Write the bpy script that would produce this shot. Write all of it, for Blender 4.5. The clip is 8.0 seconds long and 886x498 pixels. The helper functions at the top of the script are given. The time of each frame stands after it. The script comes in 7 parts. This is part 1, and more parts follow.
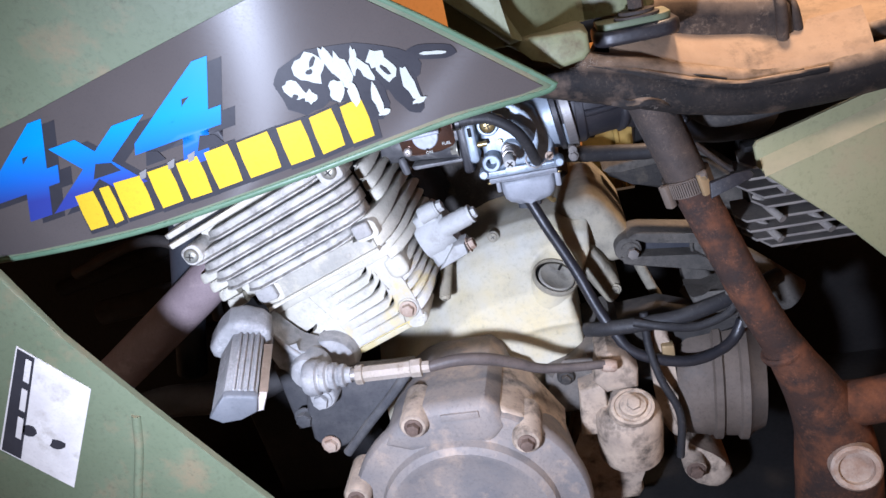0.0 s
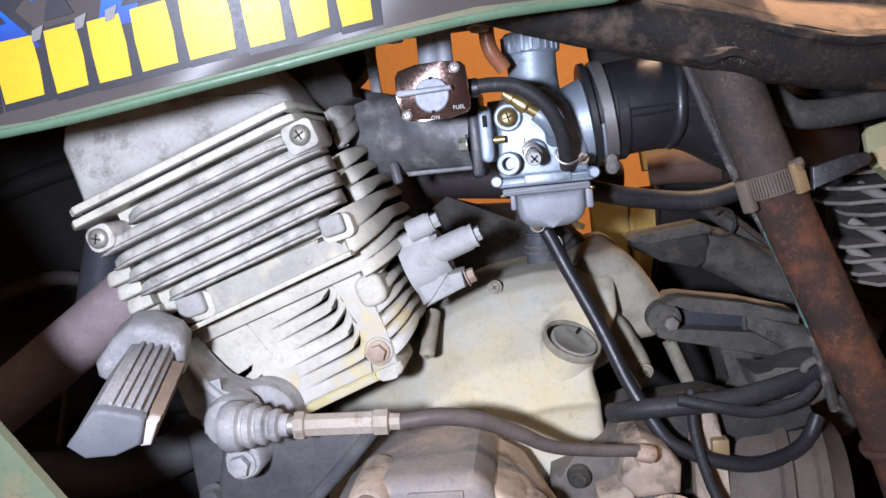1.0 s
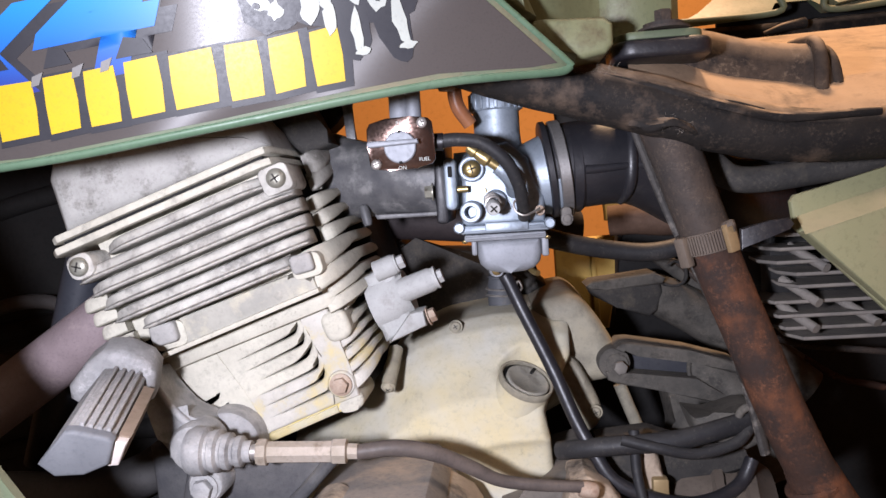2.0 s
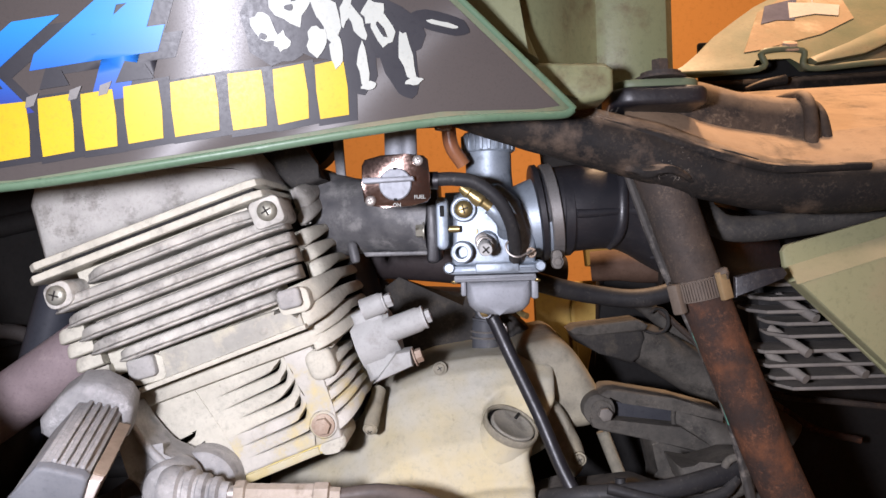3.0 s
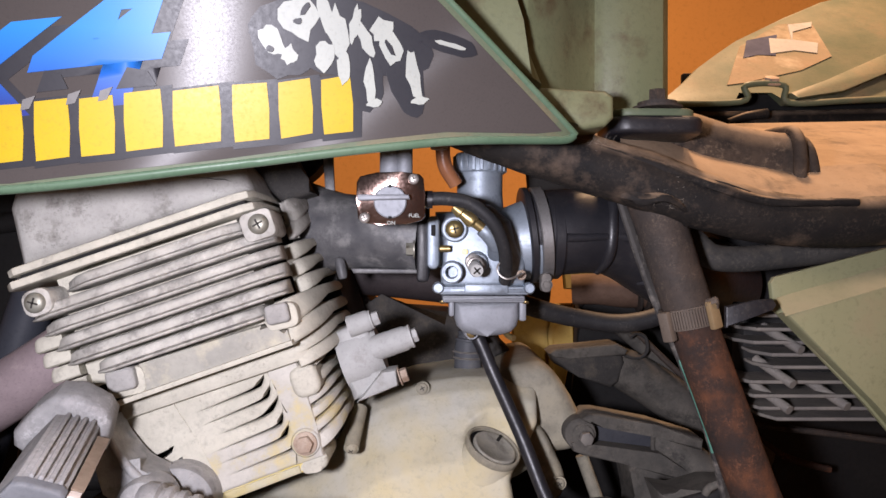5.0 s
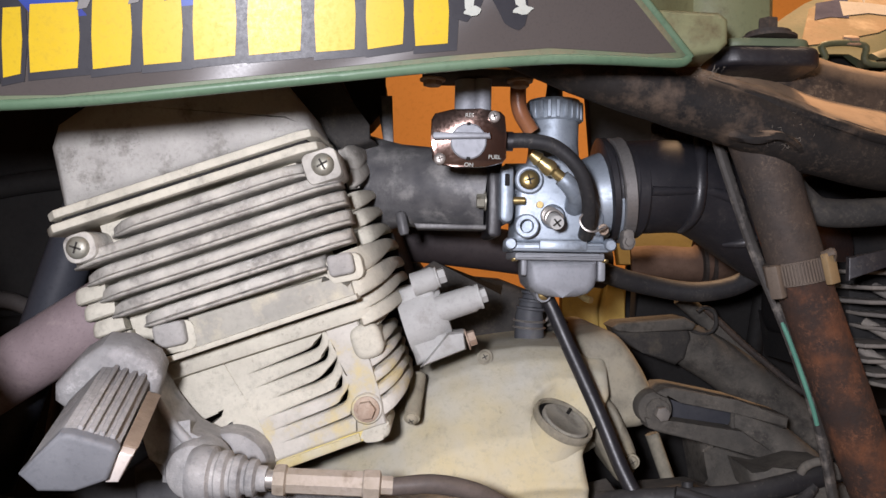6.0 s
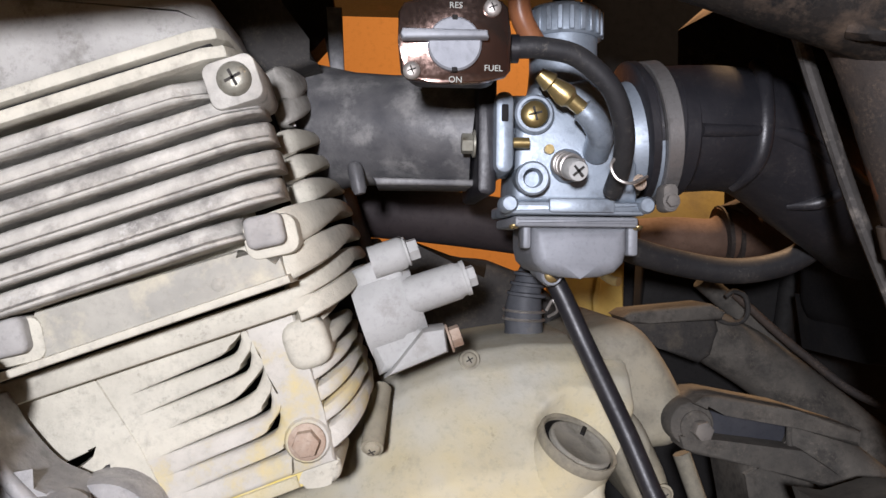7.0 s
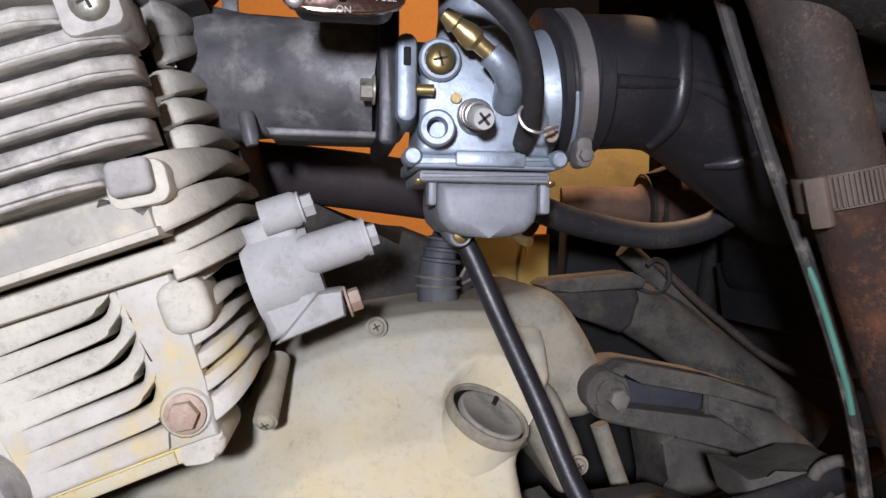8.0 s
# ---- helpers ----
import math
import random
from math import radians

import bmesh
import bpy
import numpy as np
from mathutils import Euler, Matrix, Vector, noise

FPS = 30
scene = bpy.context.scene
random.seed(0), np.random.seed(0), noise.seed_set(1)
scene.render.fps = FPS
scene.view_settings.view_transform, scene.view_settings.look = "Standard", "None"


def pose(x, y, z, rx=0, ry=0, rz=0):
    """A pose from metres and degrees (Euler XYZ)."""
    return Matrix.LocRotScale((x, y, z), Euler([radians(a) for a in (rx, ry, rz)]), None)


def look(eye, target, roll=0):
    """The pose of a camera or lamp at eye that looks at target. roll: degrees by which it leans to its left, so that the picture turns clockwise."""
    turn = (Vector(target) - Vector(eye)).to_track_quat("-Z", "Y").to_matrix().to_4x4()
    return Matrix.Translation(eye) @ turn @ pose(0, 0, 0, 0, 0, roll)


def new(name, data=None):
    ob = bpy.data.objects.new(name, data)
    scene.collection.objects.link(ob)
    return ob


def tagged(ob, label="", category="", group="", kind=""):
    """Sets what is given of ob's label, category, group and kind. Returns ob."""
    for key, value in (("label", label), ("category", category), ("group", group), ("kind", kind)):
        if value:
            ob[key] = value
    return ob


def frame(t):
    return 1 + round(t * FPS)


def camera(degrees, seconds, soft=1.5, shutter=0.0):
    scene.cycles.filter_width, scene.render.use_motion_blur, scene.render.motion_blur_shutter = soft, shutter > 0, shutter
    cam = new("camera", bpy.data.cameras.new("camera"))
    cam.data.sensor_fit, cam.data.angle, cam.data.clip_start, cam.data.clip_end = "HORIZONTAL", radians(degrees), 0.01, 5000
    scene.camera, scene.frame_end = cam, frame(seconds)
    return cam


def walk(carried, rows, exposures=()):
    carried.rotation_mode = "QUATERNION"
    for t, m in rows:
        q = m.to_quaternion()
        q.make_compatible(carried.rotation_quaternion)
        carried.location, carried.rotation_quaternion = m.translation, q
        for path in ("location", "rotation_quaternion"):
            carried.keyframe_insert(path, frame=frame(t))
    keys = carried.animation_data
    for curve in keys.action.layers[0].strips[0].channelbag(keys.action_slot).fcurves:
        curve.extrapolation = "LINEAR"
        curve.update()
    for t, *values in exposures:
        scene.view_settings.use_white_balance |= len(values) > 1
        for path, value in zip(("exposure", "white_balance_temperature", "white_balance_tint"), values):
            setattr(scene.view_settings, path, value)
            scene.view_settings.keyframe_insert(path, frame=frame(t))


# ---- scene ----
cam = camera(61.68, 8.0)
PATH = [
    (0, (0.03173, 0.01316, 0.79693), (-0.06128, 0.47089, 0.61851), -13.409),
    (0.2, (0.01100, 0.05400, 0.72200), (-0.08014, 0.53242, 0.58894), -11.0),
    (0.5, (-0.01485, 0.08234, 0.65201), (-0.09110, 0.56922, 0.56758), -8.307),
    (1, (-0.02408, 0.11851, 0.64044), (-0.08060, 0.61219, 0.58489), -6.130),
    (1.5, (-0.03085, 0.12125, 0.63731), (-0.08005, 0.61650, 0.58934), -4.641),
    (2, (-0.01062, 0.08910, 0.64686), (-0.05083, 0.58638, 0.61367), -3.687),
    (2.2, (-0.00550, 0.08418, 0.65015), (-0.04184, 0.58226, 0.62590), -3.578),
    (3.5, (-0.03717, 0.09845, 0.64235), (-0.04410, 0.59840, 0.64271), -0.822),
    (4, (-0.03450, 0.09883, 0.65087), (-0.03762, 0.59879, 0.65603), -0.761),
    (5.3, (-0.04468, 0.09444, 0.64380), (-0.03710, 0.59436, 0.64891), 0.392),
    (5.5, (-0.04399, 0.09428, 0.63777), (-0.04756, 0.59419, 0.64676), 0.495),
    (6, (-0.08266, 0.13747, 0.61697), (-0.08232, 0.63744, 0.62245), 0.999),
    (6.2, (-0.08200, 0.15300, 0.61150), (-0.07975, 0.65295, 0.61800), 1.100),
    (6.5, (-0.06868, 0.18193, 0.61777), (-0.06070, 0.68187, 0.61874), 1.415),
    (6.8, (-0.07500, 0.24000, 0.60200), (-0.06150, 0.73980, 0.60800), 0.700),
    (7, (-0.08843, 0.27223, 0.60637), (-0.05990, 0.77141, 0.60513), 0.569),
    (7.3, (-0.08700, 0.28600, 0.60600), (-0.05000, 0.78460, 0.60600), 1.100),
    (7.5, (-0.08639, 0.29152, 0.60283), (-0.03467, 0.78874, 0.59307), 1.368),
    (8, (-0.06908, 0.29484, 0.59503), (-0.00100, 0.79004, 0.58319), 0.778),
]
walk(cam, [(t, look(eye, target, roll)) for t, eye, target, roll in PATH],
     [(0.0, 0.20, 5400, 20), (0.5, -0.10, 5600, 19), (1.0, -0.02, 5700, 20), (1.5, -0.04, 5900, 21), (2.0, -0.06, 6150, 22), (3.5, -0.18, 6350, 22), (4.0, -0.29, 6400, 22), (5.5, -0.34, 6450, 25), (6.0, -0.38, 6500, 20), (6.5, -0.14, 6500, 18), (7.2, -0.29, 6370, 19), (8.0, -0.27, 6150, 21)])


# ---- world and light ----
world = bpy.data.worlds.new("room_dusk")
world.use_nodes = True
scene.world = world
world.node_tree.nodes["Background"].inputs[0].default_value = (0.9, 0.75, 0.6, 1)
world.node_tree.nodes["Background"].inputs[1].default_value = 0.006


def lamp(name, kind, m, watts, colour, size):
    data = bpy.data.lights.new(name, kind)
    data.energy, data.color = watts, colour
    if kind == "AREA":
        data.shape, data.size = "DISK", size
    else:
        data.shadow_soft_size = size
    ob = new(name, data)
    ob.matrix_world = m
    return data


work = lamp("work_light", "SPOT", look((-0.150, 0.050, 0.655), (-0.08, 0.60, 0.535)), 24.0, (0.92, 0.96, 1.0), 0.020)
work.spot_size, work.spot_blend = radians(114), 1.0
lamp("ceiling_light", "AREA", look((0.30, 1.20, 2.35), (0.30, 1.0, 0.6)), 85.0, (1.0, 0.66, 0.35), 0.30)

# warm fill with no known source, added to lift flap, castings and rail
lamp("room_light", "AREA", look((0.95, -0.25, 2.20), (0.15, 0.55, 0.6)), 20.0, (1.0, 0.76, 0.52), 0.50)


# ---- materials ----
def node(nt, kind, **values):
    n = nt.nodes.new(kind)
    for k, v in values.items():
        n.inputs[k].default_value = v
    return n


def brush(nt, bsdf, amount):
    """Fine horizontal polishing marks, which draw a lamp's gloss out upwards."""
    tangent = nt.nodes.new("ShaderNodeTangent")
    tangent.direction_type, tangent.axis = "RADIAL", "Z"
    nt.links.new(tangent.outputs["Tangent"], bsdf.inputs["Tangent"])
    bsdf.inputs["Anisotropic"].default_value = amount
    bsdf.inputs["Anisotropic Rotation"].default_value = 0.25


def surf(name, base, other, rough=0.6, metal=0.0, scale=30.0, grain=400.0, bump=0.15, stain=None, stain_at=(0.52, 0.66), stain_scale=18.0,
         dust=None, dust_amount=0.5, coat=0.0, island=0.0, spec=0.28, speck=None, brushed=0.0):
    """Two scales of variation, an optional stain with a shape of its own, and dust that has settled on upward faces."""
    m = bpy.data.materials.new(name)
    m.use_nodes = True
    nt = m.node_tree
    bsdf = nt.nodes["Principled BSDF"]
    co = node(nt, "ShaderNodeTexCoord")

    def noise_tex(s, detail=4.0, rough_=0.6):
        n = node(nt, "ShaderNodeTexNoise", Scale=s, Detail=detail, Roughness=rough_)
        nt.links.new(co.outputs["Object"], n.inputs["Vector"])
        return n.outputs["Fac"]

    def ramp(fac, a, b):
        r = node(nt, "ShaderNodeMapRange")
        r.inputs["From Min"].default_value, r.inputs["From Max"].default_value = a, b
        nt.links.new(fac, r.inputs["Value"])
        return r.outputs["Result"]

    def mix(fac, a, b):
        n = nt.nodes.new("ShaderNodeMix")
        n.data_type = "RGBA"
        nt.links.new(fac, n.inputs[0])
        for sock, v in ((n.inputs[6], a), (n.inputs[7], b)):
            if isinstance(v, tuple):
                sock.default_value = (*v, 1)
            else:
                nt.links.new(v, sock)
        return n.outputs[2]

    def times(fac, k):
        n = node(nt, "ShaderNodeMath")
        n.operation = "MULTIPLY"
        nt.links.new(fac, n.inputs[0])
        if isinstance(k, float):
            n.inputs[1].default_value = k
        else:
            nt.links.new(k, n.inputs[1])
        return n.outputs[0]

    big, fine = noise_tex(scale), noise_tex(grain, 3.0, 0.7)
    colour = mix(ramp(big, 0.35, 0.65), base, other)
    dark = tuple(0.62 * v for v in base)
    colour = mix(times(ramp(fine, 0.52, 0.75), 0.45), colour, dark)
    if stain:
        colour = mix(ramp(noise_tex(stain_scale, 6.0, 0.65), *stain_at), colour, stain)
    if dust:
        geo = node(nt, "ShaderNodeNewGeometry")
        sep = node(nt, "ShaderNodeSeparateXYZ")
        nt.links.new(geo.outputs["Normal"], sep.inputs[0])
        up = ramp(sep.outputs["Z"], 0.35, 0.95)
        cover = times(times(up, ramp(noise_tex(scale * 1.7, 5.0), 0.25, 0.6)), dust_amount)
        colour = mix(cover, colour, dust)
    if island:
        info = node(nt, "ShaderNodeObjectInfo")
        colour = mix(times(info.outputs["Random"], island), colour, other)
    if speck:
        tint, speck_scale, lo, hi = speck
        patch = ramp(noise_tex(speck_scale * 0.16, 3.0), 0.42, 0.62)
        colour = mix(times(times(ramp(noise_tex(speck_scale, 3.0, 0.8), lo - 0.04, hi + 0.10), patch), 0.6), colour, tint)
    nt.links.new(colour, bsdf.inputs["Base Color"])
    bsdf.inputs["Specular IOR Level"].default_value = spec
    r = node(nt, "ShaderNodeMapRange")
    r.inputs["To Min"].default_value, r.inputs["To Max"].default_value = max(rough - 0.12, 0.03), min(rough + 0.15, 1)
    nt.links.new(fine, r.inputs["Value"])
    nt.links.new(r.outputs["Result"], bsdf.inputs["Roughness"])
    bsdf.inputs["Metallic"].default_value = metal
    bsdf.inputs["Coat Weight"].default_value = coat
    if brushed:
        brush(nt, bsdf, brushed)
    b = node(nt, "ShaderNodeBump", Strength=bump, Distance=0.0006)
    nt.links.new(fine, b.inputs["Height"])
    nt.links.new(b.outputs["Normal"], bsdf.inputs["Normal"])
    return m


CAST = surf("dusty_cast_alloy", (0.53, 0.504, 0.418), (0.43, 0.408, 0.338), 0.75, 0.0, 46, 260, 0.7, (0.25, 0.235, 0.20), (0.55, 0.80), 70, (0.40, 0.37, 0.32), 0.5, island=0.2, speck=((0.15, 0.14, 0.12), 330, 0.56, 0.68))
RIBM = surf("grimy_ribbed_alloy", (0.50, 0.478, 0.425), (0.32, 0.307, 0.275), 0.75, 0.0, 60, 260, 0.7, (0.17, 0.16, 0.145), (0.50, 0.70), 75, (0.10, 0.095, 0.085), 0.95, island=0.2, speck=((0.66, 0.64, 0.60), 260, 0.54, 0.66))
CASTYEL = surf("yellowed_cast_alloy", (0.50, 0.475, 0.42), (0.38, 0.36, 0.31), 0.75, 0.0, 40, 260, 0.6, (0.54, 0.44, 0.20), (0.50, 0.70), 40, (0.40, 0.37, 0.32), 0.5)
NUTM = surf("dull_grey_lug", (0.26, 0.25, 0.235), (0.33, 0.32, 0.30), 0.8, 0.0, 60, 300, 0.6, (0.32, 0.31, 0.28), (0.55, 0.72), 80)
PLUGM = surf("dusty_filler_plug", (0.25, 0.235, 0.20), (0.32, 0.295, 0.235), 0.75, 0.0, 60, 300, 0.3, (0.12, 0.11, 0.09), (0.52, 0.70), 50)
LEDGEM = surf("dull_ledge_alloy", (0.36, 0.345, 0.295), (0.28, 0.27, 0.235), 0.75, 0.0, 40, 260, 0.6, (0.46, 0.42, 0.32), (0.54, 0.72), 45)
# paler, yellower green for the flap: the warm glow is in the colour
GREENLIT = surf("sun_faded_green_plastic", (0.19, 0.195, 0.105), (0.23, 0.225, 0.13), 0.55, 0.0, 10, 300, 0.15, (0.24, 0.20, 0.12), (0.52, 0.76), 20, (0.42, 0.34, 0.21), 0.8)
COVER = surf("pitted_cast_cover", (0.41, 0.40, 0.37), (0.30, 0.29, 0.27), 0.7, 0.0, 22, 420, 0.6, (0.20, 0.19, 0.17), (0.56, 0.70), 60, speck=((0.10, 0.095, 0.085), 380, 0.54, 0.64))
CASE = surf("cream_stained_alloy", (0.50, 0.485, 0.415), (0.53, 0.455, 0.275), 0.7, 0.0, 16, 260, 0.4, (0.30, 0.275, 0.215), (0.58, 0.84), 22, (0.30, 0.27, 0.20), 0.6, speck=((0.16, 0.14, 0.10), 200, 0.62, 0.74))
OCHRE = surf("ochre_residue", (0.48, 0.40, 0.20), (0.46, 0.42, 0.30), 0.8, 0.0, 40, 350, 0.3)
GREY_FIT = surf("pale_grey_alloy", (0.41, 0.41, 0.395), (0.34, 0.34, 0.325), 0.65, 0.0, 30, 350, 0.3, (0.24, 0.23, 0.21), (0.56, 0.72), 40, speck=((0.20, 0.19, 0.17), 300, 0.56, 0.68))
ZINC = surf("zinc_carb_alloy", (0.33, 0.375, 0.425), (0.26, 0.305, 0.355), 0.48, 0.5, 40, 500, 0.2, (0.17, 0.19, 0.21), (0.54, 0.72), 80)
BOWL = surf("matt_bowl_alloy", (0.25, 0.26, 0.28), (0.20, 0.21, 0.225), 0.55, 0.2, 40, 500, 0.12)
BROWNBOLT = surf("brown_rusted_bolt", (0.085, 0.058, 0.045), (0.15, 0.105, 0.08), 0.7, 0.2, 80, 400, 0.5)
SCREWM = surf("dull_olive_steel", (0.30, 0.295, 0.25), (0.22, 0.21, 0.17), 0.42, 0.45, 60, 500, 0.3, (0.12, 0.10, 0.07), (0.55, 0.7), 90)
STEEL = surf("worn_steel", (0.48, 0.45, 0.42), (0.36, 0.33, 0.30), 0.4, 0.7, 60, 500, 0.2, (0.25, 0.17, 0.10), (0.6, 0.72), 90)
RUSTBOLT = surf("rusted_bolt", (0.30, 0.20, 0.14), (0.42, 0.34, 0.27), 0.75, 0.2, 90, 600, 0.4)
BRASS = surf("brass", (0.46, 0.35, 0.16), (0.36, 0.27, 0.12), 0.34, 0.85, 60, 500, 0.15)
# chrome tinted copper: the room's brown reflection is put into the colour
CHROME = surf("tarnished_chrome_plate", (0.31, 0.21, 0.18), (0.24, 0.165, 0.14), 0.13, 0.95, 50, 600, 0.02)
KNOB = surf("silver_grey_knob", (0.27, 0.28, 0.30), (0.22, 0.23, 0.25), 0.6, 0.3, 60, 500, 0.15)
RUBBER = surf("black_rubber", (0.008, 0.008, 0.011), (0.015, 0.014, 0.016), 0.42, 0.0, 30, 300, 0.25, (0.030, 0.027, 0.025), (0.58, 0.78), 30, spec=0.42, speck=((0.09, 0.08, 0.07), 420, 0.58, 0.72))
HOSE = surf("dusty_black_hose", (0.016, 0.016, 0.018), (0.028, 0.027, 0.027), 0.55, 0.0, 25, 300, 0.2, (0.08, 0.073, 0.067), (0.58, 0.76), 26, (0.11, 0.10, 0.09), 0.35, spec=0.3, speck=((0.20, 0.18, 0.15), 400, 0.60, 0.70))
PEDALRUB = surf("grey_weathered_rubber", (0.195, 0.192, 0.19), (0.265, 0.26, 0.255), 0.75, 0.0, 50, 380, 0.5, (0.30, 0.29, 0.285), (0.52, 0.72), 70, speck=((0.55, 0.54, 0.53), 240, 0.52, 0.64))
PEDALDARK = surf("slate_rubber_end", (0.12, 0.125, 0.135), (0.15, 0.155, 0.165), 0.6, 0.0, 30, 300, 0.3)
LEVER = surf("oxidised_lever_alloy", (0.23, 0.228, 0.226), (0.36, 0.35, 0.335), 0.65, 0.1, 45, 350, 0.6, (0.12, 0.12, 0.12), (0.52, 0.7), 60, speck=((0.55, 0.54, 0.53), 240, 0.52, 0.64))
BOOTM = surf("sheen_black_rubber", (0.013, 0.013, 0.016), (0.022, 0.021, 0.024), 0.40, 0.0, 30, 300, 0.25, (0.050, 0.046, 0.043), (0.60, 0.80), 30, spec=0.5, speck=((0.10, 0.09, 0.08), 420, 0.58, 0.72))
FRAMEBLACK = surf("worn_black_frame_paint", (0.009, 0.0085, 0.0085), (0.018, 0.015, 0.013), 0.7, 0.0, 30, 320, 0.6, (0.10, 0.070, 0.050), (0.54, 0.76), 34, (0.30, 0.22, 0.155), 0.95, spec=0.15, speck=((0.085, 0.065, 0.048), 500, 0.54, 0.70))
RUST = surf("rusted_frame_tube", (0.052, 0.026, 0.017), (0.024, 0.018, 0.016), 0.85, 0.0, 34, 420, 0.7, (0.17, 0.062, 0.026), (0.48, 0.72), 20, spec=0.2, speck=((0.24, 0.10, 0.05), 380, 0.54, 0.70))
TUBEDARK = surf("scuffed_dark_tube", (0.028, 0.024, 0.022), (0.052, 0.038, 0.030), 0.7, 0.0, 30, 380, 0.5, (0.15, 0.092, 0.055), (0.60, 0.74), 26, spec=0.22, speck=((0.16, 0.115, 0.08), 700, 0.52, 0.70))
RECT = surf("dusty_rectifier_alloy", (0.13, 0.12, 0.11), (0.20, 0.18, 0.155), 0.7, 0.1, 40, 350, 0.3)
GREENDIRT = surf("mud_stained_green_plastic", (0.125, 0.138, 0.075), (0.150, 0.155, 0.085), 0.45, 0.0, 14, 300, 0.25, (0.085, 0.058, 0.032), (0.50, 0.66), 20, (0.20, 0.145, 0.08), 0.6, speck=((0.03, 0.022, 0.015), 240, 0.54, 0.68))
BRACKET = surf("dusty_grey_bracket", (0.028, 0.027, 0.026), (0.050, 0.046, 0.042), 0.8, 0.0, 28, 350, 0.5, (0.085, 0.073, 0.057), (0.54, 0.74), 45, (0.12, 0.10, 0.08), 0.45, spec=0.2, speck=((0.14, 0.12, 0.095), 500, 0.54, 0.70))
EXHAUST = surf("heat_tinted_pipe", (0.25, 0.195, 0.20), (0.30, 0.235, 0.24), 0.72, 0.1, 30, 450, 0.5, (0.35, 0.28, 0.27), (0.56, 0.7), 60)
GREEN = surf("olive_green_plastic", (0.085, 0.105, 0.062), (0.105, 0.125, 0.078), 0.5, 0.0, 12, 300, 0.12, (0.16, 0.125, 0.075), (0.54, 0.74), 22, (0.30, 0.24, 0.15), 0.6, speck=((0.05, 0.042, 0.03), 260, 0.58, 0.68))
GREENRIM = surf("green_panel_rim", (0.065, 0.115, 0.070), (0.090, 0.140, 0.090), 0.4, 0.0, 30, 300, 0.1)
DECAL = surf("taupe_decal", (0.054, 0.047, 0.044), (0.062, 0.054, 0.050), 0.32, 0.0, 8, 900, 0.0, brushed=0.8)
INK = surf("charcoal_print", (0.018, 0.018, 0.022), (0.024, 0.024, 0.028), 0.40, 0.0, 30, 500, 0.02)
YELLOW = surf("yellow_print", (0.42, 0.285, 0.010), (0.38, 0.255, 0.009), 0.40, 0.0, 20, 500, 0.02)
WHITE = surf("offwhite_print", (0.32, 0.335, 0.30), (0.28, 0.295, 0.27), 0.40, 0.0, 30, 500, 0.02)
PLATEWHITE = surf("worn_white_label", (0.46, 0.44, 0.41), (0.38, 0.36, 0.34), 0.5, 0.0, 40, 500, 0.05, (0.30, 0.28, 0.25), (0.56, 0.7), 60)
BLACKPLASTIC = surf("black_airbox_plastic", (0.010, 0.010, 0.011), (0.016, 0.015, 0.015), 0.7, 0.0, 20, 300, 0.2, (0.028, 0.025, 0.022), (0.55, 0.75), 20, spec=0.2)
# grimy black panels; also the shade put into gaps, slots and fin cores
BLACKSHADE = surf("grimy_black_inner_panel", (0.009, 0.0085, 0.0085), (0.016, 0.015, 0.014), 0.8, 0.0, 12, 200, 0.2)
BROWNHOSE = surf("amber_rubber_hose", (0.20, 0.075, 0.035), (0.26, 0.11, 0.05), 0.35, 0.0, 40, 400, 0.1)
DUSTPAN = surf("dust_covered_sheet_steel", (0.28, 0.19, 0.12), (0.19, 0.128, 0.08), 0.9, 0.0, 22, 300, 0.4, (0.060, 0.042, 0.032), (0.51, 0.66), 30, (0.36, 0.26, 0.17), 0.6, speck=((0.08, 0.06, 0.045), 160, 0.54, 0.66))
ORANGE = surf("ochre_orange_wall_paint", (0.56, 0.27, 0.075), (0.52, 0.25, 0.07), 0.85, 0.0, 2.0, 60, 0.1)
PLASTER = surf("brown_room_wall", (0.30, 0.22, 0.16), (0.27, 0.20, 0.14), 0.85, 0.0, 2.0, 60, 0.1)
CONCRETE = surf("grey_concrete_floor", (0.24, 0.22, 0.20), (0.19, 0.17, 0.155), 0.85, 0.0, 3.0, 90, 0.3, (0.12, 0.10, 0.09), (0.58, 0.7), 5)
COVERGREY = surf("grey_painted_cover", (0.145, 0.138, 0.135), (0.22, 0.19, 0.165), 0.6, 0.0, 20, 350, 0.4, (0.34, 0.265, 0.20), (0.52, 0.70), 26, speck=((0.08, 0.07, 0.06), 300, 0.56, 0.70))
TANCAST = surf("tan_dirty_casting", (0.43, 0.34, 0.25), (0.25, 0.20, 0.155), 0.75, 0.0, 34, 350, 0.5, (0.10, 0.080, 0.062), (0.50, 0.66), 42, speck=((0.05, 0.04, 0.03), 300, 0.54, 0.68))
STRAPM = surf("brown_perished_strap", (0.075, 0.058, 0.046), (0.11, 0.086, 0.066), 0.7, 0.0, 50, 400, 0.3)


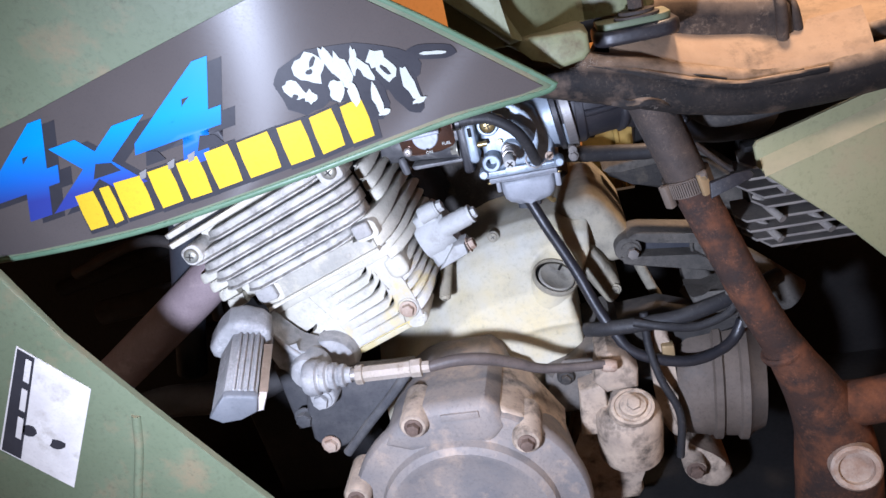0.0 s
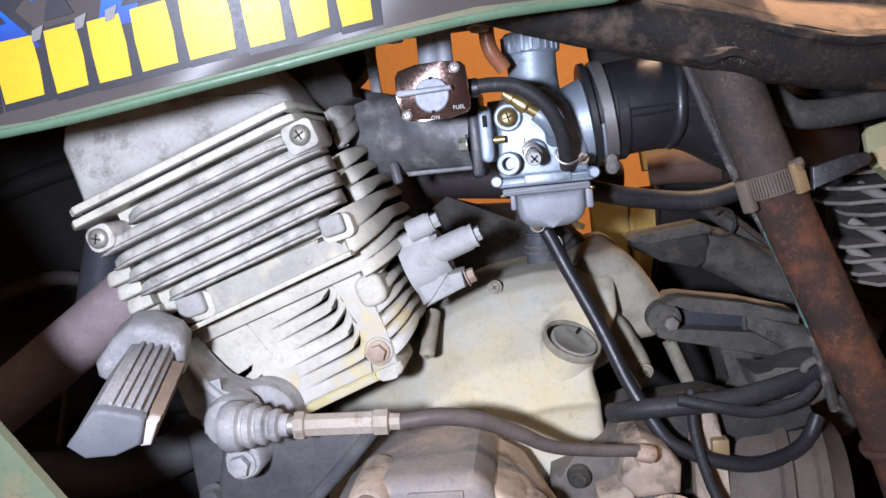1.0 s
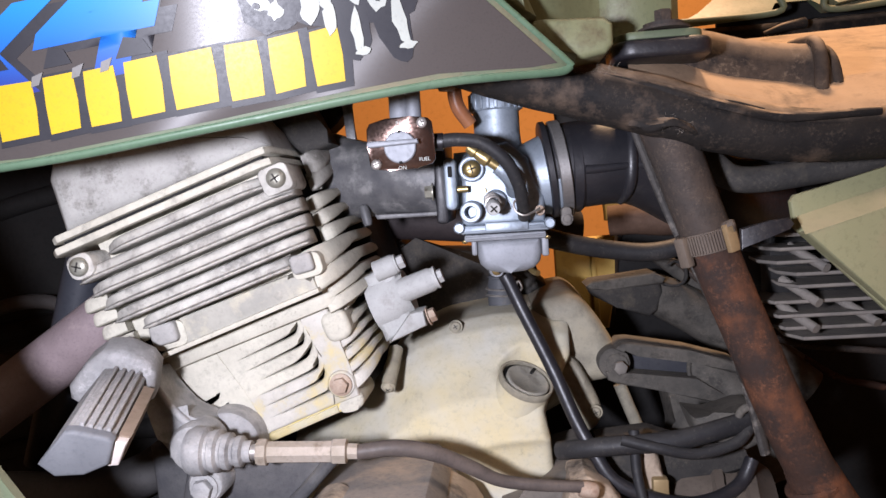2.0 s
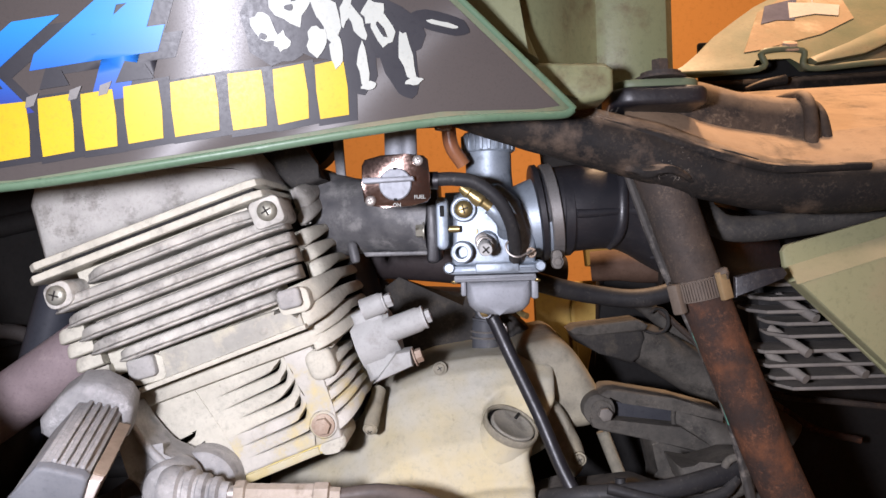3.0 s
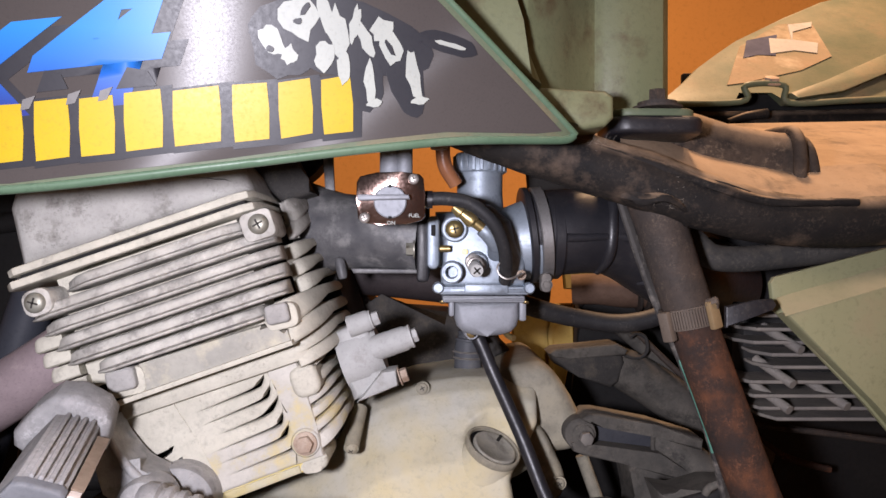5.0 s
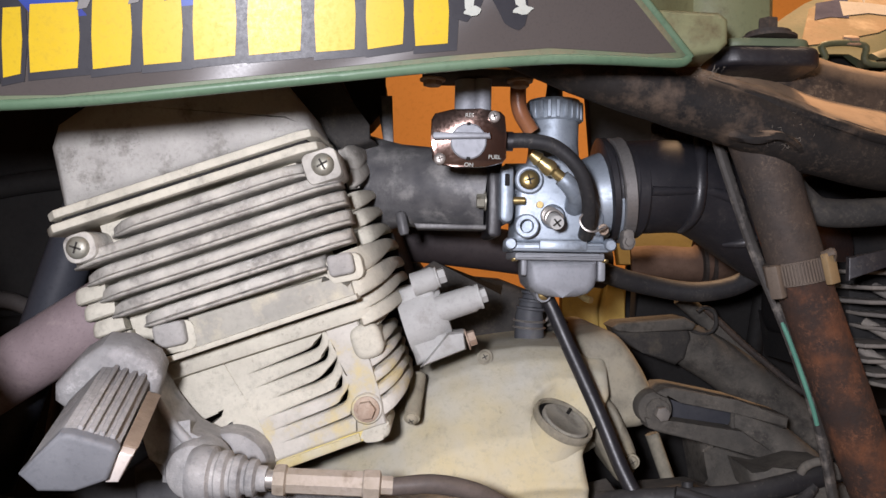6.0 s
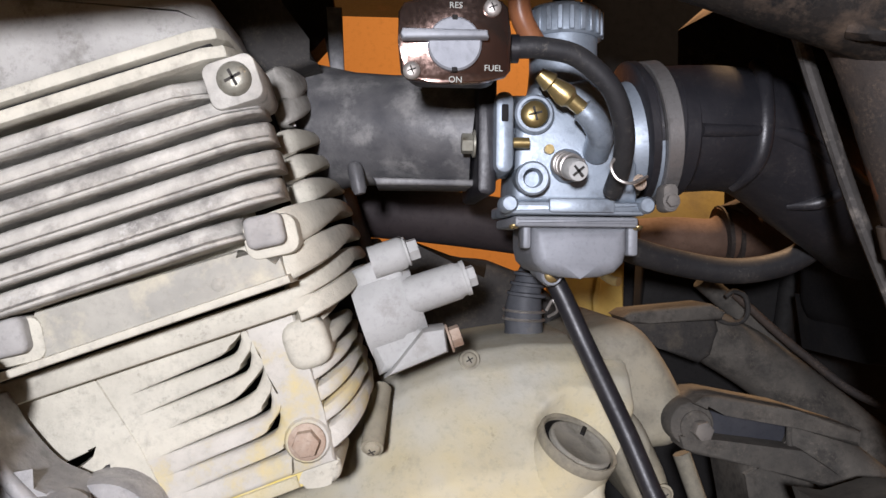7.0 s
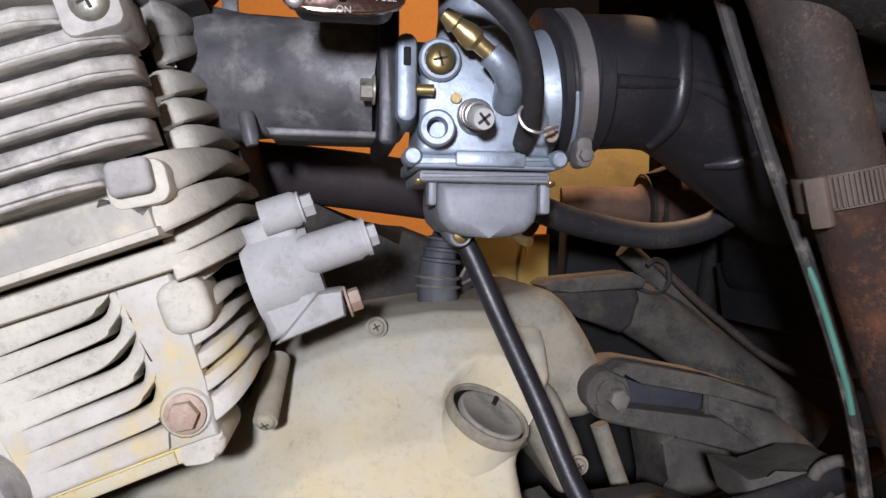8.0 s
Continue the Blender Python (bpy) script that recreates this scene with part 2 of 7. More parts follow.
def blue_print():
    """Blue lettering that runs from cyan above to navy below, as printed."""
    m = bpy.data.materials.new("blue_fade_print")
    m.use_nodes = True
    nt = m.node_tree
    geo = node(nt, "ShaderNodeNewGeometry")
    sep = node(nt, "ShaderNodeSeparateXYZ")
    nt.links.new(geo.outputs["Position"], sep.inputs[0])
    r = node(nt, "ShaderNodeMapRange")
    r.inputs["From Min"].default_value, r.inputs["From Max"].default_value = 0.712, 0.748
    nt.links.new(sep.outputs["Z"], r.inputs["Value"])
    cr = nt.nodes.new("ShaderNodeValToRGB")
    cr.color_ramp.elements[0].color = (0.02, 0.03, 0.16, 1)
    cr.color_ramp.elements[1].color = (0.010, 0.165, 0.46, 1)
    cr.color_ramp.elements.new(0.45).color = (0.012, 0.085, 0.34, 1)
    nt.links.new(r.outputs["Result"], cr.inputs["Fac"])
    b = nt.nodes["Principled BSDF"]
    nt.links.new(cr.outputs["Color"], b.inputs["Base Color"])
    b.inputs["Roughness"].default_value, b.inputs["Specular IOR Level"].default_value = 0.40, 0.28
    return m


BLUE = blue_print()
NAVY = surf("faded_navy_sticker", (0.025, 0.03, 0.075), (0.07, 0.075, 0.13), 0.4)


# ---- builders ----
BASE = {}


def thing(name, at, label, category, group="", kind=""):
    ob = new(name)
    ob.location = at
    ob.empty_display_size = 0.02
    BASE[ob] = Vector(at)
    return tagged(ob, label, category, group, kind)


def part(name, bm, material, parent=None, label="", smooth=38):
    """Links a bmesh, drawn in world metres, as one mesh object under a thing or a part."""
    bmesh.ops.recalc_face_normals(bm, faces=bm.faces)
    off = BASE[parent] if parent else Vector((0, 0, 0))
    bmesh.ops.translate(bm, verts=bm.verts, vec=-off)
    me = bpy.data.meshes.new(name)
    bm.to_mesh(me)
    bm.free()
    me.materials.append(material)
    me.shade_smooth()
    me.set_sharp_from_angle(angle=radians(smooth))
    ob = new(name, me)
    if parent:
        ob.parent = parent
    BASE[ob] = off
    if label:
        ob["label"] = label
    return ob


def add(bm, verts, faces, m=None):
    vs = [bm.verts.new(m @ Vector(v) if m else Vector(v)) for v in verts]
    fs = [bm.faces.new([vs[i] for i in f]) for f in faces]
    return vs, fs


def prism(outline, d0, d1, m=None, bevel=0.0, seg=2, bm=None, both=False, axis="y"):
    """Outline in (u, v), pushed from d0 to d1. axis y: points are (u, d, v); axis z: (u, v, d)."""
    bm = bm or bmesh.new()
    n = len(outline)
    put = (lambda u, v, d: (u, d, v)) if axis == "y" else (lambda u, v, d: (u, v, d))
    vs, fs = add(bm, [put(u, v, d0) for u, v in outline] + [put(u, v, d1) for u, v in outline],
                 [tuple(range(n)), tuple(range(2 * n - 1, n - 1, -1))] + [(i, i + n, (i + 1) % n + n, (i + 1) % n) for i in range(n)], m)
    if bevel:
        edges = set(fs[0].edges) | (set(fs[1].edges) if both else set())
        bmesh.ops.bevel(bm, geom=list(edges), offset=bevel, segments=seg, profile=0.5, affect="EDGES")
    return bm


def box(x0, x1, y0, y1, z0, z1, bevel=0.001, m=None, bm=None, seg=2):
    bm = bm or bmesh.new()
    vs, fs = add(bm, [(x, y, z) for x in (x0, x1) for y in (y0, y1) for z in (z0, z1)],
                 [(0, 1, 3, 2), (4, 6, 7, 5), (0, 4, 5, 1), (2, 3, 7, 6), (0, 2, 6, 4), (1, 5, 7, 3)], m)
    if bevel:
        bmesh.ops.bevel(bm, geom=list({e for f in fs for e in f.edges}), offset=bevel, segments=seg, profile=0.5, affect="EDGES")
    return bm


def spline(pts, n=8):
    """A smooth line through the points."""
    p = [Vector(q) for q in pts]
    p = [2 * p[0] - p[1]] + p + [2 * p[-1] - p[-2]]
    out = []
    for i in range(1, len(p) - 2):
        for k in range(n):
            t = k / n
            out.append(0.5 * (2 * p[i] + (p[i + 1] - p[i - 1]) * t + (2 * p[i - 1] - 5 * p[i] + 4 * p[i + 1] - p[i + 2]) * t * t
                              + (3 * p[i] - p[i - 1] - 3 * p[i + 1] + p[i + 2]) * t ** 3))
    return out + [p[-2]]


def tube(pts, r, seg=14, n=8, bm=None, flat=1.0, wobble=0.0):
    """A swept tube; r is a radius or one radius a point."""
    bm = bm or bmesh.new()
    line = spline(pts, n) if len(pts) > 2 else [Vector(pts[0]).lerp(Vector(pts[1]), k / 6) for k in range(7)]
    radii = r if isinstance(r, (list, tuple)) else [r] * len(pts)
    side, rings = None, []
    for i, q in enumerate(line):
        d = (line[min(i + 1, len(line) - 1)] - line[max(i - 1, 0)]).normalized()
        side = (side - d * side.dot(d)).normalized() if side else d.orthogonal().normalized()
        up = d.cross(side)
        f = i / (len(line) - 1) * (len(radii) - 1)
        k = min(int(f), len(radii) - 2)
        rad = radii[k] + (radii[k + 1] - radii[k]) * (f - k)
        ring = []
        for j in range(seg):
            a = 2 * math.pi * j / seg
            w = 1 + wobble * noise.noise(q * 60 + Vector((a, 0, 0)))
            ring.append(bm.verts.new(q + (side * math.cos(a) * flat + up * math.sin(a)) * rad * w))
        rings.append(ring)
    for a, b in zip(rings, rings[1:]):
        for j in range(seg):
            bm.faces.new((a[j], a[(j + 1) % seg], b[(j + 1) % seg], b[j]))
    bm.faces.new(rings[0][::-1])
    bm.faces.new(rings[-1])
    return bm


def lathe(profile, at, way, seg=24, bm=None, squash=1.0):
    """Rings of (radius, distance) along way from at; radius 0 closes an end."""
    bm = bm or bmesh.new()
    way = Vector(way).normalized()
    turn = way.to_track_quat("Z", "Y").to_matrix()
    rings = []
    for r, t in profile:
        c = Vector(at) + way * t
        if r < 1e-7:
            rings.append([bm.verts.new(c)])
        else:
            rings.append([bm.verts.new(c + turn @ Vector((r * math.cos(2 * math.pi * j / seg), squash * r * math.sin(2 * math.pi * j / seg), 0))) for j in range(seg)])
    for a, b in zip(rings, rings[1:]):
        for j in range(seg):
            q = [a[j % len(a)], a[(j + 1) % len(a)], b[(j + 1) % len(b)], b[j % len(b)]]
            q = list(dict.fromkeys(q))
            if len(q) > 2:
                bm.faces.new(q)
    for ring in (rings[0], rings[-1]):
        if len(ring) > 2:
            bm.faces.new(ring)
    return bm


FRONT = (0, -1, 0)


def smooth_loop(pts, n=4):
    """A closed outline rounded through its points."""
    m = len(pts)
    out = []
    for i in range(m):
        a, b, c, d = (Vector(pts[(i + k) % m]) for k in (-1, 0, 1, 2))
        for k in range(n):
            t = k / n
            v = 0.5 * (2 * b + (c - a) * t + (2 * a - 5 * b + 4 * c - d) * t * t + (3 * b - a - 3 * c + d) * t ** 3)
            out.append((v.x, v.y))
    return out


def pan_screw(parent, at, r, material, way=FRONT, name="screw", turn=30, label=""):
    """A domed screw head with a sunk cross."""
    s = part(name, lathe([(r * 1.02, 0), (r * 1.02, r * 0.28), (r * 0.85, r * 0.5), (r * 0.45, r * 0.62), (0, r * 0.65)], at, way, 20), material, parent, label)
    q = Vector(way).to_track_quat("Z", "Y").to_matrix().to_4x4()
    bm = bmesh.new()
    for k in (0, 90):
        box(-r * 0.52, r * 0.52, -r * 0.085, r * 0.085, r * 0.5, r * 0.67, 0, Matrix.Translation(at) @ q @ pose(0, 0, 0, 0, 0, turn + k), bm)
    part("slot", bm, BRACKET, s)
    return s


def hex_bolt(parent, at, r, h, material, way=FRONT, name="bolt", washer=True, label="", twist=10):
    bm = bmesh.new()
    q = Matrix.Translation(at) @ Vector(way).to_track_quat("Z", "Y").to_matrix().to_4x4() @ pose(0, 0, 0, 0, 0, twist)
    prism([(r * math.cos(math.pi * k / 3), r * math.sin(math.pi * k / 3)) for k in range(6)], h, 0, q, r * 0.12, 2, bm, axis="z")
    if washer:
        lathe([(r * 1.35, 0), (r * 1.35, r * 0.18), (r * 1.2, r * 0.25), (0, r * 0.25)], at, way, 20, bm)
    return part(name, bm, material, parent, label)


def clip_rect(cx, cz, w, h, r, n=4, tilt=0.0):
    """A rounded rectangle outline."""
    pts = []
    for k, (sx, sz) in enumerate(((1, 1), (-1, 1), (-1, -1), (1, -1))):
        for i in range(n + 1):
            a = math.pi / 2 * (k + i / n)
            x, z = sx * (w / 2 - r) + r * math.cos(a), sz * (h / 2 - r) + r * math.sin(a)
            t = radians(tilt)
            pts.append((cx + x * math.cos(t) - z * math.sin(t), cz + x * math.sin(t) + z * math.cos(t)))
    return pts


def lettering(name, text, size, m, material, parent, depth=0.0002, shear=0.0, label="", bold=0.0):
    """Words from the built-in font as a thin mesh."""
    cu = bpy.data.curves.new(name, "FONT")
    cu.body, cu.size, cu.extrude, cu.shear = text, size, depth, shear
    cu.align_x, cu.offset = "CENTER", bold
    tmp = bpy.data.objects.new(name, cu)
    me = bpy.data.meshes.new_from_object(tmp)
    bpy.data.objects.remove(tmp)
    bpy.data.curves.remove(cu)
    bm = bmesh.new()
    bm.from_mesh(me)
    bpy.data.meshes.remove(me)
    bmesh.ops.transform(bm, matrix=m, verts=bm.verts)
    return part(name, bm, material, parent, label)


# ---- the room ----
def slab(name, x0, x1, y0, y1, z0, z1, material, label, category):
    ob = part(name, box(x0, x1, y0, y1, z0, z1, 0), material)
    return tagged(ob, label, category, kind="structure")


slab("floor", -3, 3, -2.5, 2.6, -0.1, 0, CONCRETE, "grey stained concrete floor under the quad bike", "floor")
slab("wall_north", -3, 3, 2.6, 2.75, 0, 2.6, ORANGE, "ochre orange painted wall behind the quad bike", "wall")
slab("wall_south", -3, 3, -2.65, -2.5, 0, 2.6, PLASTER, "plain brown room wall", "wall")
slab("wall_west", -3.15, -3, -2.65, 2.75, 0, 2.6, PLASTER, "plain brown room wall", "wall")
slab("wall_east", 3, 3.15, -2.65, 2.75, 0, 2.6, ORANGE, "ochre orange painted side wall", "wall")
slab("ceiling", -3.15, 3.15, -2.65, 2.75, 2.6, 2.7, PLASTER, "plain ceiling of the room", "ceiling")

# ---- engine ----
LEAN = radians(19)
ENG = Matrix(((math.cos(LEAN), 0, -math.sin(LEAN), -0.20), (0, 1, 0, 0), (math.sin(LEAN), 0, math.cos(LEAN), 0.52), (0, 0, 0, 1)))


def eng(a, y, h):
    return ENG @ Vector((a, y, h))


engine = thing("engine", (-0.10, 0.70, 0.45), "dusty grey air-cooled single-cylinder engine with a cream-stained crankcase", "engine")

# rocker cover: a faceted lid on a thin double lip
cover_out = [(-0.058, 0.145), (-0.054, 0.184), (-0.046, 0.196), (-0.010, 0.207), (0.070, 0.199), (0.082, 0.190), (0.094, 0.160), (0.096, 0.145)]
head_cover = part("head_cover", prism(cover_out, 0.560, 0.72, ENG, 0.0125, 3), COVER, engine, "smooth pitted rocker cover")
part("cover_lip", prism([(-0.056, 0.5500), (0.086, 0.5500), (0.0935, 0.5535), (0.0965, 0.561), (0.0975, 0.72), (-0.062, 0.72), (-0.062, 0.556)], 0.1405, 0.1455, ENG, 0.0012, 2, axis="z", both=True), CAST, engine)
part("head_lip", prism([(-0.058, 0.5475), (0.087, 0.5475), (0.0950, 0.5520), (0.0980, 0.561), (0.0990, 0.72), (-0.065, 0.72), (-0.065, 0.556)], 0.1325, 0.1375, ENG, 0.0012, 2, axis="z", both=True), CAST, engine)
part("cover_gasket", prism([(-0.055, 0.556), (0.090, 0.556), (0.094, 0.71), (-0.057, 0.71)], 0.1375, 0.1405, ENG, axis="z"), BLACKSHADE, engine)

# cylinder head core, and long shingled ribs on its side cover
part("head_block", prism([(-0.042, 0.571), (0.078, 0.571), (0.080, 0.60), (0.084, 0.72), (-0.055, 0.72), (-0.055, 0.60)], 0.060, 0.1330, ENG, axis="z"), CAST, engine)


def rib(h, a0, a1, y=0.5455, deep=0.574, tall=0.0089):
    """A broad band over a narrow proud lip; both ends turn back in a facet."""
    prof = [(deep, 0), (y + 0.0024, 0.0), (y + 0.0006, 0.0003), (y, 0.0009), (y + 0.0003, 0.0017), (y + 0.0016, 0.0023), (y + 0.0036, 0.0030), (y + 0.0042, 0.0040),
            (y + 0.0046, 0.0058), (y + 0.0054, 0.0078), (y + 0.0064, tall - 0.0003), (y + 0.0080, tall), (deep, tall)]
    bm = bmesh.new()
    cuts = [(a0 - 0.004, 0.022), (a0, 0.0125), (a0 + 0.008, 0.0055), (a0 + 0.0155, 0.0008), (a0 + 0.018, 0.0), (a1 - 0.0130, 0.0), (a1 - 0.0115, 0.0006), (a1 - 0.003, 0.0060), (a1 - 0.0008, 0.0085), (a1, 0.0125), (a1 + 0.0002, 0.020)]
    rings = []
    for n, (a, push) in enumerate(cuts):
        pinch = 0.45 if n == 0 else 0.75 if n == 1 else 1.0
        rings.append([bm.verts.new(ENG @ Vector((a, min(p + push * (p < deep - 0.001), deep), h + tall * 0.4 + (q - tall * 0.4) * pinch))) for p, q in prof])
    for r0, r1 in zip(rings, rings[1:]):
        for j in range(len(prof)):
            k = (j + 1) % len(prof)
            bm.faces.new((r0[j], r0[k], r1[k], r1[j]))
    bm.faces.new(rings[0]), bm.faces.new(rings[-1])
    return bm


for h, a0, a1 in ((0.1205, -0.032, 0.084), (0.1095, -0.058, 0.1005), (0.0985, -0.054, 0.1005), (0.0875, -0.050, 0.1000), (0.0770, -0.046, 0.0975), (0.0665, -0.030, 0.0790)):
    part("rib", rib(h, a0, a1), RIBM, engine)
# pads that carry the two cover screws
part("screw_pad", prism(clip_rect(0.0945, 0.1222, 0.020, 0.0180, 0.004), 0.5472, 0.580, ENG, 0.0014), RIBM, engine)
part("screw_pad", prism(clip_rect(-0.0465, 0.1205, 0.018, 0.0165, 0.006), 0.5472, 0.580, ENG, 0.0014), RIBM, engine)
pan_screw(engine, eng(0.0955, 0.5474, 0.1225), 0.0062, SCREWM)
pan_screw(engine, eng(-0.047, 0.5474, 0.1205), 0.0062, SCREWM, turn=75)

# ledge under the ribs, with its two nuts
part("ledge", prism([(-0.014, 0.0465), (0.089, 0.0465), (0.089, 0.0565), (0.079, 0.0580), (0.074, 0.0640), (-0.006, 0.0660)], 0.5600, 0.600, ENG, 0.003, 2), LEDGEM, engine, "flat ledge between head and barrel")
part("ledge_rim", prism([(-0.026, 0.0445), (0.090, 0.0455), (0.090, 0.0490), (-0.024, 0.0480)], 0.5560, 0.600, ENG, 0.0012), CAST, engine)
for a, h, w, tall in ((0.0868, 0.0672, 0.0150, 0.0125), (-0.0170, 0.0595, 0.0180, 0.0140)):
    part("nut_seat", prism(clip_rect(a + 0.0010, h - 0.0025, w + 0.0060, tall + 0.0035, 0.005, tilt=-6), 0.5590, 0.60, ENG, 0.0016, 2), CAST, engine)
    part("head_nut", prism(clip_rect(a, h, w, tall, 0.003, tilt=-6), 0.5535, 0.60, ENG, 0.0022, 3), NUTM, engine, "grey cast lug over a head nut")
for a in (0.0630, -0.004):
    part("ledge_plug", lathe([(0.0034, 0.004), (0.0030, 0), (0.0022, -0.0006), (0, -0.0006)], eng(a, 0.5602, 0.0535), (0, 1, 0), 12), LEDGEM, engine)


def fin_loft(h, pitch, path, depth, gap0, gap1, start=0.0, roll=0.0, rise=0.0):
    """A fin that follows a plan line; the slot under it opens from gap0 to gap1 of the pitch along the line."""
    line = spline([(a, y, 0) for a, y in path], 5)
    bm = bmesh.new()
    rings = []
    for i, p in enumerate(line):
        d = (line[min(i + 1, len(line) - 1)] - line[max(i - 1, 0)]).normalized()
        nrm = Vector((d.y, -d.x, 0))
        s = i / (len(line) - 1)
        u = max(0.0, (s - start) / (1 - start))
        g = pitch * (gap0 + (gap1 - gap0) * min(1.0, u * 2.6) ** 0.8)
        lo, hi = h + g, h + pitch
        t = hi - lo
        sec = [(-depth, lo), (-0.0016, lo), (-0.0003, lo + 0.10 * t), (0.0, lo + 0.25 * t), (-0.0004, lo + 0.55 * t), (-0.0014 - roll * u, lo + 0.85 * t), (-0.0030 - roll * u, hi), (-depth, hi)]
        rings.append([bm.verts.new(ENG @ Vector((p.x + nrm.x * o, p.y + nrm.y * o, v + rise * u))) for o, v in sec])
    for r0, r1 in zip(rings, rings[1:]):
        for j in range(len(rings[0])):
            k = (j + 1) % len(rings[0])
            bm.faces.new((r0[j], r0[k], r1[k], r1[j]))
    bm.faces.new(rings[0]), bm.faces.new(rings[-1])
    return bm


# cylinder head fins round the rear corner and at the front corner
def lobe(path, lo0, lo1, hi0, hi1, depth=0.014, bend_=2.6, reach=0.62):
    """A fin that turns the corner: its lower edge climbs from lo0 to lo1 and its upper edge runs from hi0 to hi1."""
    line = spline([(a, y, 0) for a, y in path], 6)
    bm = bmesh.new()
    rings = []
    for i, p in enumerate(line):
        d = (line[min(i + 1, len(line) - 1)] - line[max(i - 1, 0)]).normalized()
        nrm = Vector((d.y, -d.x, 0))
        u = min(1.0, i / (len(line) - 1) / reach)
        lo, hi = lo0 + (lo1 - lo0) * u ** bend_, hi0 + (hi1 - hi0) * u
        t = max(hi - lo, 0.0012)
        sec = [(-depth, lo), (-0.0016, lo), (-0.0004, lo + 0.08 * t), (0.0, lo + 0.22 * t), (-0.0003, lo + 0.6 * t), (-0.0012, lo + 0.9 * t), (-0.0026, hi), (-depth, hi)]
        rings.append([bm.verts.new(ENG @ Vector((p.x + nrm.x * o, p.y + nrm.y * o, v))) for o, v in sec])
    for r0, r1 in zip(rings, rings[1:]):
        for j in range(len(rings[0])):
            k = (j + 1) % len(rings[0])
            bm.faces.new((r0[j], r0[k], r1[k], r1[j]))
    bm.faces.new(rings[0]), bm.faces.new(rings[-1])
    return bm


# core blackened: the shade between the head fins is in its colour
part("head_core", prism([(-0.050, 0.588), (0.076, 0.588), (0.086, 0.601), (0.0920, 0.616), (0.0960, 0.632), (0.0980, 0.655), (0.0980, 0.72), (-0.06, 0.72)], 0.046, 0.138, ENG, axis="z"), BLACKSHADE, engine)
HEAD_LINE = [(0.0955, 0.5935), (0.1000, 0.5925), (0.1060, 0.5975), (0.1105, 0.612), (0.1135, 0.635), (0.1145, 0.66), (0.1145, 0.70)]
BASE_LINE = [(0.0850, 0.5610), (0.0950, 0.5650), (0.1040, 0.5775), (0.1100, 0.597), (0.1140, 0.622), (0.1150, 0.65), (0.1150, 0.70)]
TOP_LINE = [(0.0860, 0.5765), (0.0950, 0.5795), (0.1035, 0.5890), (0.1095, 0.604), (0.1130, 0.625), (0.1145, 0.655), (0.1145, 0.70)]
SIDE_LINE = [(0.0760, 0.5843), (0.0880, 0.5875), (0.0955, 0.597), (0.0995, 0.612), (0.1005, 0.630), (0.0990, 0.655), (0.097, 0.70)]
# added black block for the dark gap between fins and manifold
part("head_rear", prism([(0.060, 0.664), (0.114, 0.668), (0.117, 0.69), (0.117, 0.76), (0.060, 0.76)], 0.020, 0.136, ENG, axis="z"), BLACKSHADE, engine, "black block standing in for the shade behind the head fins")
CORNER_LINE = [(0.1010, 0.6060), (0.1060, 0.6050), (0.1105, 0.6120), (0.1140, 0.626), (0.1160, 0.645), (0.1160, 0.66), (0.1160, 0.70)]
part("corner_block", lobe(CORNER_LINE, 0.1210, 0.1330, 0.1380, 0.1420, 0.010), RIBM, engine)
part("corner_foot", lobe([(a - 0.0010, y - 0.0030) for a, y in CORNER_LINE], 0.1120, 0.1225, 0.1205, 0.1325, 0.010), RIBM, engine)
for lo0, lo1, hi0, hi1 in ((0.0970, 0.1045, 0.1078, 0.1105), (0.0860, 0.0930, 0.0962, 0.0990), (0.0745, 0.0815, 0.0852, 0.0877)):
    part("fin", lobe(HEAD_LINE, lo0, lo1, hi0, hi1), CAST, engine)
for lo0, lo1, hi0, hi1 in ((0.0580, 0.0690, 0.0738, 0.0765), (0.0464, 0.0560, 0.0578, 0.0640)):
    part("fin", lobe(BASE_LINE, lo0, lo1, hi0, hi1, 0.020, 1.8), CAST, engine)
for lo0, lo1, hi0, hi1 in ((0.0380, 0.0460, 0.0455, 0.0530), (0.0290, 0.0360, 0.0378, 0.0430)):
    part("fin", lobe(TOP_LINE, lo0, lo1, hi0, hi1, 0.020, 1.6), CAST, engine)
for k in range(4):
    h = 0.0900 - 0.0105 * k
    part("fin", fin_loft(h, 0.0105, [(-0.0600 + 0.002 * k, 0.700), (-0.0690 + 0.002 * k, 0.620), (-0.0700 + 0.002 * k, 0.582), (-0.0660 + 0.002 * k, 0.565), (-0.0580 + 0.002 * k, 0.5605), (-0.046 + 0.002 * k, 0.5615)], 0.016, 0.30, 0.10), CAST, engine)
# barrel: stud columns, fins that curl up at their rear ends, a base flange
# black core carries the shade in the barrel's slots
part("barrel_core", prism([(-0.036, 0.612), (0.062, 0.612), (0.072, 0.622), (0.078, 0.636), (0.0800, 0.655), (0.0800, 0.73), (-0.050, 0.73), (-0.050, 0.63)], -0.035, 0.045, ENG, axis="z"), BLACKSHADE, engine)
part("barrel_top", prism([(-0.042, 0.584), (-0.034, 0.577), (0.084, 0.576), (0.092, 0.5790), (0.098, 0.586), (0.100, 0.600), (0.100, 0.72), (-0.055, 0.72), (-0.050, 0.60)], 0.0335, 0.0438, ENG, 0.0018, 2, axis="z", both=True), CAST, engine, "long top flange of the barrel")
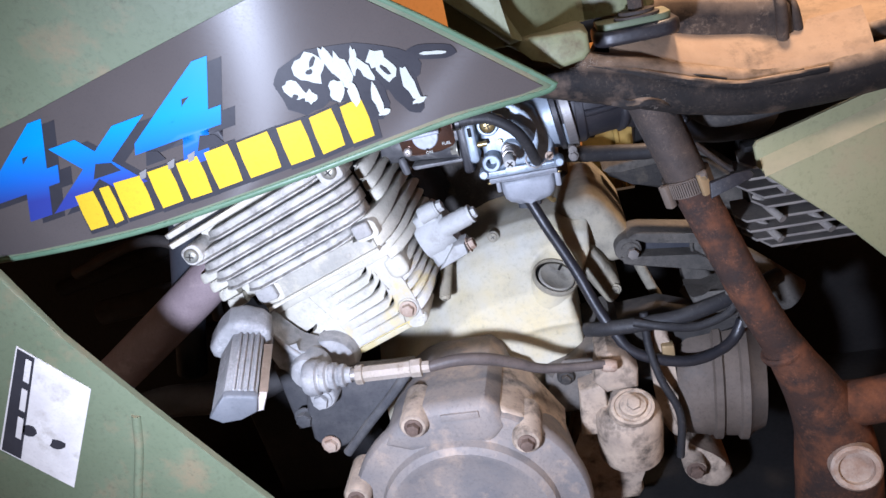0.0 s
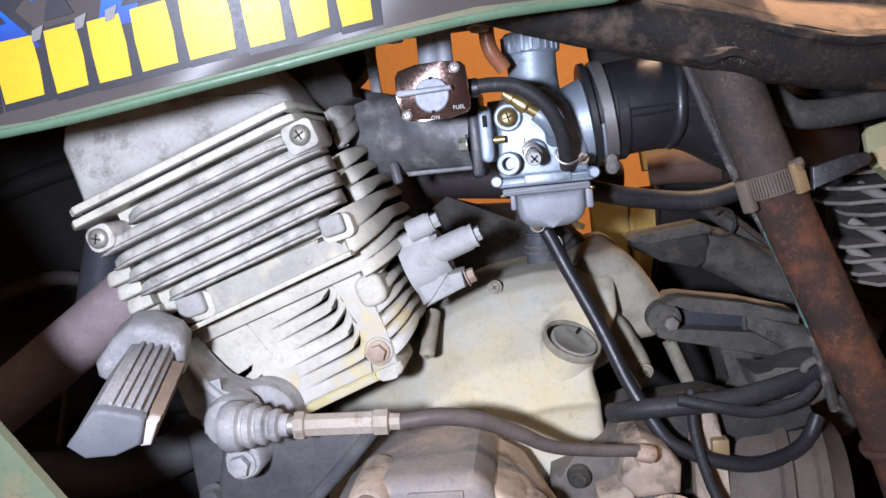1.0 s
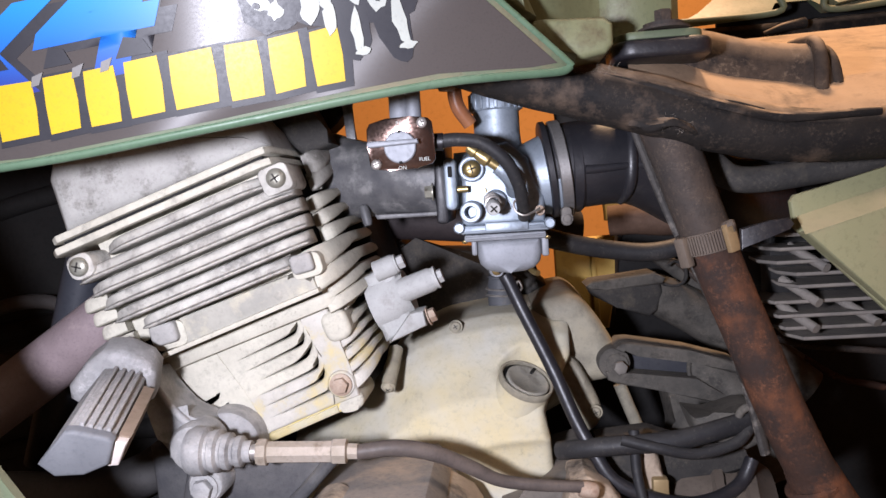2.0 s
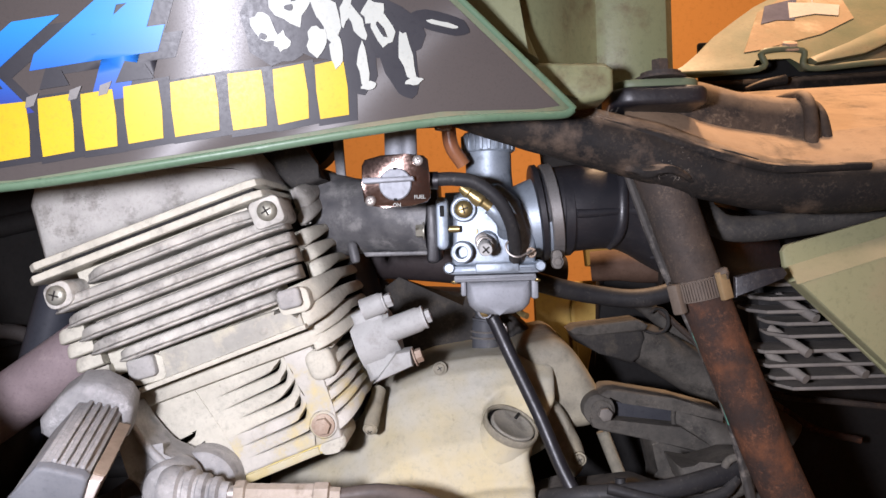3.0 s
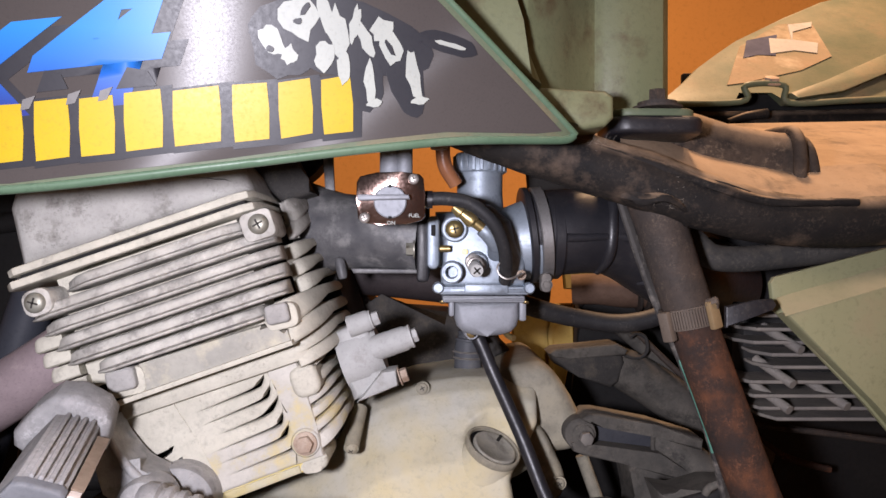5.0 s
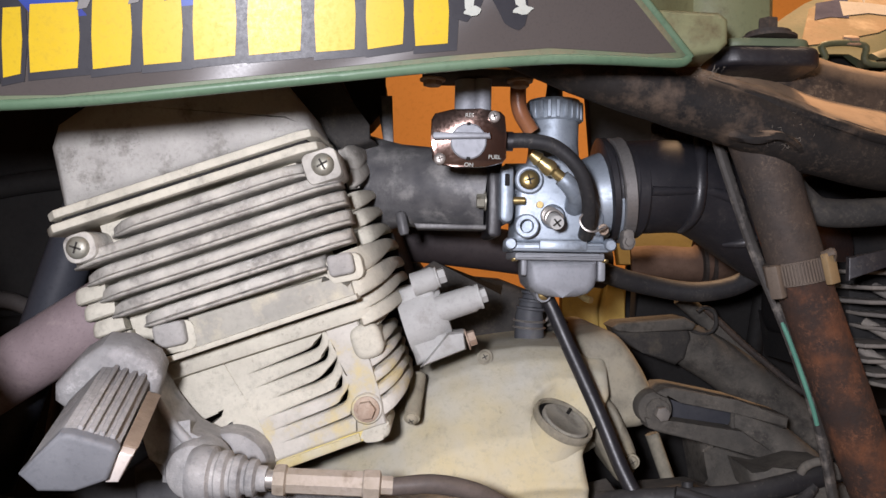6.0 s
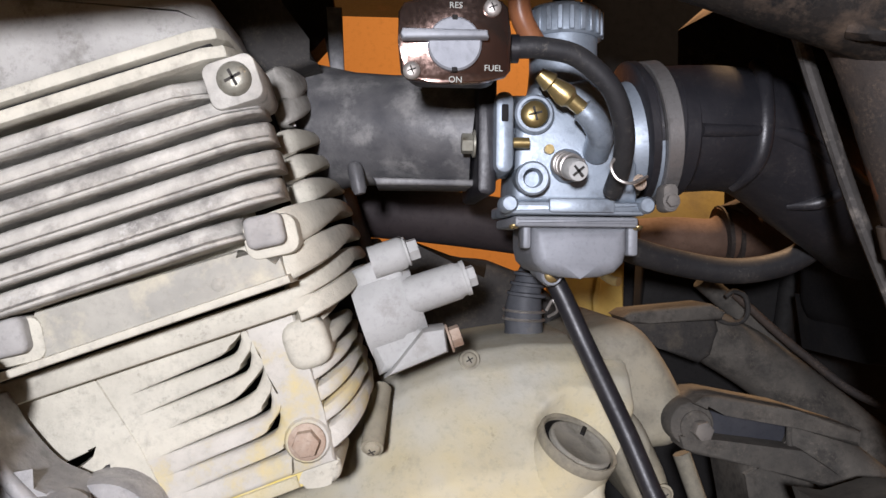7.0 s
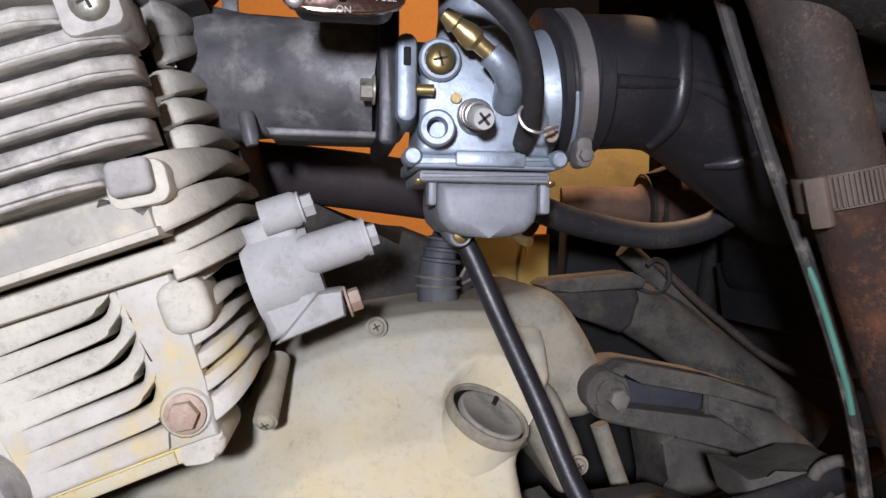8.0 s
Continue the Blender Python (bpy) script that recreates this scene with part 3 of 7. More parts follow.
# slots in the barrel's side: where each begins, where it turns up, and its tip
SLOTS = [((0.0087, 0.0226), (0.0488, 0.0249), (0.0590, 0.0318)), ((0.0096, 0.0133), (0.0518, 0.0161), (0.0606, 0.0240)), ((0.0180, 0.0042), (0.0480, 0.0058), (0.0635, 0.0157)),
         ((0.0113, -0.0056), (0.0553, -0.0031), (0.0630, 0.0048)), ((0.0124, -0.0142), (0.0543, -0.0121), (0.0640, -0.0042)), ((0.0154, -0.0230), (0.0593, -0.0208), (0.0655, -0.0150))]


def slot_edge(slot, side):
    """One edge of a slot, +1 above and -1 below, run on past both its ends."""
    (sa, sh), (ka, kh), (ta, th) = slot
    ctrl = [(-0.006, sh - 0.0006), (sa, sh), (sa + 0.55 * (ka - sa), sh + 0.5 * (kh - sh)), (ka, kh), (0.45 * ka + 0.55 * ta, kh + 0.34 * (th - kh)), (ta, th), (ta + 0.0030, th + 0.0055)]
    wide = [0.0, 0.0, 0.00045, 0.0010, 0.0017, 0.0001, 0.0]
    line = spline([(a, h, 0) for a, h in ctrl], 5)
    out = []
    for i, p in enumerate(line):
        f = i / (len(line) - 1) * (len(wide) - 1)
        k = min(int(f), len(wide) - 2)
        w = wide[k] + (wide[k + 1] - wide[k]) * (f - k)
        d = (line[min(i + 1, len(line) - 1)] - line[max(i - 1, 0)]).normalized()
        out.append((p.x - d.y * w * side, p.y + d.x * w * side, w))
    return out


def side_fin(top_edge, low_edge, y=0.5843):
    """A fin of the barrel's side: its upper edge sits back a little from its lower one where a slot opens."""
    bm = bmesh.new()
    rings = []
    for (ta, th, tw), (la, lh, lw) in zip(top_edge, low_edge):
        g0, g1 = min(1.0, tw / 0.0005), min(1.0, lw / 0.0005)
        sec = [(0.0, 0.014), (0.0, 0.0030 * g0), (0.10, 0.0016 * g0), (0.35, 0.0008 * g0), (0.80, 0.0), (0.95, 0.0001 * g1), (1.0, 0.0010 * g1), (1.0, 0.014)]
        rings.append([bm.verts.new(ENG @ Vector((ta + (la - ta) * f, y + o, th + (lh - th) * f))) for f, o in sec])
    for r0, r1 in zip(rings, rings[1:]):
        for j in range(len(rings[0]) - 1):
            bm.faces.new((r0[j], r0[j + 1], r1[j + 1], r1[j]))
    return bm


tops = [[(a, 0.0345, 0.0) for a, h, w in slot_edge(SLOTS[0], -1)]] + [slot_edge(q, -1) for q in SLOTS]
lows = [slot_edge(q, 1) for q in SLOTS] + [[(a, -0.0326 + 0.030 * a, 0.0006) for a, h, w in slot_edge(SLOTS[5], 1)]]
for k, (hi_edge, lo_edge) in enumerate(zip(tops, lows)):
    part("fin", side_fin(hi_edge, lo_edge), CASTYEL if k > 3 else CAST, engine, smooth=60)
part("rear_column", prism([(0.0610, 0.0345), (0.0622, 0.0290), (0.0628, 0.0215), (0.0655, 0.0140), (0.0648, 0.0035), (0.0658, -0.0050), (0.0672, -0.0150), (0.0600, -0.0310), (0.0800, -0.0310), (0.0815, -0.010), (0.0830, 0.0345)], 0.5840, 0.612, ENG, 0.0014, 2), CASTYEL, engine, "yellow-stained stud column")
for lo0, lo1, hi0, hi1 in ((0.0205, 0.0290, 0.0270, 0.0325), (0.0098, 0.0175, 0.0190, 0.0235), (0.0012, 0.0095, 0.0085, 0.0146), (-0.0082, 0.0010, -0.0002, 0.0066), (-0.0168, -0.0072, -0.0092, -0.0010), (-0.0290, -0.0160, -0.0178, -0.0088)):
    part("fin", lobe(SIDE_LINE, lo0 + 0.0008, lo1 + 0.0012, hi0, hi1, 0.020, 1.0, 0.5), CASTYEL if lo0 < 0.005 else CAST, engine)
part("stud_column", prism([(-0.0400, 0.0345), (-0.0020, 0.0345), (0.0060, 0.0), (0.0110, -0.0325), (0.0000, -0.0325), (-0.0020, -0.0165), (-0.0052, -0.0108), (-0.0030, -0.0076), (-0.0074, -0.0096), (-0.0110, -0.0068), (-0.0082, -0.0040), (-0.0042, 0.0013), (-0.0094, -0.0016), (-0.0142, -0.0042),
                            (-0.0230, 0.0008), (-0.0125, 0.0026), (-0.0070, 0.0105), (-0.0140, 0.0058), (-0.0270, 0.0044), (-0.0350, 0.0130), (-0.0400, 0.0220)], 0.5838, 0.61, ENG, 0.0009, 2), CAST, engine)
part("stud_plug", prism(clip_rect(0.0838, 0.0195, 0.0190, 0.0215, 0.0070), 0.5815, 0.61, ENG, 0.004, 4), CAST, engine)
part("base_flange", prism([(0.000, -0.0390), (0.072, -0.0372), (0.074, -0.0300), (0.000, -0.0325)], 0.5862, 0.63, ENG, 0.0010), surf("yellow_stained_flange", (0.50, 0.46, 0.34), (0.54, 0.43, 0.16), 0.75, 0.0, 30, 260, 0.6, (0.56, 0.44, 0.10), (0.46, 0.66), 40), engine)
part("base_band", prism([(0.010, -0.0388), (0.062, -0.0370), (0.062, -0.0318), (0.010, -0.0332)], 0.5846, 0.60, ENG, 0.0008), OCHRE, engine, "yellow residue along the base flange")
part("flange_ear", prism(smooth_loop([(0.060, -0.0360), (0.066, -0.0285), (0.078, -0.0275), (0.081, -0.0335), (0.078, -0.0390), (0.070, -0.0400)]), 0.5860, 0.63, ENG, 0.0025, 3), CAST, engine)
part("bolt_seat", lathe([(0.0105, 0.006), (0.0098, 0), (0.0088, -0.0012), (0, -0.0012)], eng(0.0714, 0.584, -0.0190), (0, 1, 0), 18), CASTYEL, engine)
hex_bolt(engine, eng(0.0714, 0.582, -0.0190), 0.0058, 0.006, RUSTBOLT, name="base_bolt")
hex_bolt(engine, eng(0.0040, 0.586, -0.0260), 0.0060, 0.006, RUSTBOLT, name="base_bolt")

# cam chain tensioner on the rear of the barrel
tens = part("tensioner", prism([(0.109, 0.042), (0.126, 0.044), (0.131, 0.037), (0.131, 0.004), (0.129, -0.005), (0.106, -0.007), (0.107, 0.02)], 0.606, 0.640, ENG, 0.004, 3), GREY_FIT, engine, "pale grey chain tensioner housing")
part("collar", lathe([(0.0215, 0), (0.0215, 0.016), (0.0205, 0.018), (0.0205, 0.022), (0.0165, 0.028), (0, 0.028)], eng(0.106, 0.622, 0.020), ENG.to_3x3() @ Vector((1, 0, 0)), 28), GREY_FIT, tens)
part("nose", lathe([(0.0090, 0), (0.0087, 0.024), (0.0078, 0.0255), (0.0078, 0.027), (0.0083, 0.0275), (0.0083, 0.0290), (0, 0.0290)], eng(0.129, 0.610, 0.0225), ENG.to_3x3() @ Vector((1, 0, 0)), 24), GREY_FIT, tens)
hex_bolt(tens, eng(0.1580, 0.610, 0.0225), 0.0050, 0.004, GREY_FIT, ENG.to_3x3() @ Vector((1, 0, 0)), washer=False)
part("ear", lathe([(0.0075, 0), (0.0075, 0.014), (0.0062, 0.016), (0, 0.016)], eng(0.119, 0.606, 0.0425), ENG.to_3x3() @ Vector((1, 0, 0)), 20), GREY_FIT, tens)
part("ear", prism([(0.108, -0.008), (0.139, -0.006), (0.141, 0.005), (0.131, 0.007)], 0.600, 0.622, ENG, 0.003), GREY_FIT, tens)
hex_bolt(tens, eng(0.135, 0.606, 0.0425), 0.0050, 0.006, GREY_FIT, ENG.to_3x3() @ Vector((1, 0, 0)))
hex_bolt(tens, eng(0.141, 0.608, -0.001), 0.0050, 0.006, RUSTBOLT, ENG.to_3x3() @ Vector((1, 0, 0)))

# crankcase: a rounded upper case, a raised side lid, a rear lobe
CASE_Y = [(0.40, 0.624), (0.455, 0.623), (0.470, 0.621), (0.488, 0.625), (0.500, 0.6300), (0.511, 0.6380), (0.521, 0.6460), (0.533, 0.6550), (0.545, 0.666), (0.553, 0.680), (0.556, 0.705), (0.556, 0.80)]
way = Vector((0.370, -0.374, 0.850)).normalized()
NECK = Vector((0.0018, 0.6380, 0.5102))
bm = bmesh.new()
grid = []
EDGE_Z = [0.40, 0.470, 0.488, 0.500, 0.512, 0.530, 0.556]
EDGE_X = [0.0200, 0.0163, 0.0130, 0.0160, 0.0250, 0.0360, 0.0380]
for i in range(102):
    row = []
    for k in range(67):
        f = k / 6
        j = min(int(f), len(CASE_Y) - 2)
        z0, y0 = (CASE_Y[j][c] + (CASE_Y[j + 1][c] - CASE_Y[j][c]) * (f - j) for c in (0, 1))
        xr = float(np.interp(z0, EDGE_Z, EDGE_X))
        bow = 0.007
        x = -0.190 + (xr - bow + 0.190) * min(i, 90) / 90
        if i > 90:
            a = 0.5 * math.pi * min(i - 90, 8) / 8
            x += bow * math.sin(a)
            y0 += bow * (1 - math.cos(a))
        y0 += (0, 0, 0, 0.02, 0.05, 0.09)[max(i - 96, 0)]
        top = float(np.interp(x, [-0.19, -0.16, -0.135, -0.106, -0.084, -0.06, -0.02, 0.010, 0.026], [0.470, 0.482, 0.495, 0.524, 0.541, 0.550, 0.556, 0.556, 0.548]))
        step = min(max((x + 0.054 + 0.2 * (z0 - 0.50)) / 0.003, 0), 1) * min(max((0.520 - z0) / 0.008, 0), 1)
        y0 += 3 * max(-0.12 - x, 0) ** 2 + 0.0012 * noise.noise(Vector((x * 30, z0 * 30, 1))) + 0.0009 * step
        y0 -= 0.0026 * math.exp(-((z0 - 0.4690 - 0.06 * x) / 0.0036) ** 2) * min(max((x + 0.044) / 0.012, 0), 1)
        v = Vector((x, y0, z0 - (0.556 - top)))
        along = (v - NECK).dot(way)
        out = (v - NECK - way * along).length
        v -= way * max(along + 0.007, 0) * min(max((0.0245 - out) / 0.003, 0), 1)
        row.append(bm.verts.new(v))
    grid.append(row)
for r0, r1 in zip(grid, grid[1:]):
    for k in range(66):
        bm.faces.new((r0[k], r0[k + 1], r1[k + 1], r1[k]))
part("upper_case", bm, CASE, engine, "cream-stained crankcase half", smooth=70)
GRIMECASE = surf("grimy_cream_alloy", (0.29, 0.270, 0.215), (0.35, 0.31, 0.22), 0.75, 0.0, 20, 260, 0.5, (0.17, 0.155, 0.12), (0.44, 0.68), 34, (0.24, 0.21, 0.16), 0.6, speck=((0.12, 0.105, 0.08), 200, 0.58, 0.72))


def mound(outline, front, back, r):
    """A rounded boss: the outline drawn in towards its middle over a quarter round."""
    loop = smooth_loop(outline, 5)
    mid = Vector((sum(p[0] for p in loop), sum(p[1] for p in loop))) / len(loop)
    bm = bmesh.new()
    rings = []
    for k in range(9):
        a = 0.5 * math.pi * min(k, 7) / 7
        ring = []
        for p in loop:
            d = mid - Vector((p[0], p[1]))
            q = Vector((p[0], p[1])) + d.normalized() * min(r * (1 - math.sin(a)), 0.8 * d.length)
            ring.append(bm.verts.new((q.x, back if k == 8 else front + r * (1 - math.cos(a)) + 0.0010 * noise.noise(Vector((q.x * 70, k * 0.2, q.y * 70))), q.y)))
        rings.append(ring)
    for r0, r1 in zip(rings, rings[1:]):
        for k in range(len(loop)):
            bm.faces.new((r0[k], r0[(k + 1) % len(loop)], r1[(k + 1) % len(loop)], r1[k]))
    bm.faces.new(rings[0][::-1])
    return bm


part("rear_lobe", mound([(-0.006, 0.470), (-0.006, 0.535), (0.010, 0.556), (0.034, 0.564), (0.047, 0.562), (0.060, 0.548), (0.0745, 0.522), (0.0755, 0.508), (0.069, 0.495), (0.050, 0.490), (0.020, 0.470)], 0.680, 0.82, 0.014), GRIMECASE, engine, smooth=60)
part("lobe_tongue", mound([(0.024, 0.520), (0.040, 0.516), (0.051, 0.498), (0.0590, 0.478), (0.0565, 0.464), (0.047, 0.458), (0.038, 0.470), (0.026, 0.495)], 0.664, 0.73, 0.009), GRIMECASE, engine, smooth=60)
part("rear_case", prism([(-0.14, 0.46), (-0.135, 0.592), (-0.122, 0.612), (-0.104, 0.612), (-0.096, 0.602), (-0.030, 0.598), (0.002, 0.586), (0.03, 0.560), (0.03, 0.46)], 0.765, 0.84, None, 0.012, 3), BRACKET, engine, "dark grimy rear casing")

# oil filler: a short tilted neck and a recessed slotted plug
TURN = Matrix.Translation(NECK) @ way.to_track_quat("Z", "Y").to_matrix().to_4x4()
neck = part("oil_neck", lathe([(0.0262, -0.034), (0.0240, -0.026), (0.0222, -0.0180), (0.0212, -0.0120), (0.0207, -0.0060), (0.0207, -0.0040), (0, -0.0040)], NECK, way, 40), CASE, engine, "round oil filler neck")
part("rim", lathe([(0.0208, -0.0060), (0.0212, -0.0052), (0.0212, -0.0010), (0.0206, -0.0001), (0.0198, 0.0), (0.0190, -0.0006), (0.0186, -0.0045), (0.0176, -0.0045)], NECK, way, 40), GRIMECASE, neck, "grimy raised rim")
part("gap", lathe([(0.0188, -0.0030), (0.0160, -0.0030), (0, -0.0030)], NECK, way, 32), BLACKSHADE, neck)
part("plug", lathe([(0.0166, -0.0030), (0.0166, -0.0008), (0.0158, -0.0002), (0.0146, -0.0002), (0.0138, -0.0008), (0, -0.0008)], NECK + Vector((0.0008, -0.0006, -0.0006)), way, 32), PLUGM, neck, "dusty grey filler plug")
part("slot", box(0.0080, 0.0162, -0.0012, 0.0012, -0.0016, 0.0004, 0.0004, TURN @ pose(0, 0, 0, 0, 0, 25)), BLACKSHADE, neck)

# case screws on raised bosses
for x, y, z, up in ((-0.101, 0.624, 0.511, (-0.098, 0.655, 0.533)), (-0.0512, 0.6660, 0.5465, (-0.050, 0.700, 0.541)), (0.0535, 0.662, 0.475, (0.0535, 0.69, 0.475))):
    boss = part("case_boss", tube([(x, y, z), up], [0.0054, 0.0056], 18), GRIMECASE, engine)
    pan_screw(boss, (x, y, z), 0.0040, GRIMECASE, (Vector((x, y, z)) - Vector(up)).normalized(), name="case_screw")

# round side cover low down, with a raised inner dish and flange bolts
cx, cz, cy = -0.098, 0.357, 0.515
side_cover = part("clutch_cover", lathe([(0.088, 0.085), (0.098, 0.030), (0.1040, 0.012), (0.1040, 0.004), (0.101, 0.0), (0.094, -0.001), (0.084, -0.001), (0.0780, -0.004), (0.0755, -0.010), (0.070, -0.013), (0.064, -0.012), (0.058, -0.009), (0.030, -0.010), (0, -0.010)],
                                        (cx, cy, cz), (0, 1, 0), 64), COVERGREY, engine, "round grey painted side cover")
part("cover_arch", prism([(-0.160, 0.434), (-0.150, 0.450), (-0.128, 0.464), (-0.114, 0.468), (-0.066, 0.469), (-0.057, 0.460), (-0.052, 0.440), (-0.066, 0.424), (-0.135, 0.424)], 0.5105, 0.62, None, 0.011, 5), COVERGREY, side_cover)
part("name_bar", box(-0.104, -0.072, 0.5090, 0.520, 0.4545, 0.4610, 0.001), COVERGREY, side_cover)
part("cover_web", prism([(-0.056, 0.456), (-0.040, 0.446), (-0.010, 0.392), (-0.020, 0.372), (-0.050, 0.404), (-0.064, 0.436)], 0.518, 0.60, None, 0.006, 3), TANCAST, side_cover)
for x, z in ((-0.126, 0.457), (-0.038, 0.430), (-0.192, 0.392)):
    b = part("cover_boss", lathe([(0.013, 0.04), (0.0120, 0.0), (0.010, -0.003), (0, -0.003)], (x, 0.507, z), (0, 1, 0), 24), TANCAST, side_cover)
    hex_bolt(b, (x, 0.504, z), 0.0056, 0.006, BROWNBOLT, name="cover_bolt")

# small stacked casting behind the side cover
lowcast = part("shift_housing", lathe([(0.029, 0.0), (0.030, 0.040), (0.028, 0.050), (0.022, 0.056), (0, 0.056)], (0.044, 0.592, 0.345), (0.04, -0.18, 1), 28), TANCAST, engine, "tan dirty lower casting")
top_way = Vector((0.10, -0.62, 0.78)).normalized()
part("housing_top", lathe([(0.0200, -0.014), (0.0192, -0.002), (0.0186, 0.0), (0.0160, 0.0006), (0.0152, -0.0012), (0.0120, -0.0012), (0.0112, 0.004), (0.0085, 0.0052), (0, 0.0052)], (0.0500, 0.566, 0.4095), top_way, 32, squash=0.86), TANCAST, lowcast)
hex_bolt(lowcast, Vector((0.0500, 0.566, 0.4095)) + top_way * 0.005, 0.0060, 0.005, TANCAST, top_way, name="housing_bolt")
part("housing_ear", prism([(0.026, 0.4520), (0.036, 0.4560), (0.052, 0.4480), (0.060, 0.4360), (0.058, 0.4180), (0.030, 0.4160), (0.020, 0.4280)], 0.578, 0.62, None, 0.006, 3), TANCAST, lowcast)
part("housing_shelf", prism([(0.006, 0.4180), (0.030, 0.4240), (0.030, 0.37), (0.002, 0.37)], 0.582, 0.62, None, 0.005, 3), TANCAST, lowcast)
part("side_web", prism(smooth_loop([(0.0738, 0.4518), (0.0900, 0.4580), (0.0940, 0.3953), (0.0975, 0.3448), (0.0846, 0.3434), (0.0740, 0.3738)], 3), 0.604, 0.64, None, 0.006, 4), TANCAST, lowcast)
part("foot_block", prism(smooth_loop([(-0.017, 0.3193), (0.0005, 0.3634), (0.020, 0.379), (0.044, 0.350), (0.0462, 0.3113), (0.0455, 0.2780), (-0.0212, 0.2850)], 3), 0.600, 0.66, None, 0.008, 4), TANCAST, lowcast)
foot_boss = part("foot_boss", tube([(0.1000, 0.600, 0.307), (0.1000, 0.640, 0.315)], [0.0100, 0.0125], 20), TANCAST, lowcast)
hex_bolt(foot_boss, (0.1000, 0.599, 0.307), 0.0065, 0.006, BROWNBOLT, name="foot_bolt")
part("foot_lug", prism(smooth_loop([(0.090, 0.332), (0.106, 0.322), (0.124, 0.308), (0.136, 0.286), (0.120, 0.270), (0.094, 0.285)], 3), 0.612, 0.66, None, 0.008, 4), TANCAST, lowcast)
part("rear_web", prism([(-0.022, 0.426), (-0.002, 0.4330), (0.016, 0.4450), (0.044, 0.452), (0.056, 0.440), (0.050, 0.40), (0.030, 0.38), (-0.03, 0.38)], 0.607, 0.70, None, 0.006, 3), surf("grimy_grey_web", (0.115, 0.105, 0.092), (0.16, 0.14, 0.12), 0.75, 0.0, 25, 320, 0.3, (0.07, 0.06, 0.05), (0.52, 0.70), 30), lowcast)
part("web_boss", lathe([(0.0085, 0.01), (0.0080, 0.0), (0.0070, -0.0015), (0, -0.0015)], (-0.004, 0.603, 0.423), (0, 1, 0), 20), BRACKET, lowcast)
hex_bolt(lowcast, (-0.004, 0.6015, 0.423), 0.0050, 0.005, BRACKET, name="web_bolt")


# ---- intake manifold ----
manifold = thing("intake_manifold", (-0.09, 0.66, 0.667), "scuffed grey dusty alloy intake manifold tube", "intake manifold")
MANI = surf("scuffed_manifold_alloy", (0.062, 0.062, 0.066), (0.145, 0.142, 0.140), 0.46, 0.0, 38, 300, 0.3, (0.24, 0.235, 0.225), (0.50, 0.70), 46, spec=0.4, speck=((0.018, 0.019, 0.022), 210, 0.48, 0.60))
part("runner", tube([(-0.142, 0.674, 0.668), (-0.128, 0.664, 0.667), (-0.112, 0.655, 0.666), (-0.092, 0.647, 0.665), (-0.072, 0.641, 0.664), (-0.052, 0.638, 0.662)], [0.0370, 0.0330, 0.0290, 0.0272, 0.0268, 0.0265], 32), MANI, manifold)
part("port", prism([(-0.150, 0.690), (-0.127, 0.690), (-0.116, 0.640), (-0.150, 0.630)], 0.662, 0.72, None, 0.004), BRACKET, manifold)
part("stay", prism([(-0.1280, 0.730), (-0.1200, 0.730), (-0.1180, 0.688), (-0.1250, 0.688)], 0.6585, 0.6615, None, 0.0006), MANI, manifold, "upright flat steel stay")
part("web", prism([(-0.102, 0.6390), (-0.046, 0.6385), (-0.046, 0.6355), (-0.100, 0.6355)], 0.622, 0.66, None, 0.0008), MANI, manifold)
part("carb_flange", prism(clip_rect(-0.0505, 0.660, 0.0085, 0.060, 0.003), 0.600, 0.680, None, 0.002), RUBBER, manifold, "black insulator block")
hex_bolt(manifold, (-0.0560, 0.601, 0.6525), 0.0046, 0.006, SCREWM, (-1, 0, 0), name="flange_nut")
part("flange_foot", lathe([(0, -0.0015), (0.0030, -0.0005), (0.0038, 0.002), (0.0036, 0.012), (0.0026, 0.0145), (0, 0.015)], (-0.1110, 0.630, 0.6455), (0.22, -0.1, -1), 16), MANI, manifold)

# ---- carburettor ----
CX, CY = -0.008, 0.632
carb = thing("carburettor", (CX, CY, 0.62), "clean zinc-coloured carburettor with a matt grey float bowl", "carburettor")
body = part("venturi_body", lathe([(0.020, 0.0), (0.0205, 0.020), (0.022, 0.034), (0.0235, 0.050), (0.0285, 0.062), (0.0290, 0.070), (0.0290, 0.078), (0, 0.078)], (-0.042, CY, 0.660), (1, 0, 0), 36), ZINC, carb)
part("mount_flange", prism(clip_rect(-0.0435, 0.657, 0.0085, 0.036, 0.004), 0.594, 0.672, None, 0.0025), ZINC, carb)
part("flange_window", box(-0.0450, -0.0420, 0.5930, 0.596, 0.6615, 0.6690, 0.0006), BLACKSHADE, carb)
part("slide_tower", lathe([(0.021, -0.020), (0.0200, 0.010), (0.0172, 0.022), (0.0165, 0.030), (0.0165, 0.052), (0, 0.052)], (-0.010, CY, 0.662), (0, 0, 1), 32), ZINC, carb)
part("body_block", prism([(-0.038, 0.627), (0.020, 0.627), (0.020, 0.645), (0.010, 0.672), (-0.004, 0.684), (-0.028, 0.680), (-0.036, 0.668)], 0.606, 0.650, None, 0.004, 3), ZINC, carb)
cap_bm = lathe([(0.0175, 0), (0.0185, 0.001), (0.0185, 0.0125), (0.0170, 0.0145), (0.0120, 0.0155), (0, 0.0155)], (-0.010, CY, 0.7075), (0, 0, 1), 32)
cap = part("mixing_cap", cap_bm, ZINC, carb, "knurled screw cap")
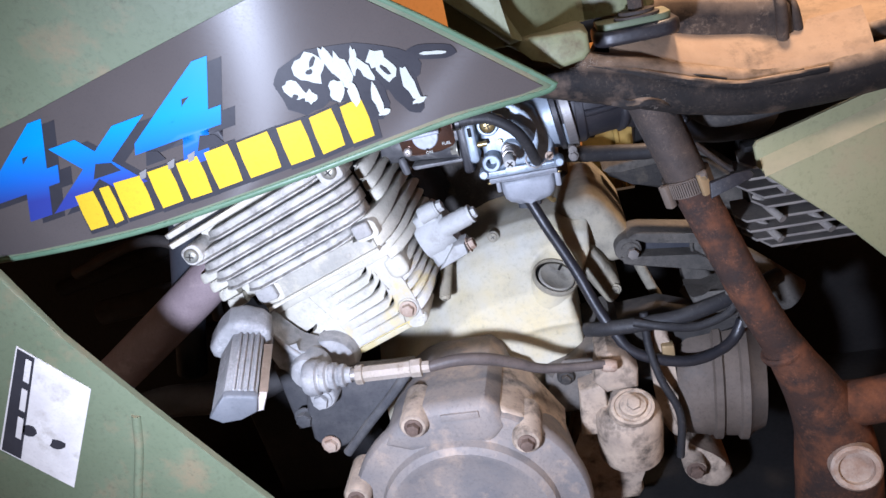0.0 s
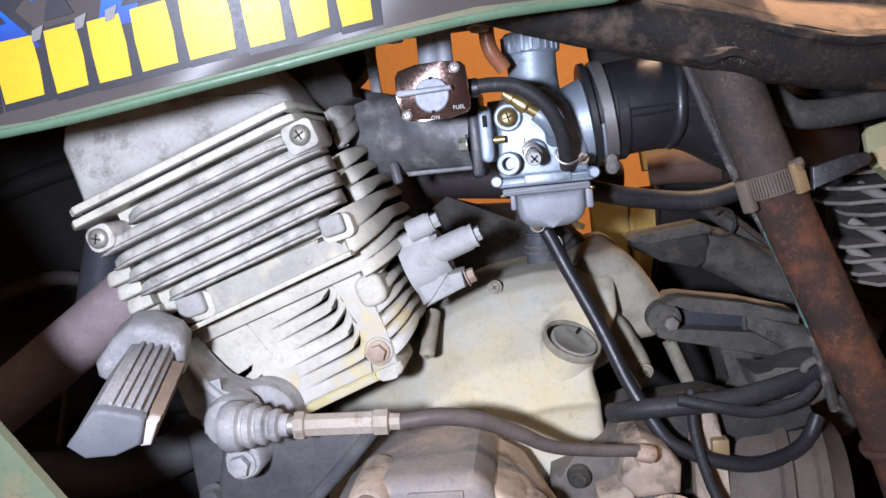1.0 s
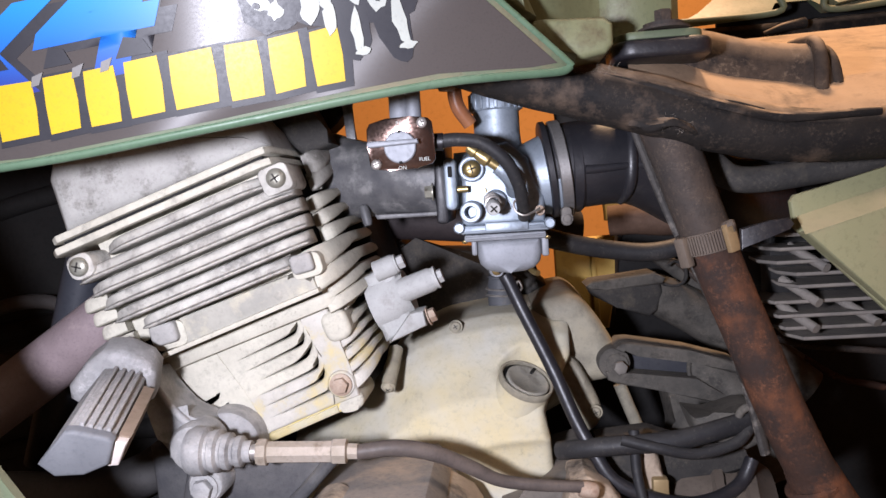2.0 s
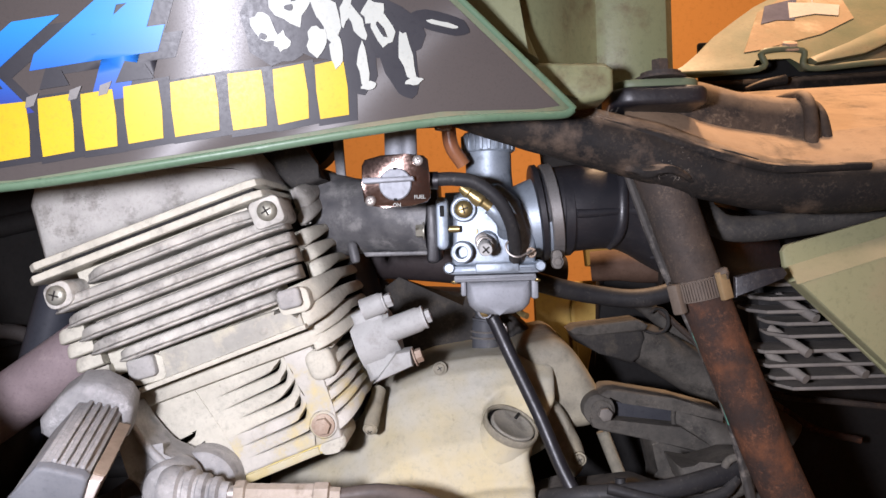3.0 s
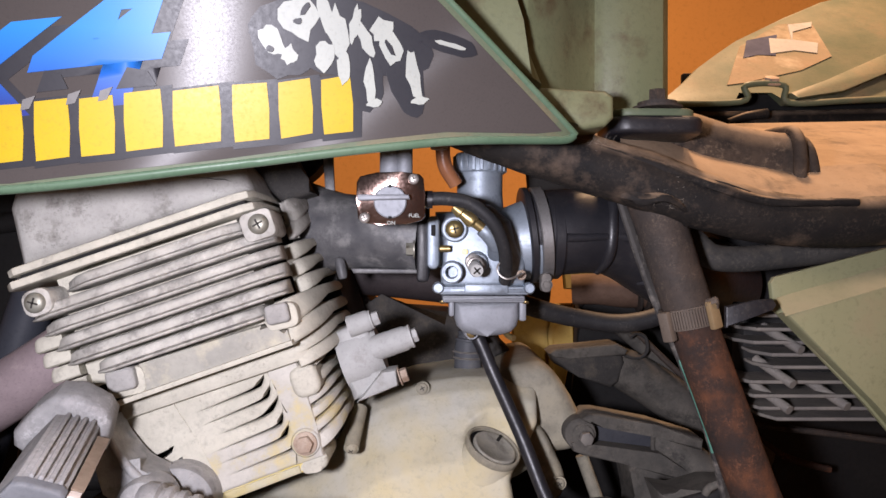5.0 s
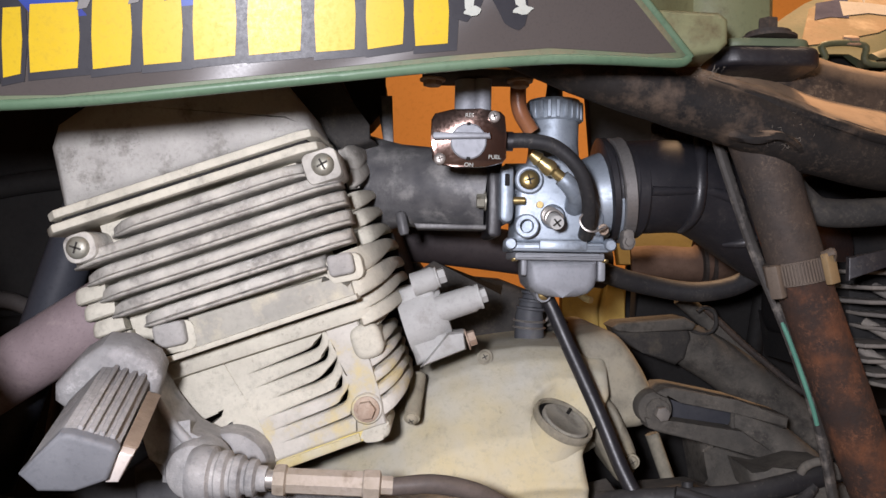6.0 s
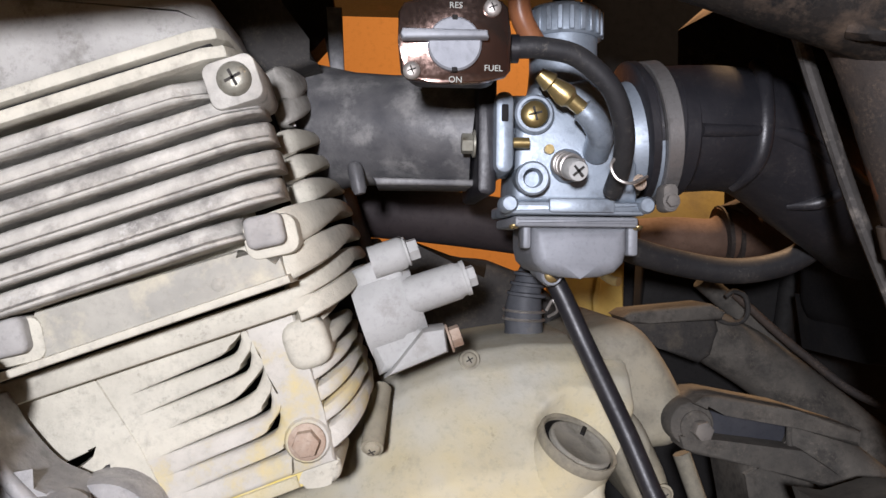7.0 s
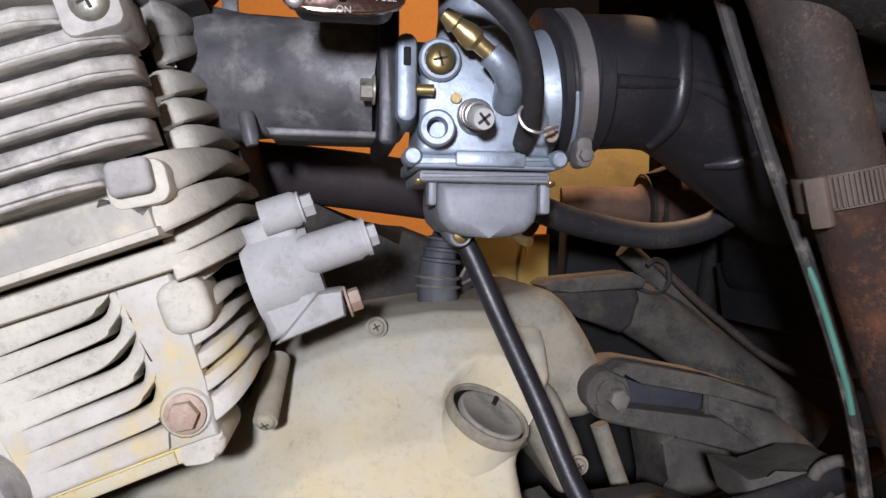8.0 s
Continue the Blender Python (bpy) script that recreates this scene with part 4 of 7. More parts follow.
for k in range(22):
    a = 2 * math.pi * k / 22
    part("knurl", box(-0.0013, 0.0013, -0.0195, -0.0180, 0.001, 0.0125, 0.0004, Matrix.Translation((-0.010, CY, 0.7075)) @ pose(0, 0, 0, 0, 0, math.degrees(a)), seg=1), ZINC, cap)
part("cable_boot", tube([(-0.010, CY, 0.722), (-0.010, CY, 0.735), (-0.014, CY + 0.004, 0.75)], [0.006, 0.005, 0.004], 14), RUBBER, carb)
# float bowl and its gasket rim
part("bowl_rim", prism(clip_rect(-0.0085, 0.6245, 0.062, 0.0060, 0.0015), 0.603, 0.672, None, 0.0018), ZINC, carb)
part("rim_lower", prism(clip_rect(-0.0085, 0.6185, 0.057, 0.0050, 0.0015), 0.605, 0.670, None, 0.0018), BOWL, carb)
part("rim_tab", box(-0.022, 0.008, 0.6012, 0.606, 0.6225, 0.6290, 0.0012), ZINC, carb)
part("float_bowl", prism([(-0.0285, 0.617), (-0.0285, 0.6055), (-0.0270, 0.5995), (-0.0228, 0.5952), (-0.0155, 0.5930), (-0.006, 0.5924), (0.0035, 0.5930), (0.0108, 0.5952), (0.0150, 0.5995), (0.0165, 0.6055), (0.0165, 0.617)], 0.608, 0.666, None, 0.006, 4), BOWL, carb, "matt grey float bowl")
for x in (-0.0400, 0.0225):
    post = part("rim_post", lathe([(0.0040, 0), (0.0040, 0.012), (0.0030, 0.0135), (0, 0.0135)], (x, 0.614, 0.6262), FRONT, 16), ZINC, carb)
    pan_screw(carb, (x * 0.92, 0.609, 0.6165), 0.0022, BRASS, (0, -0.4, -1), name="bowl_screw")
part("side_post", box(0.0165, 0.0215, 0.610, 0.625, 0.603, 0.619, 0.0015), BOWL, carb)
part("side_post", box(-0.0325, -0.0285, 0.610, 0.625, 0.606, 0.619, 0.0015), BOWL, carb)
# drain boss with its brass screw
part("drain_boss", lathe([(0.0058, 0.03), (0.0060, 0.003), (0.0050, 0), (0.0040, 0.0006), (0, 0.0006)], (-0.0160, 0.624, 0.5935), (0, 1, 0.1), 20), BOWL, carb)
part("drain_screw", lathe([(0.0036, 0.002), (0.0036, -0.0012), (0.0028, -0.0018), (0, -0.0018)], (-0.0160, 0.624, 0.5935), (0, 1, 0.1), 18), BRASS, carb, "slotted brass drain screw")
part("drain_slot", box(-0.0034, 0.0034, -0.0004, 0.0004, -0.0006, 0.0006, 0, Matrix.Translation((-0.016, 0.6222, 0.5935)) @ pose(0, 0, 0, 0, 35, 0)), BLACKSHADE, carb)
part("overflow_nipple", tube([(0.006, 0.622, 0.596), (0.010, 0.616, 0.592), (0.013, 0.612, 0.591)], 0.0022, 10), BRASS, carb)
# hollow lug, idle screw with its spring, pilot screw, fuel elbow
part("hollow_lug", lathe([(0.0075, 0.020), (0.0075, 0.0), (0.0066, -0.0010), (0.0044, -0.0010), (0.0040, 0.0), (0.0040, 0.010), (0, 0.010)], (-0.0310, 0.594, 0.6370), (0.05, 1, 0.05), 28), ZINC, carb)
idle = part("idle_screw", lathe([(0.0047, 0.010), (0.0047, 0.0015), (0.0041, 0), (0, 0)], (-0.0150, 0.5765, 0.6385), (-0.08, 1, 0.22), 24), GREY_FIT, carb)
bm = bmesh.new()
for k in (40, 130):
    box(-0.0029, 0.0029, -0.0005, 0.0005, -0.0008, 0.0010, 0, Matrix.Translation((-0.0150, 0.5767, 0.6385)) @ pose(0, 0, 0, 90, 0, 0) @ pose(0, 0, 0, 0, 0, k), bm)
part("slot", bm, BRACKET, idle)
ax = Vector((-0.08, 1, 0.22)).normalized()
s0, s1 = Vector((-0.0150, 0.5855, 0.6410)), ax.orthogonal().normalized()
s2 = ax.cross(s1)
part("spring", tube([s0 + ax * (0.0034 * k / 12) + (s1 * math.cos(math.pi * k / 6) + s2 * math.sin(math.pi * k / 6)) * 0.0050 for k in range(60)], 0.0008, 6, 2), STEEL, carb)
part("idle_boss", lathe([(0.0078, 0), (0.0078, -0.010), (0.0065, -0.012), (0, -0.012)], (-0.0140, 0.614, 0.6455), ax, 24), ZINC, carb)
part("pilot_ring", lathe([(0.0090, 0.010), (0.0090, 0.001), (0.0080, 0.0), (0.0068, 0.0), (0.0064, 0.003), (0, 0.003)], (-0.0290, 0.6015, 0.6665), (0, 1, 0), 28), ZINC, carb)
pan_screw(carb, (-0.0290, 0.6040, 0.6665), 0.0060, BRASS, name="pilot_screw", turn=15)
part("stud", lathe([(0.0024, 0), (0.0024, 0.008), (0, 0.008)], (-0.0400, 0.5990, 0.6530), (1, 0, 0), 14), BRASS, carb)
part("air_jet", lathe([(0.0022, 0.002), (0.0022, -0.002), (0, -0.002)], (-0.0220, 0.6045, 0.6510), (0, 1, 0), 12), BRASS, carb)
elbow = part("fuel_elbow", tube([(0.000, 0.606, 0.650), (-0.0015, 0.594, 0.6565), (-0.0060, 0.589, 0.6620), (-0.0110, 0.588, 0.6665)], [0.0062, 0.0060, 0.0056, 0.0052], 18), ZINC, carb)
part("brass_barb", lathe([(0.0034, 0), (0.0034, 0.006), (0.0050, 0.008), (0.0050, 0.011), (0.0034, 0.017), (0.0046, 0.018), (0.0028, 0.024), (0, 0.024)], (-0.0110, 0.588, 0.6665), (-0.82, -0.12, 0.60), 20), BRASS, carb, "brass hose barb")

# ---- fuel tap ----
tap = thing("fuel_tap", (-0.0705, 0.56, 0.70), "fuel tap with a chrome face plate, coppery reflection in its tint, and a silver lever", "fuel tap")
TY = 0.5440
outline = [(-0.0900, 0.6925), (-0.0880, 0.6960), (-0.0780, 0.6985), (-0.0630, 0.6990), (-0.0520, 0.6975), (-0.0495, 0.6950), (-0.0485, 0.6850), (-0.0485, 0.6720), (-0.0505, 0.6695), (-0.0600, 0.6670), (-0.0760, 0.6665), (-0.0865, 0.6680), (-0.0890, 0.6705), (-0.0902, 0.6820)]
plate = part("face_plate", prism(outline, TY, TY + 0.0035, None, 0.0009, 2), CHROME, tap)
part("tap_body", prism(clip_rect(-0.069, 0.683, 0.036, 0.026, 0.006), TY + 0.0035, TY + 0.024, None, 0.002), RUBBER, tap)
knob = part("lever_disc", lathe([(0.0099, 0.003), (0.0099, -0.0022), (0.0092, -0.0030), (0, -0.0030)], (-0.0695, TY, 0.6805), (0, 1, 0), 36), KNOB, tap, "round silver lever disc")
part("lever_bar", prism([(-0.0885, 0.6845), (-0.0580, 0.6845), (-0.0575, 0.6818), (-0.0885, 0.6808), (-0.0892, 0.6826)], TY - 0.0075, TY - 0.0025, None, 0.0008), KNOB, knob)
part("notch", box(-0.0705, -0.0685, TY - 0.0034, TY, 0.6890, 0.6908, 0.0003), BLACKSHADE, knob)
part("notch", box(-0.0705, -0.0685, TY - 0.0034, TY, 0.6702, 0.6718, 0.0003), BLACKSHADE, knob)
for x, z in ((-0.0850, 0.6708), (-0.0555, 0.6945)):
    pan_screw(tap, (x, TY, z), 0.0032, STEEL, name="plate_screw", turn=20)
FACE = pose(0, 0, 0, 90, 0, 0)
for word, x, z in (("RES", -0.0690, 0.6953), ("ON", -0.0690, 0.6680), ("FUEL", -0.0550, 0.6725)):
    lettering("lettering", word, 0.0032, Matrix.Translation((x, TY - 0.0002, z - 0.0012)) @ FACE, WHITE, plate, 0.00015)
part("stem", lathe([(0.0072, 0), (0.0072, 0.020), (0, 0.020)], (-0.0700, 0.560, 0.6975), (0, 0, 1), 20), KNOB, tap)
part("stem", lathe([(0.0050, 0), (0.0050, 0.022), (0, 0.022)], (-0.0615, 0.556, 0.6955), (0, 0, 1), 16), KNOB, tap)
part("tank_flange", prism(clip_rect(-0.0640, 0.565, 0.064, 0.028, 0.012), 0.7190, 0.7225, None, 0.001, axis="z"), BRACKET, tap)
for x in (-0.090, -0.040):
    hex_bolt(tap, (x, 0.562, 0.7190), 0.0055, 0.004, RUSTBOLT, (0, 0, -1), name="flange_bolt")
part("outlet", tube([(-0.050, 0.556, 0.683), (-0.044, 0.556, 0.683)], 0.0055, 14), RUBBER, tap)

# ---- hoses round the carburettor ----
def hose(name, pts, r, label, material=None, seg=14, category="hose", wobble=0.0, flat=1.0):
    base = Vector(pts[-1])
    ob = thing(name, base, label, category)
    part("hose_wall", tube(pts, r, seg, 8, wobble=wobble, flat=flat), material or HOSE, ob)
    return ob


fuel = hose("fuel_hose", [(-0.046, 0.556, 0.6835), (-0.034, 0.556, 0.6835), (-0.020, 0.557, 0.6805), (-0.006, 0.560, 0.669), (0.0015, 0.568, 0.654), (0.0040, 0.580, 0.641), (0.0050, 0.596, 0.632)], 0.0043, "black rubber fuel hose curving from tap to carburettor")
part("wire_clip", tube([(0.0020, 0.576, 0.646), (-0.0020, 0.574, 0.641), (0.0000, 0.573, 0.6355), (0.0060, 0.573, 0.6335), (0.0150, 0.580, 0.637)], 0.0007, 8), STEEL, fuel, "thin steel spring clip")
part("clip_coil", lathe([(0.0030, 0), (0.0036, 0.0008), (0.0030, 0.0016), (0.0022, 0.0016), (0.0022, 0)], (0.0155, 0.592, 0.6355), (0.3, -1, 0.1), 14), RUSTBOLT, fuel)
hose("breather_hose", [(-0.0330, 0.600, 0.765), (-0.0365, 0.598, 0.735), (-0.0365, 0.600, 0.712), (-0.028, 0.604, 0.697)], 0.0050, "translucent amber rubber vent hose", BROWNHOSE)
hose("drain_hose", [(-0.0135, 0.640, 0.594), (-0.0075, 0.637, 0.582), (0.001, 0.632, 0.562), (0.011, 0.628, 0.540), (0.022, 0.622, 0.515), (0.034, 0.612, 0.484), (0.046, 0.603, 0.461), (0.057, 0.598, 0.445), (0.079, 0.596, 0.434), (0.106, 0.598, 0.427), (0.130, 0.604, 0.429), (0.147, 0.612, 0.436), (0.156, 0.617, 0.450)], 0.0050, "glossy black drain hose looping down over the crankcase", BOOTM)
hose("vent_hose", [(0.012, 0.670, 0.616), (0.045, 0.686, 0.605), (0.075, 0.694, 0.598), (0.107, 0.696, 0.594), (0.137, 0.697, 0.599), (0.160, 0.698, 0.612), (0.190, 0.70, 0.635)], 0.0076, "thick dusty black vent hose under the air boot")
hose("clutch_hose", [(0.022, 0.618, 0.461), (0.036, 0.606, 0.466), (0.060, 0.598, 0.470), (0.100, 0.596, 0.473), (0.140, 0.602, 0.480), (0.190, 0.62, 0.487)], 0.0068, "black hose running across behind the frame tube")
hose("wire_loom", [(0.062, 0.592, 0.476), (0.088, 0.588, 0.470), (0.112, 0.590, 0.465), (0.138, 0.594, 0.470), (0.150, 0.600, 0.478)], 0.0038, "thin black wire wrapped round the hose")
hose("loose_wire", [(0.072, 0.600, 0.480), (0.072, 0.594, 0.450), (0.078, 0.586, 0.420), (0.090, 0.580, 0.385), (0.086, 0.580, 0.34)], 0.0036, "black wire hanging behind the castings")
VENTM = surf("slate_vent_rubber", (0.060, 0.064, 0.072), (0.095, 0.098, 0.105), 0.55, 0.0, 40, 300, 0.3, (0.15, 0.145, 0.135), (0.56, 0.74), 60)
crank_vent = thing("crankcase_vent", (-0.015, 0.715, 0.555), "grey rubber vent elbow with a spring clip on the crankcase", "hose")
part("elbow", tube([(-0.014, 0.715, 0.552), (-0.0145, 0.713, 0.572), (-0.012, 0.712, 0.586), (-0.006, 0.716, 0.60)], [0.0118, 0.0108, 0.0084, 0.0074], 20), VENTM, crank_vent)
for z, r in ((0.577, 0.0118), (0.583, 0.0108), (0.589, 0.0098)):
    part("elbow_ring", lathe([(r - 0.0024, 0), (r, 0.0008), (r, 0.0024), (r - 0.0024, 0.0032)], (-0.0140 + 0.15 * (z - 0.572), 0.7125, z), (0.10, 0, 1), 24), VENTM, crank_vent)
for z in (0.563, 0.568):
    part("clip_ring", lathe([(0.0122, 0), (0.0131, 0.0008), (0.0122, 0.0016), (0.0110, 0.0016), (0.0110, 0)], (-0.0145, 0.714, z), (0.05, 0, 1), 24), STEEL, crank_vent)
part("clip_tail", tube([(-0.001, 0.706, 0.566), (0.003, 0.700, 0.570), (0.0005, 0.700, 0.576), (-0.003, 0.702, 0.570)], 0.0009, 8), STEEL, crank_vent)

# ---- air boot ----
boot = thing("air_boot", (0.08, 0.64, 0.64), "black rubber air intake boot with a steel hose clamp", "air hose")
part("boot_wall", tube([(0.026, 0.633, 0.6640), (0.050, 0.634, 0.6660), (0.070, 0.637, 0.6670), (0.088, 0.642, 0.6655), (0.106, 0.648, 0.6590), (0.128, 0.656, 0.6470), (0.155, 0.668, 0.634), (0.190, 0.700, 0.625)], [0.0310, 0.0312, 0.0310, 0.0312, 0.0318, 0.0325, 0.033, 0.036], 40, 8), BOOTM, boot)
part("neck_lip", lathe([(0.0330, 0), (0.0350, 0.001), (0.0350, 0.0045), (0.0330, 0.0055)], (0.0222, 0.633, 0.663), (1, 0.02, 0.12), 36), BOOTM, boot)
band = part("clamp_band", lathe([(0.0345, 0), (0.0352, 0.0006), (0.0352, 0.0072), (0.0345, 0.0078), (0.0325, 0.0078), (0.0325, 0)], (0.0295, 0.633, 0.663), (1, 0.03, 0.12), 44), surf("dull_steel_band", (0.24, 0.23, 0.225), (0.30, 0.29, 0.28), 0.42, 0.7, 40, 400, 0.15, (0.16, 0.15, 0.14), (0.56, 0.7), 60), boot, "dull steel clamp band")
part("clamp_ear", prism(clip_rect(0.0345, 0.6300, 0.0070, 0.013, 0.003), 0.604, 0.614, None, 0.001), RECT, band)
hex_bolt(boot, (0.0345, 0.604, 0.6285), 0.0030, 0.003, RECT, name="clamp_screw")
part("boot_rib", tube([(0.0870, 0.632, 0.6985), (0.0835, 0.6180, 0.6890), (0.0815, 0.6115, 0.6750), (0.0808, 0.6100, 0.6620), (0.0800, 0.6125, 0.6510), (0.0780, 0.6190, 0.6430), (0.0750, 0.6300, 0.6375)], [0.0034, 0.0042, 0.0045, 0.0045, 0.0042, 0.0036, 0.0028], 12), BOOTM, boot)
part("boot_rib", tube([(0.0480, 0.6040, 0.6610), (0.0640, 0.6068, 0.6615), (0.0810, 0.6105, 0.6625)], 0.0034, 12), BOOTM, boot)
part("boot_rib", tube([(0.0815, 0.6120, 0.6628), (0.0970, 0.6145, 0.6605), (0.1120, 0.6185, 0.6550), (0.1300, 0.6240, 0.6470), (0.150, 0.6340, 0.636)], [0.0036, 0.0040, 0.0040, 0.0040, 0.0030], 12), BOOTM, boot)
part("boot_rib", tube([(0.1060, 0.6360, 0.6290), (0.1170, 0.6285, 0.6300), (0.1270, 0.6260, 0.6350), (0.1340, 0.6265, 0.6430)], [0.0024, 0.0034, 0.0034, 0.0026], 12), BOOTM, boot)
part("boot_cuff", lathe([(0.0312, 0), (0.0325, 0.001), (0.0325, 0.007), (0.0300, 0.010)], (0.0385, 0.634, 0.664), (1, 0.06, 0.03), 40), BOOTM, boot)
airbox = thing("air_box", (0.25, 0.78, 0.56), "black plastic air filter box behind the frame", "air box")
part("box_shell", box(0.196, 0.46, 0.700, 0.80, 0.552, 0.690, 0.020, seg=4), BLACKPLASTIC, airbox)
part("box_foot", prism([(0.200, 0.575), (0.206, 0.535), (0.26, 0.530), (0.30, 0.575)], 0.715, 0.80, None, 0.01, 3), BLACKPLASTIC, airbox)

# ---- frame ----
frame_ob = thing("main_frame", (0.15, 0.53, 0.40), "black tubular steel frame with a rusted down tube", "vehicle frame")
part("top_rail", tube([(-0.060, 0.530, 0.742), (-0.005, 0.532, 0.7195), (0.035, 0.532, 0.7065), (0.078, 0.531, 0.6938), (0.118, 0.531, 0.680), (0.160, 0.531, 0.671), (0.205, 0.531, 0.670), (0.30, 0.531, 0.678), (0.42, 0.532, 0.69)], [0.018, 0.0165, 0.0168, 0.0175, 0.0168, 0.0155, 0.0155, 0.0155, 0.0155], 28, 8, wobble=0.03), FRAMEBLACK, frame_ob, "black top rail with settled dust")
part("rail_seam", tube([(0.050, 0.520, 0.7115), (0.085, 0.517, 0.700), (0.118, 0.516, 0.688), (0.150, 0.516, 0.680), (0.20, 0.517, 0.680)], [0.0022, 0.0028, 0.0030, 0.0030, 0.0022], 10, wobble=0.25), FRAMEBLACK, frame_ob)
part("down_tube", tube([(0.0885, 0.541, 0.690), (0.0960, 0.541, 0.660), (0.1105, 0.541, 0.615), (0.1325, 0.541, 0.555), (0.1515, 0.542, 0.505), (0.1735, 0.545, 0.456)], [0.0145, 0.0145, 0.0143, 0.0143, 0.0143, 0.0146], 28, 8, wobble=0.015), RUST, frame_ob, "rusted down tube")
part("tube_sleeve", tube([(0.0870, 0.5408, 0.694), (0.0905, 0.5408, 0.681), (0.0960, 0.5408, 0.661), (0.1115, 0.5408, 0.6125)], [0.0190, 0.0168, 0.0150, 0.0148], 28, 8, wobble=0.02), TUBEDARK, frame_ob, "dark painted upper length")
part("weld_bead", tube([(0.066, 0.522, 0.684), (0.076, 0.516, 0.681), (0.088, 0.5145, 0.6815), (0.098, 0.518, 0.677), (0.106, 0.528, 0.668)], 0.0030, 10, wobble=0.6), FRAMEBLACK, frame_ob)
part("lower_knee", tube([(0.166, 0.545, 0.472), (0.177, 0.546, 0.448), (0.192, 0.550, 0.415), (0.206, 0.556, 0.375), (0.212, 0.562, 0.33), (0.214, 0.566, 0.26)], [0.0148, 0.0175, 0.0225, 0.029, 0.034, 0.036], 28, 8), RUST, frame_ob, "rusted lower knee")
part("cross_tube", tube([(0.190, 0.55, 0.402), (0.240, 0.55, 0.400), (0.33, 0.55, 0.415)], 0.0185, 24), RUST, frame_ob)
part("knee_collar", lathe([(0.0155, 0), (0.0172, 0.002), (0.0172, 0.004), (0.0160, 0.006)], (0.168, 0.545, 0.462), (0.4, 0.02, -1), 28), RUST, frame_ob)
part("pivot_boss", lathe([(0.0190, -0.020), (0.0190, 0.012), (0.0170, 0.014), (0.0135, 0.013), (0.0130, 0.009), (0, 0.009)], (0.2131, 0.530, 0.3572), (-0.1, -1, 0.25), 28), RUSTBOLT, frame_ob, "tan rusted pivot boss")
part("sub_rail", tube([(0.118, 0.578, 0.672), (0.128, 0.576, 0.656), (0.145, 0.575, 0.647), (0.190, 0.575, 0.650), (0.25, 0.576, 0.660), (0.36, 0.58, 0.69)], 0.0085, 20), BRACKET, frame_ob, "thin grey lower rail")
fluff = thing("cobweb", (0.09, 0.515, 0.684), "dry grass and cobweb fluff caught on the frame weld", "debris", kind="stuff")
fluff_bm = bmesh.new()
for i in range(110):
    rr = random.Random(i)
    if i < 75:
        p = Vector((0.091 + rr.gauss(0, 0.0055), 0.5150 + rr.random() * 0.002, 0.6845 + rr.gauss(0, 0.0040)))
    else:
        p = Vector((0.050 + rr.gauss(0, 0.0075), 0.5165 + rr.random() * 0.002, 0.7120 + rr.gauss(0, 0.0020)))
    d = Vector((rr.gauss(0.5, 1), -0.3 * rr.random(), rr.gauss(0.3, 0.8))).normalized()
    line = [p]
    for k in range(4):
        d = (d + Vector((rr.gauss(0, 0.7), rr.gauss(0, 0.25), rr.gauss(0, 0.7)))).normalized()
        line.append(line[-1] + d * (0.0005 + 0.0009 * rr.random()))
    tube(line, 0.000055, 4, 3, fluff_bm)
part("fibres", fluff_bm, surf("dry_straw", (0.26, 0.23, 0.19), (0.20, 0.17, 0.14), 0.9), fluff)

# strap round the down tube
strap = thing("rubber_strap", (0.108, 0.52, 0.613), "brown perished ribbed strap round the rusted tube", "strap")
sm = Matrix.Translation((0.1110, 0.541, 0.613)) @ pose(0, 0, 0, 0, -13, 0)
bm = bmesh.new()
n = 48
for k in range(n):
    a, b = 2 * math.pi * k / n, 2 * math.pi * (k + 1) / n
    vs = [bm.verts.new(sm @ Vector((r * math.cos(t), r * math.sin(t), z))) for t in (a, b) for r in (0.0150, 0.0172) for z in (-0.0062, 0.0062)]
    for f in ((0, 1, 5, 4), (2, 6, 7, 3), (0, 4, 6, 2), (1, 3, 7, 5)):
        bm.faces.new([vs[i] for i in f])
bmesh.ops.remove_doubles(bm, verts=bm.verts, dist=1e-5)
part("band", bm, STRAPM, strap)
for k in range(15):
    a = math.radians(215 + 5.2 * k)
    part("tooth", box(-0.00055, 0.00055, -0.0008, 0.0008, -0.0055, 0.0055, 0.0002, sm @ pose(0.0175 * math.cos(a), 0.0175 * math.sin(a), 0, 0, 0, math.degrees(a) + 90), seg=1), STRAPM, strap)
part("buckle", box(-0.0035, 0.0035, -0.0020, 0.0020, -0.0085, 0.0080, 0.0008, sm @ pose(0.0085, -0.0176, 0, 0, 0, 26)), surf("tan_buckle", (0.22, 0.15, 0.075), (0.17, 0.115, 0.06), 0.6), strap, "tan plastic buckle")
part("end_block", box(-0.0036, 0.0036, -0.0024, 0.0034, -0.0105, 0.0075, 0.0012, sm @ pose(-0.0175, -0.0095, -0.001, 0, 0, -55)), STRAPM, strap)
part("tail", prism([(0.120, 0.6085), (0.138, 0.6165), (0.1460, 0.6180), (0.1485, 0.6215), (0.1460, 0.6250), (0.136, 0.6240), (0.120, 0.6205)], 0.5070, 0.5100, None, 0.0008), RUBBER, strap, "black strap tail")
part("keeper_loop", tube([(0.1150, 0.524, 0.6215), (0.1195, 0.521, 0.6235), (0.1215, 0.524, 0.6200), (0.1205, 0.528, 0.6140)], 0.0010, 8, flat=2.6), STRAPM, strap)

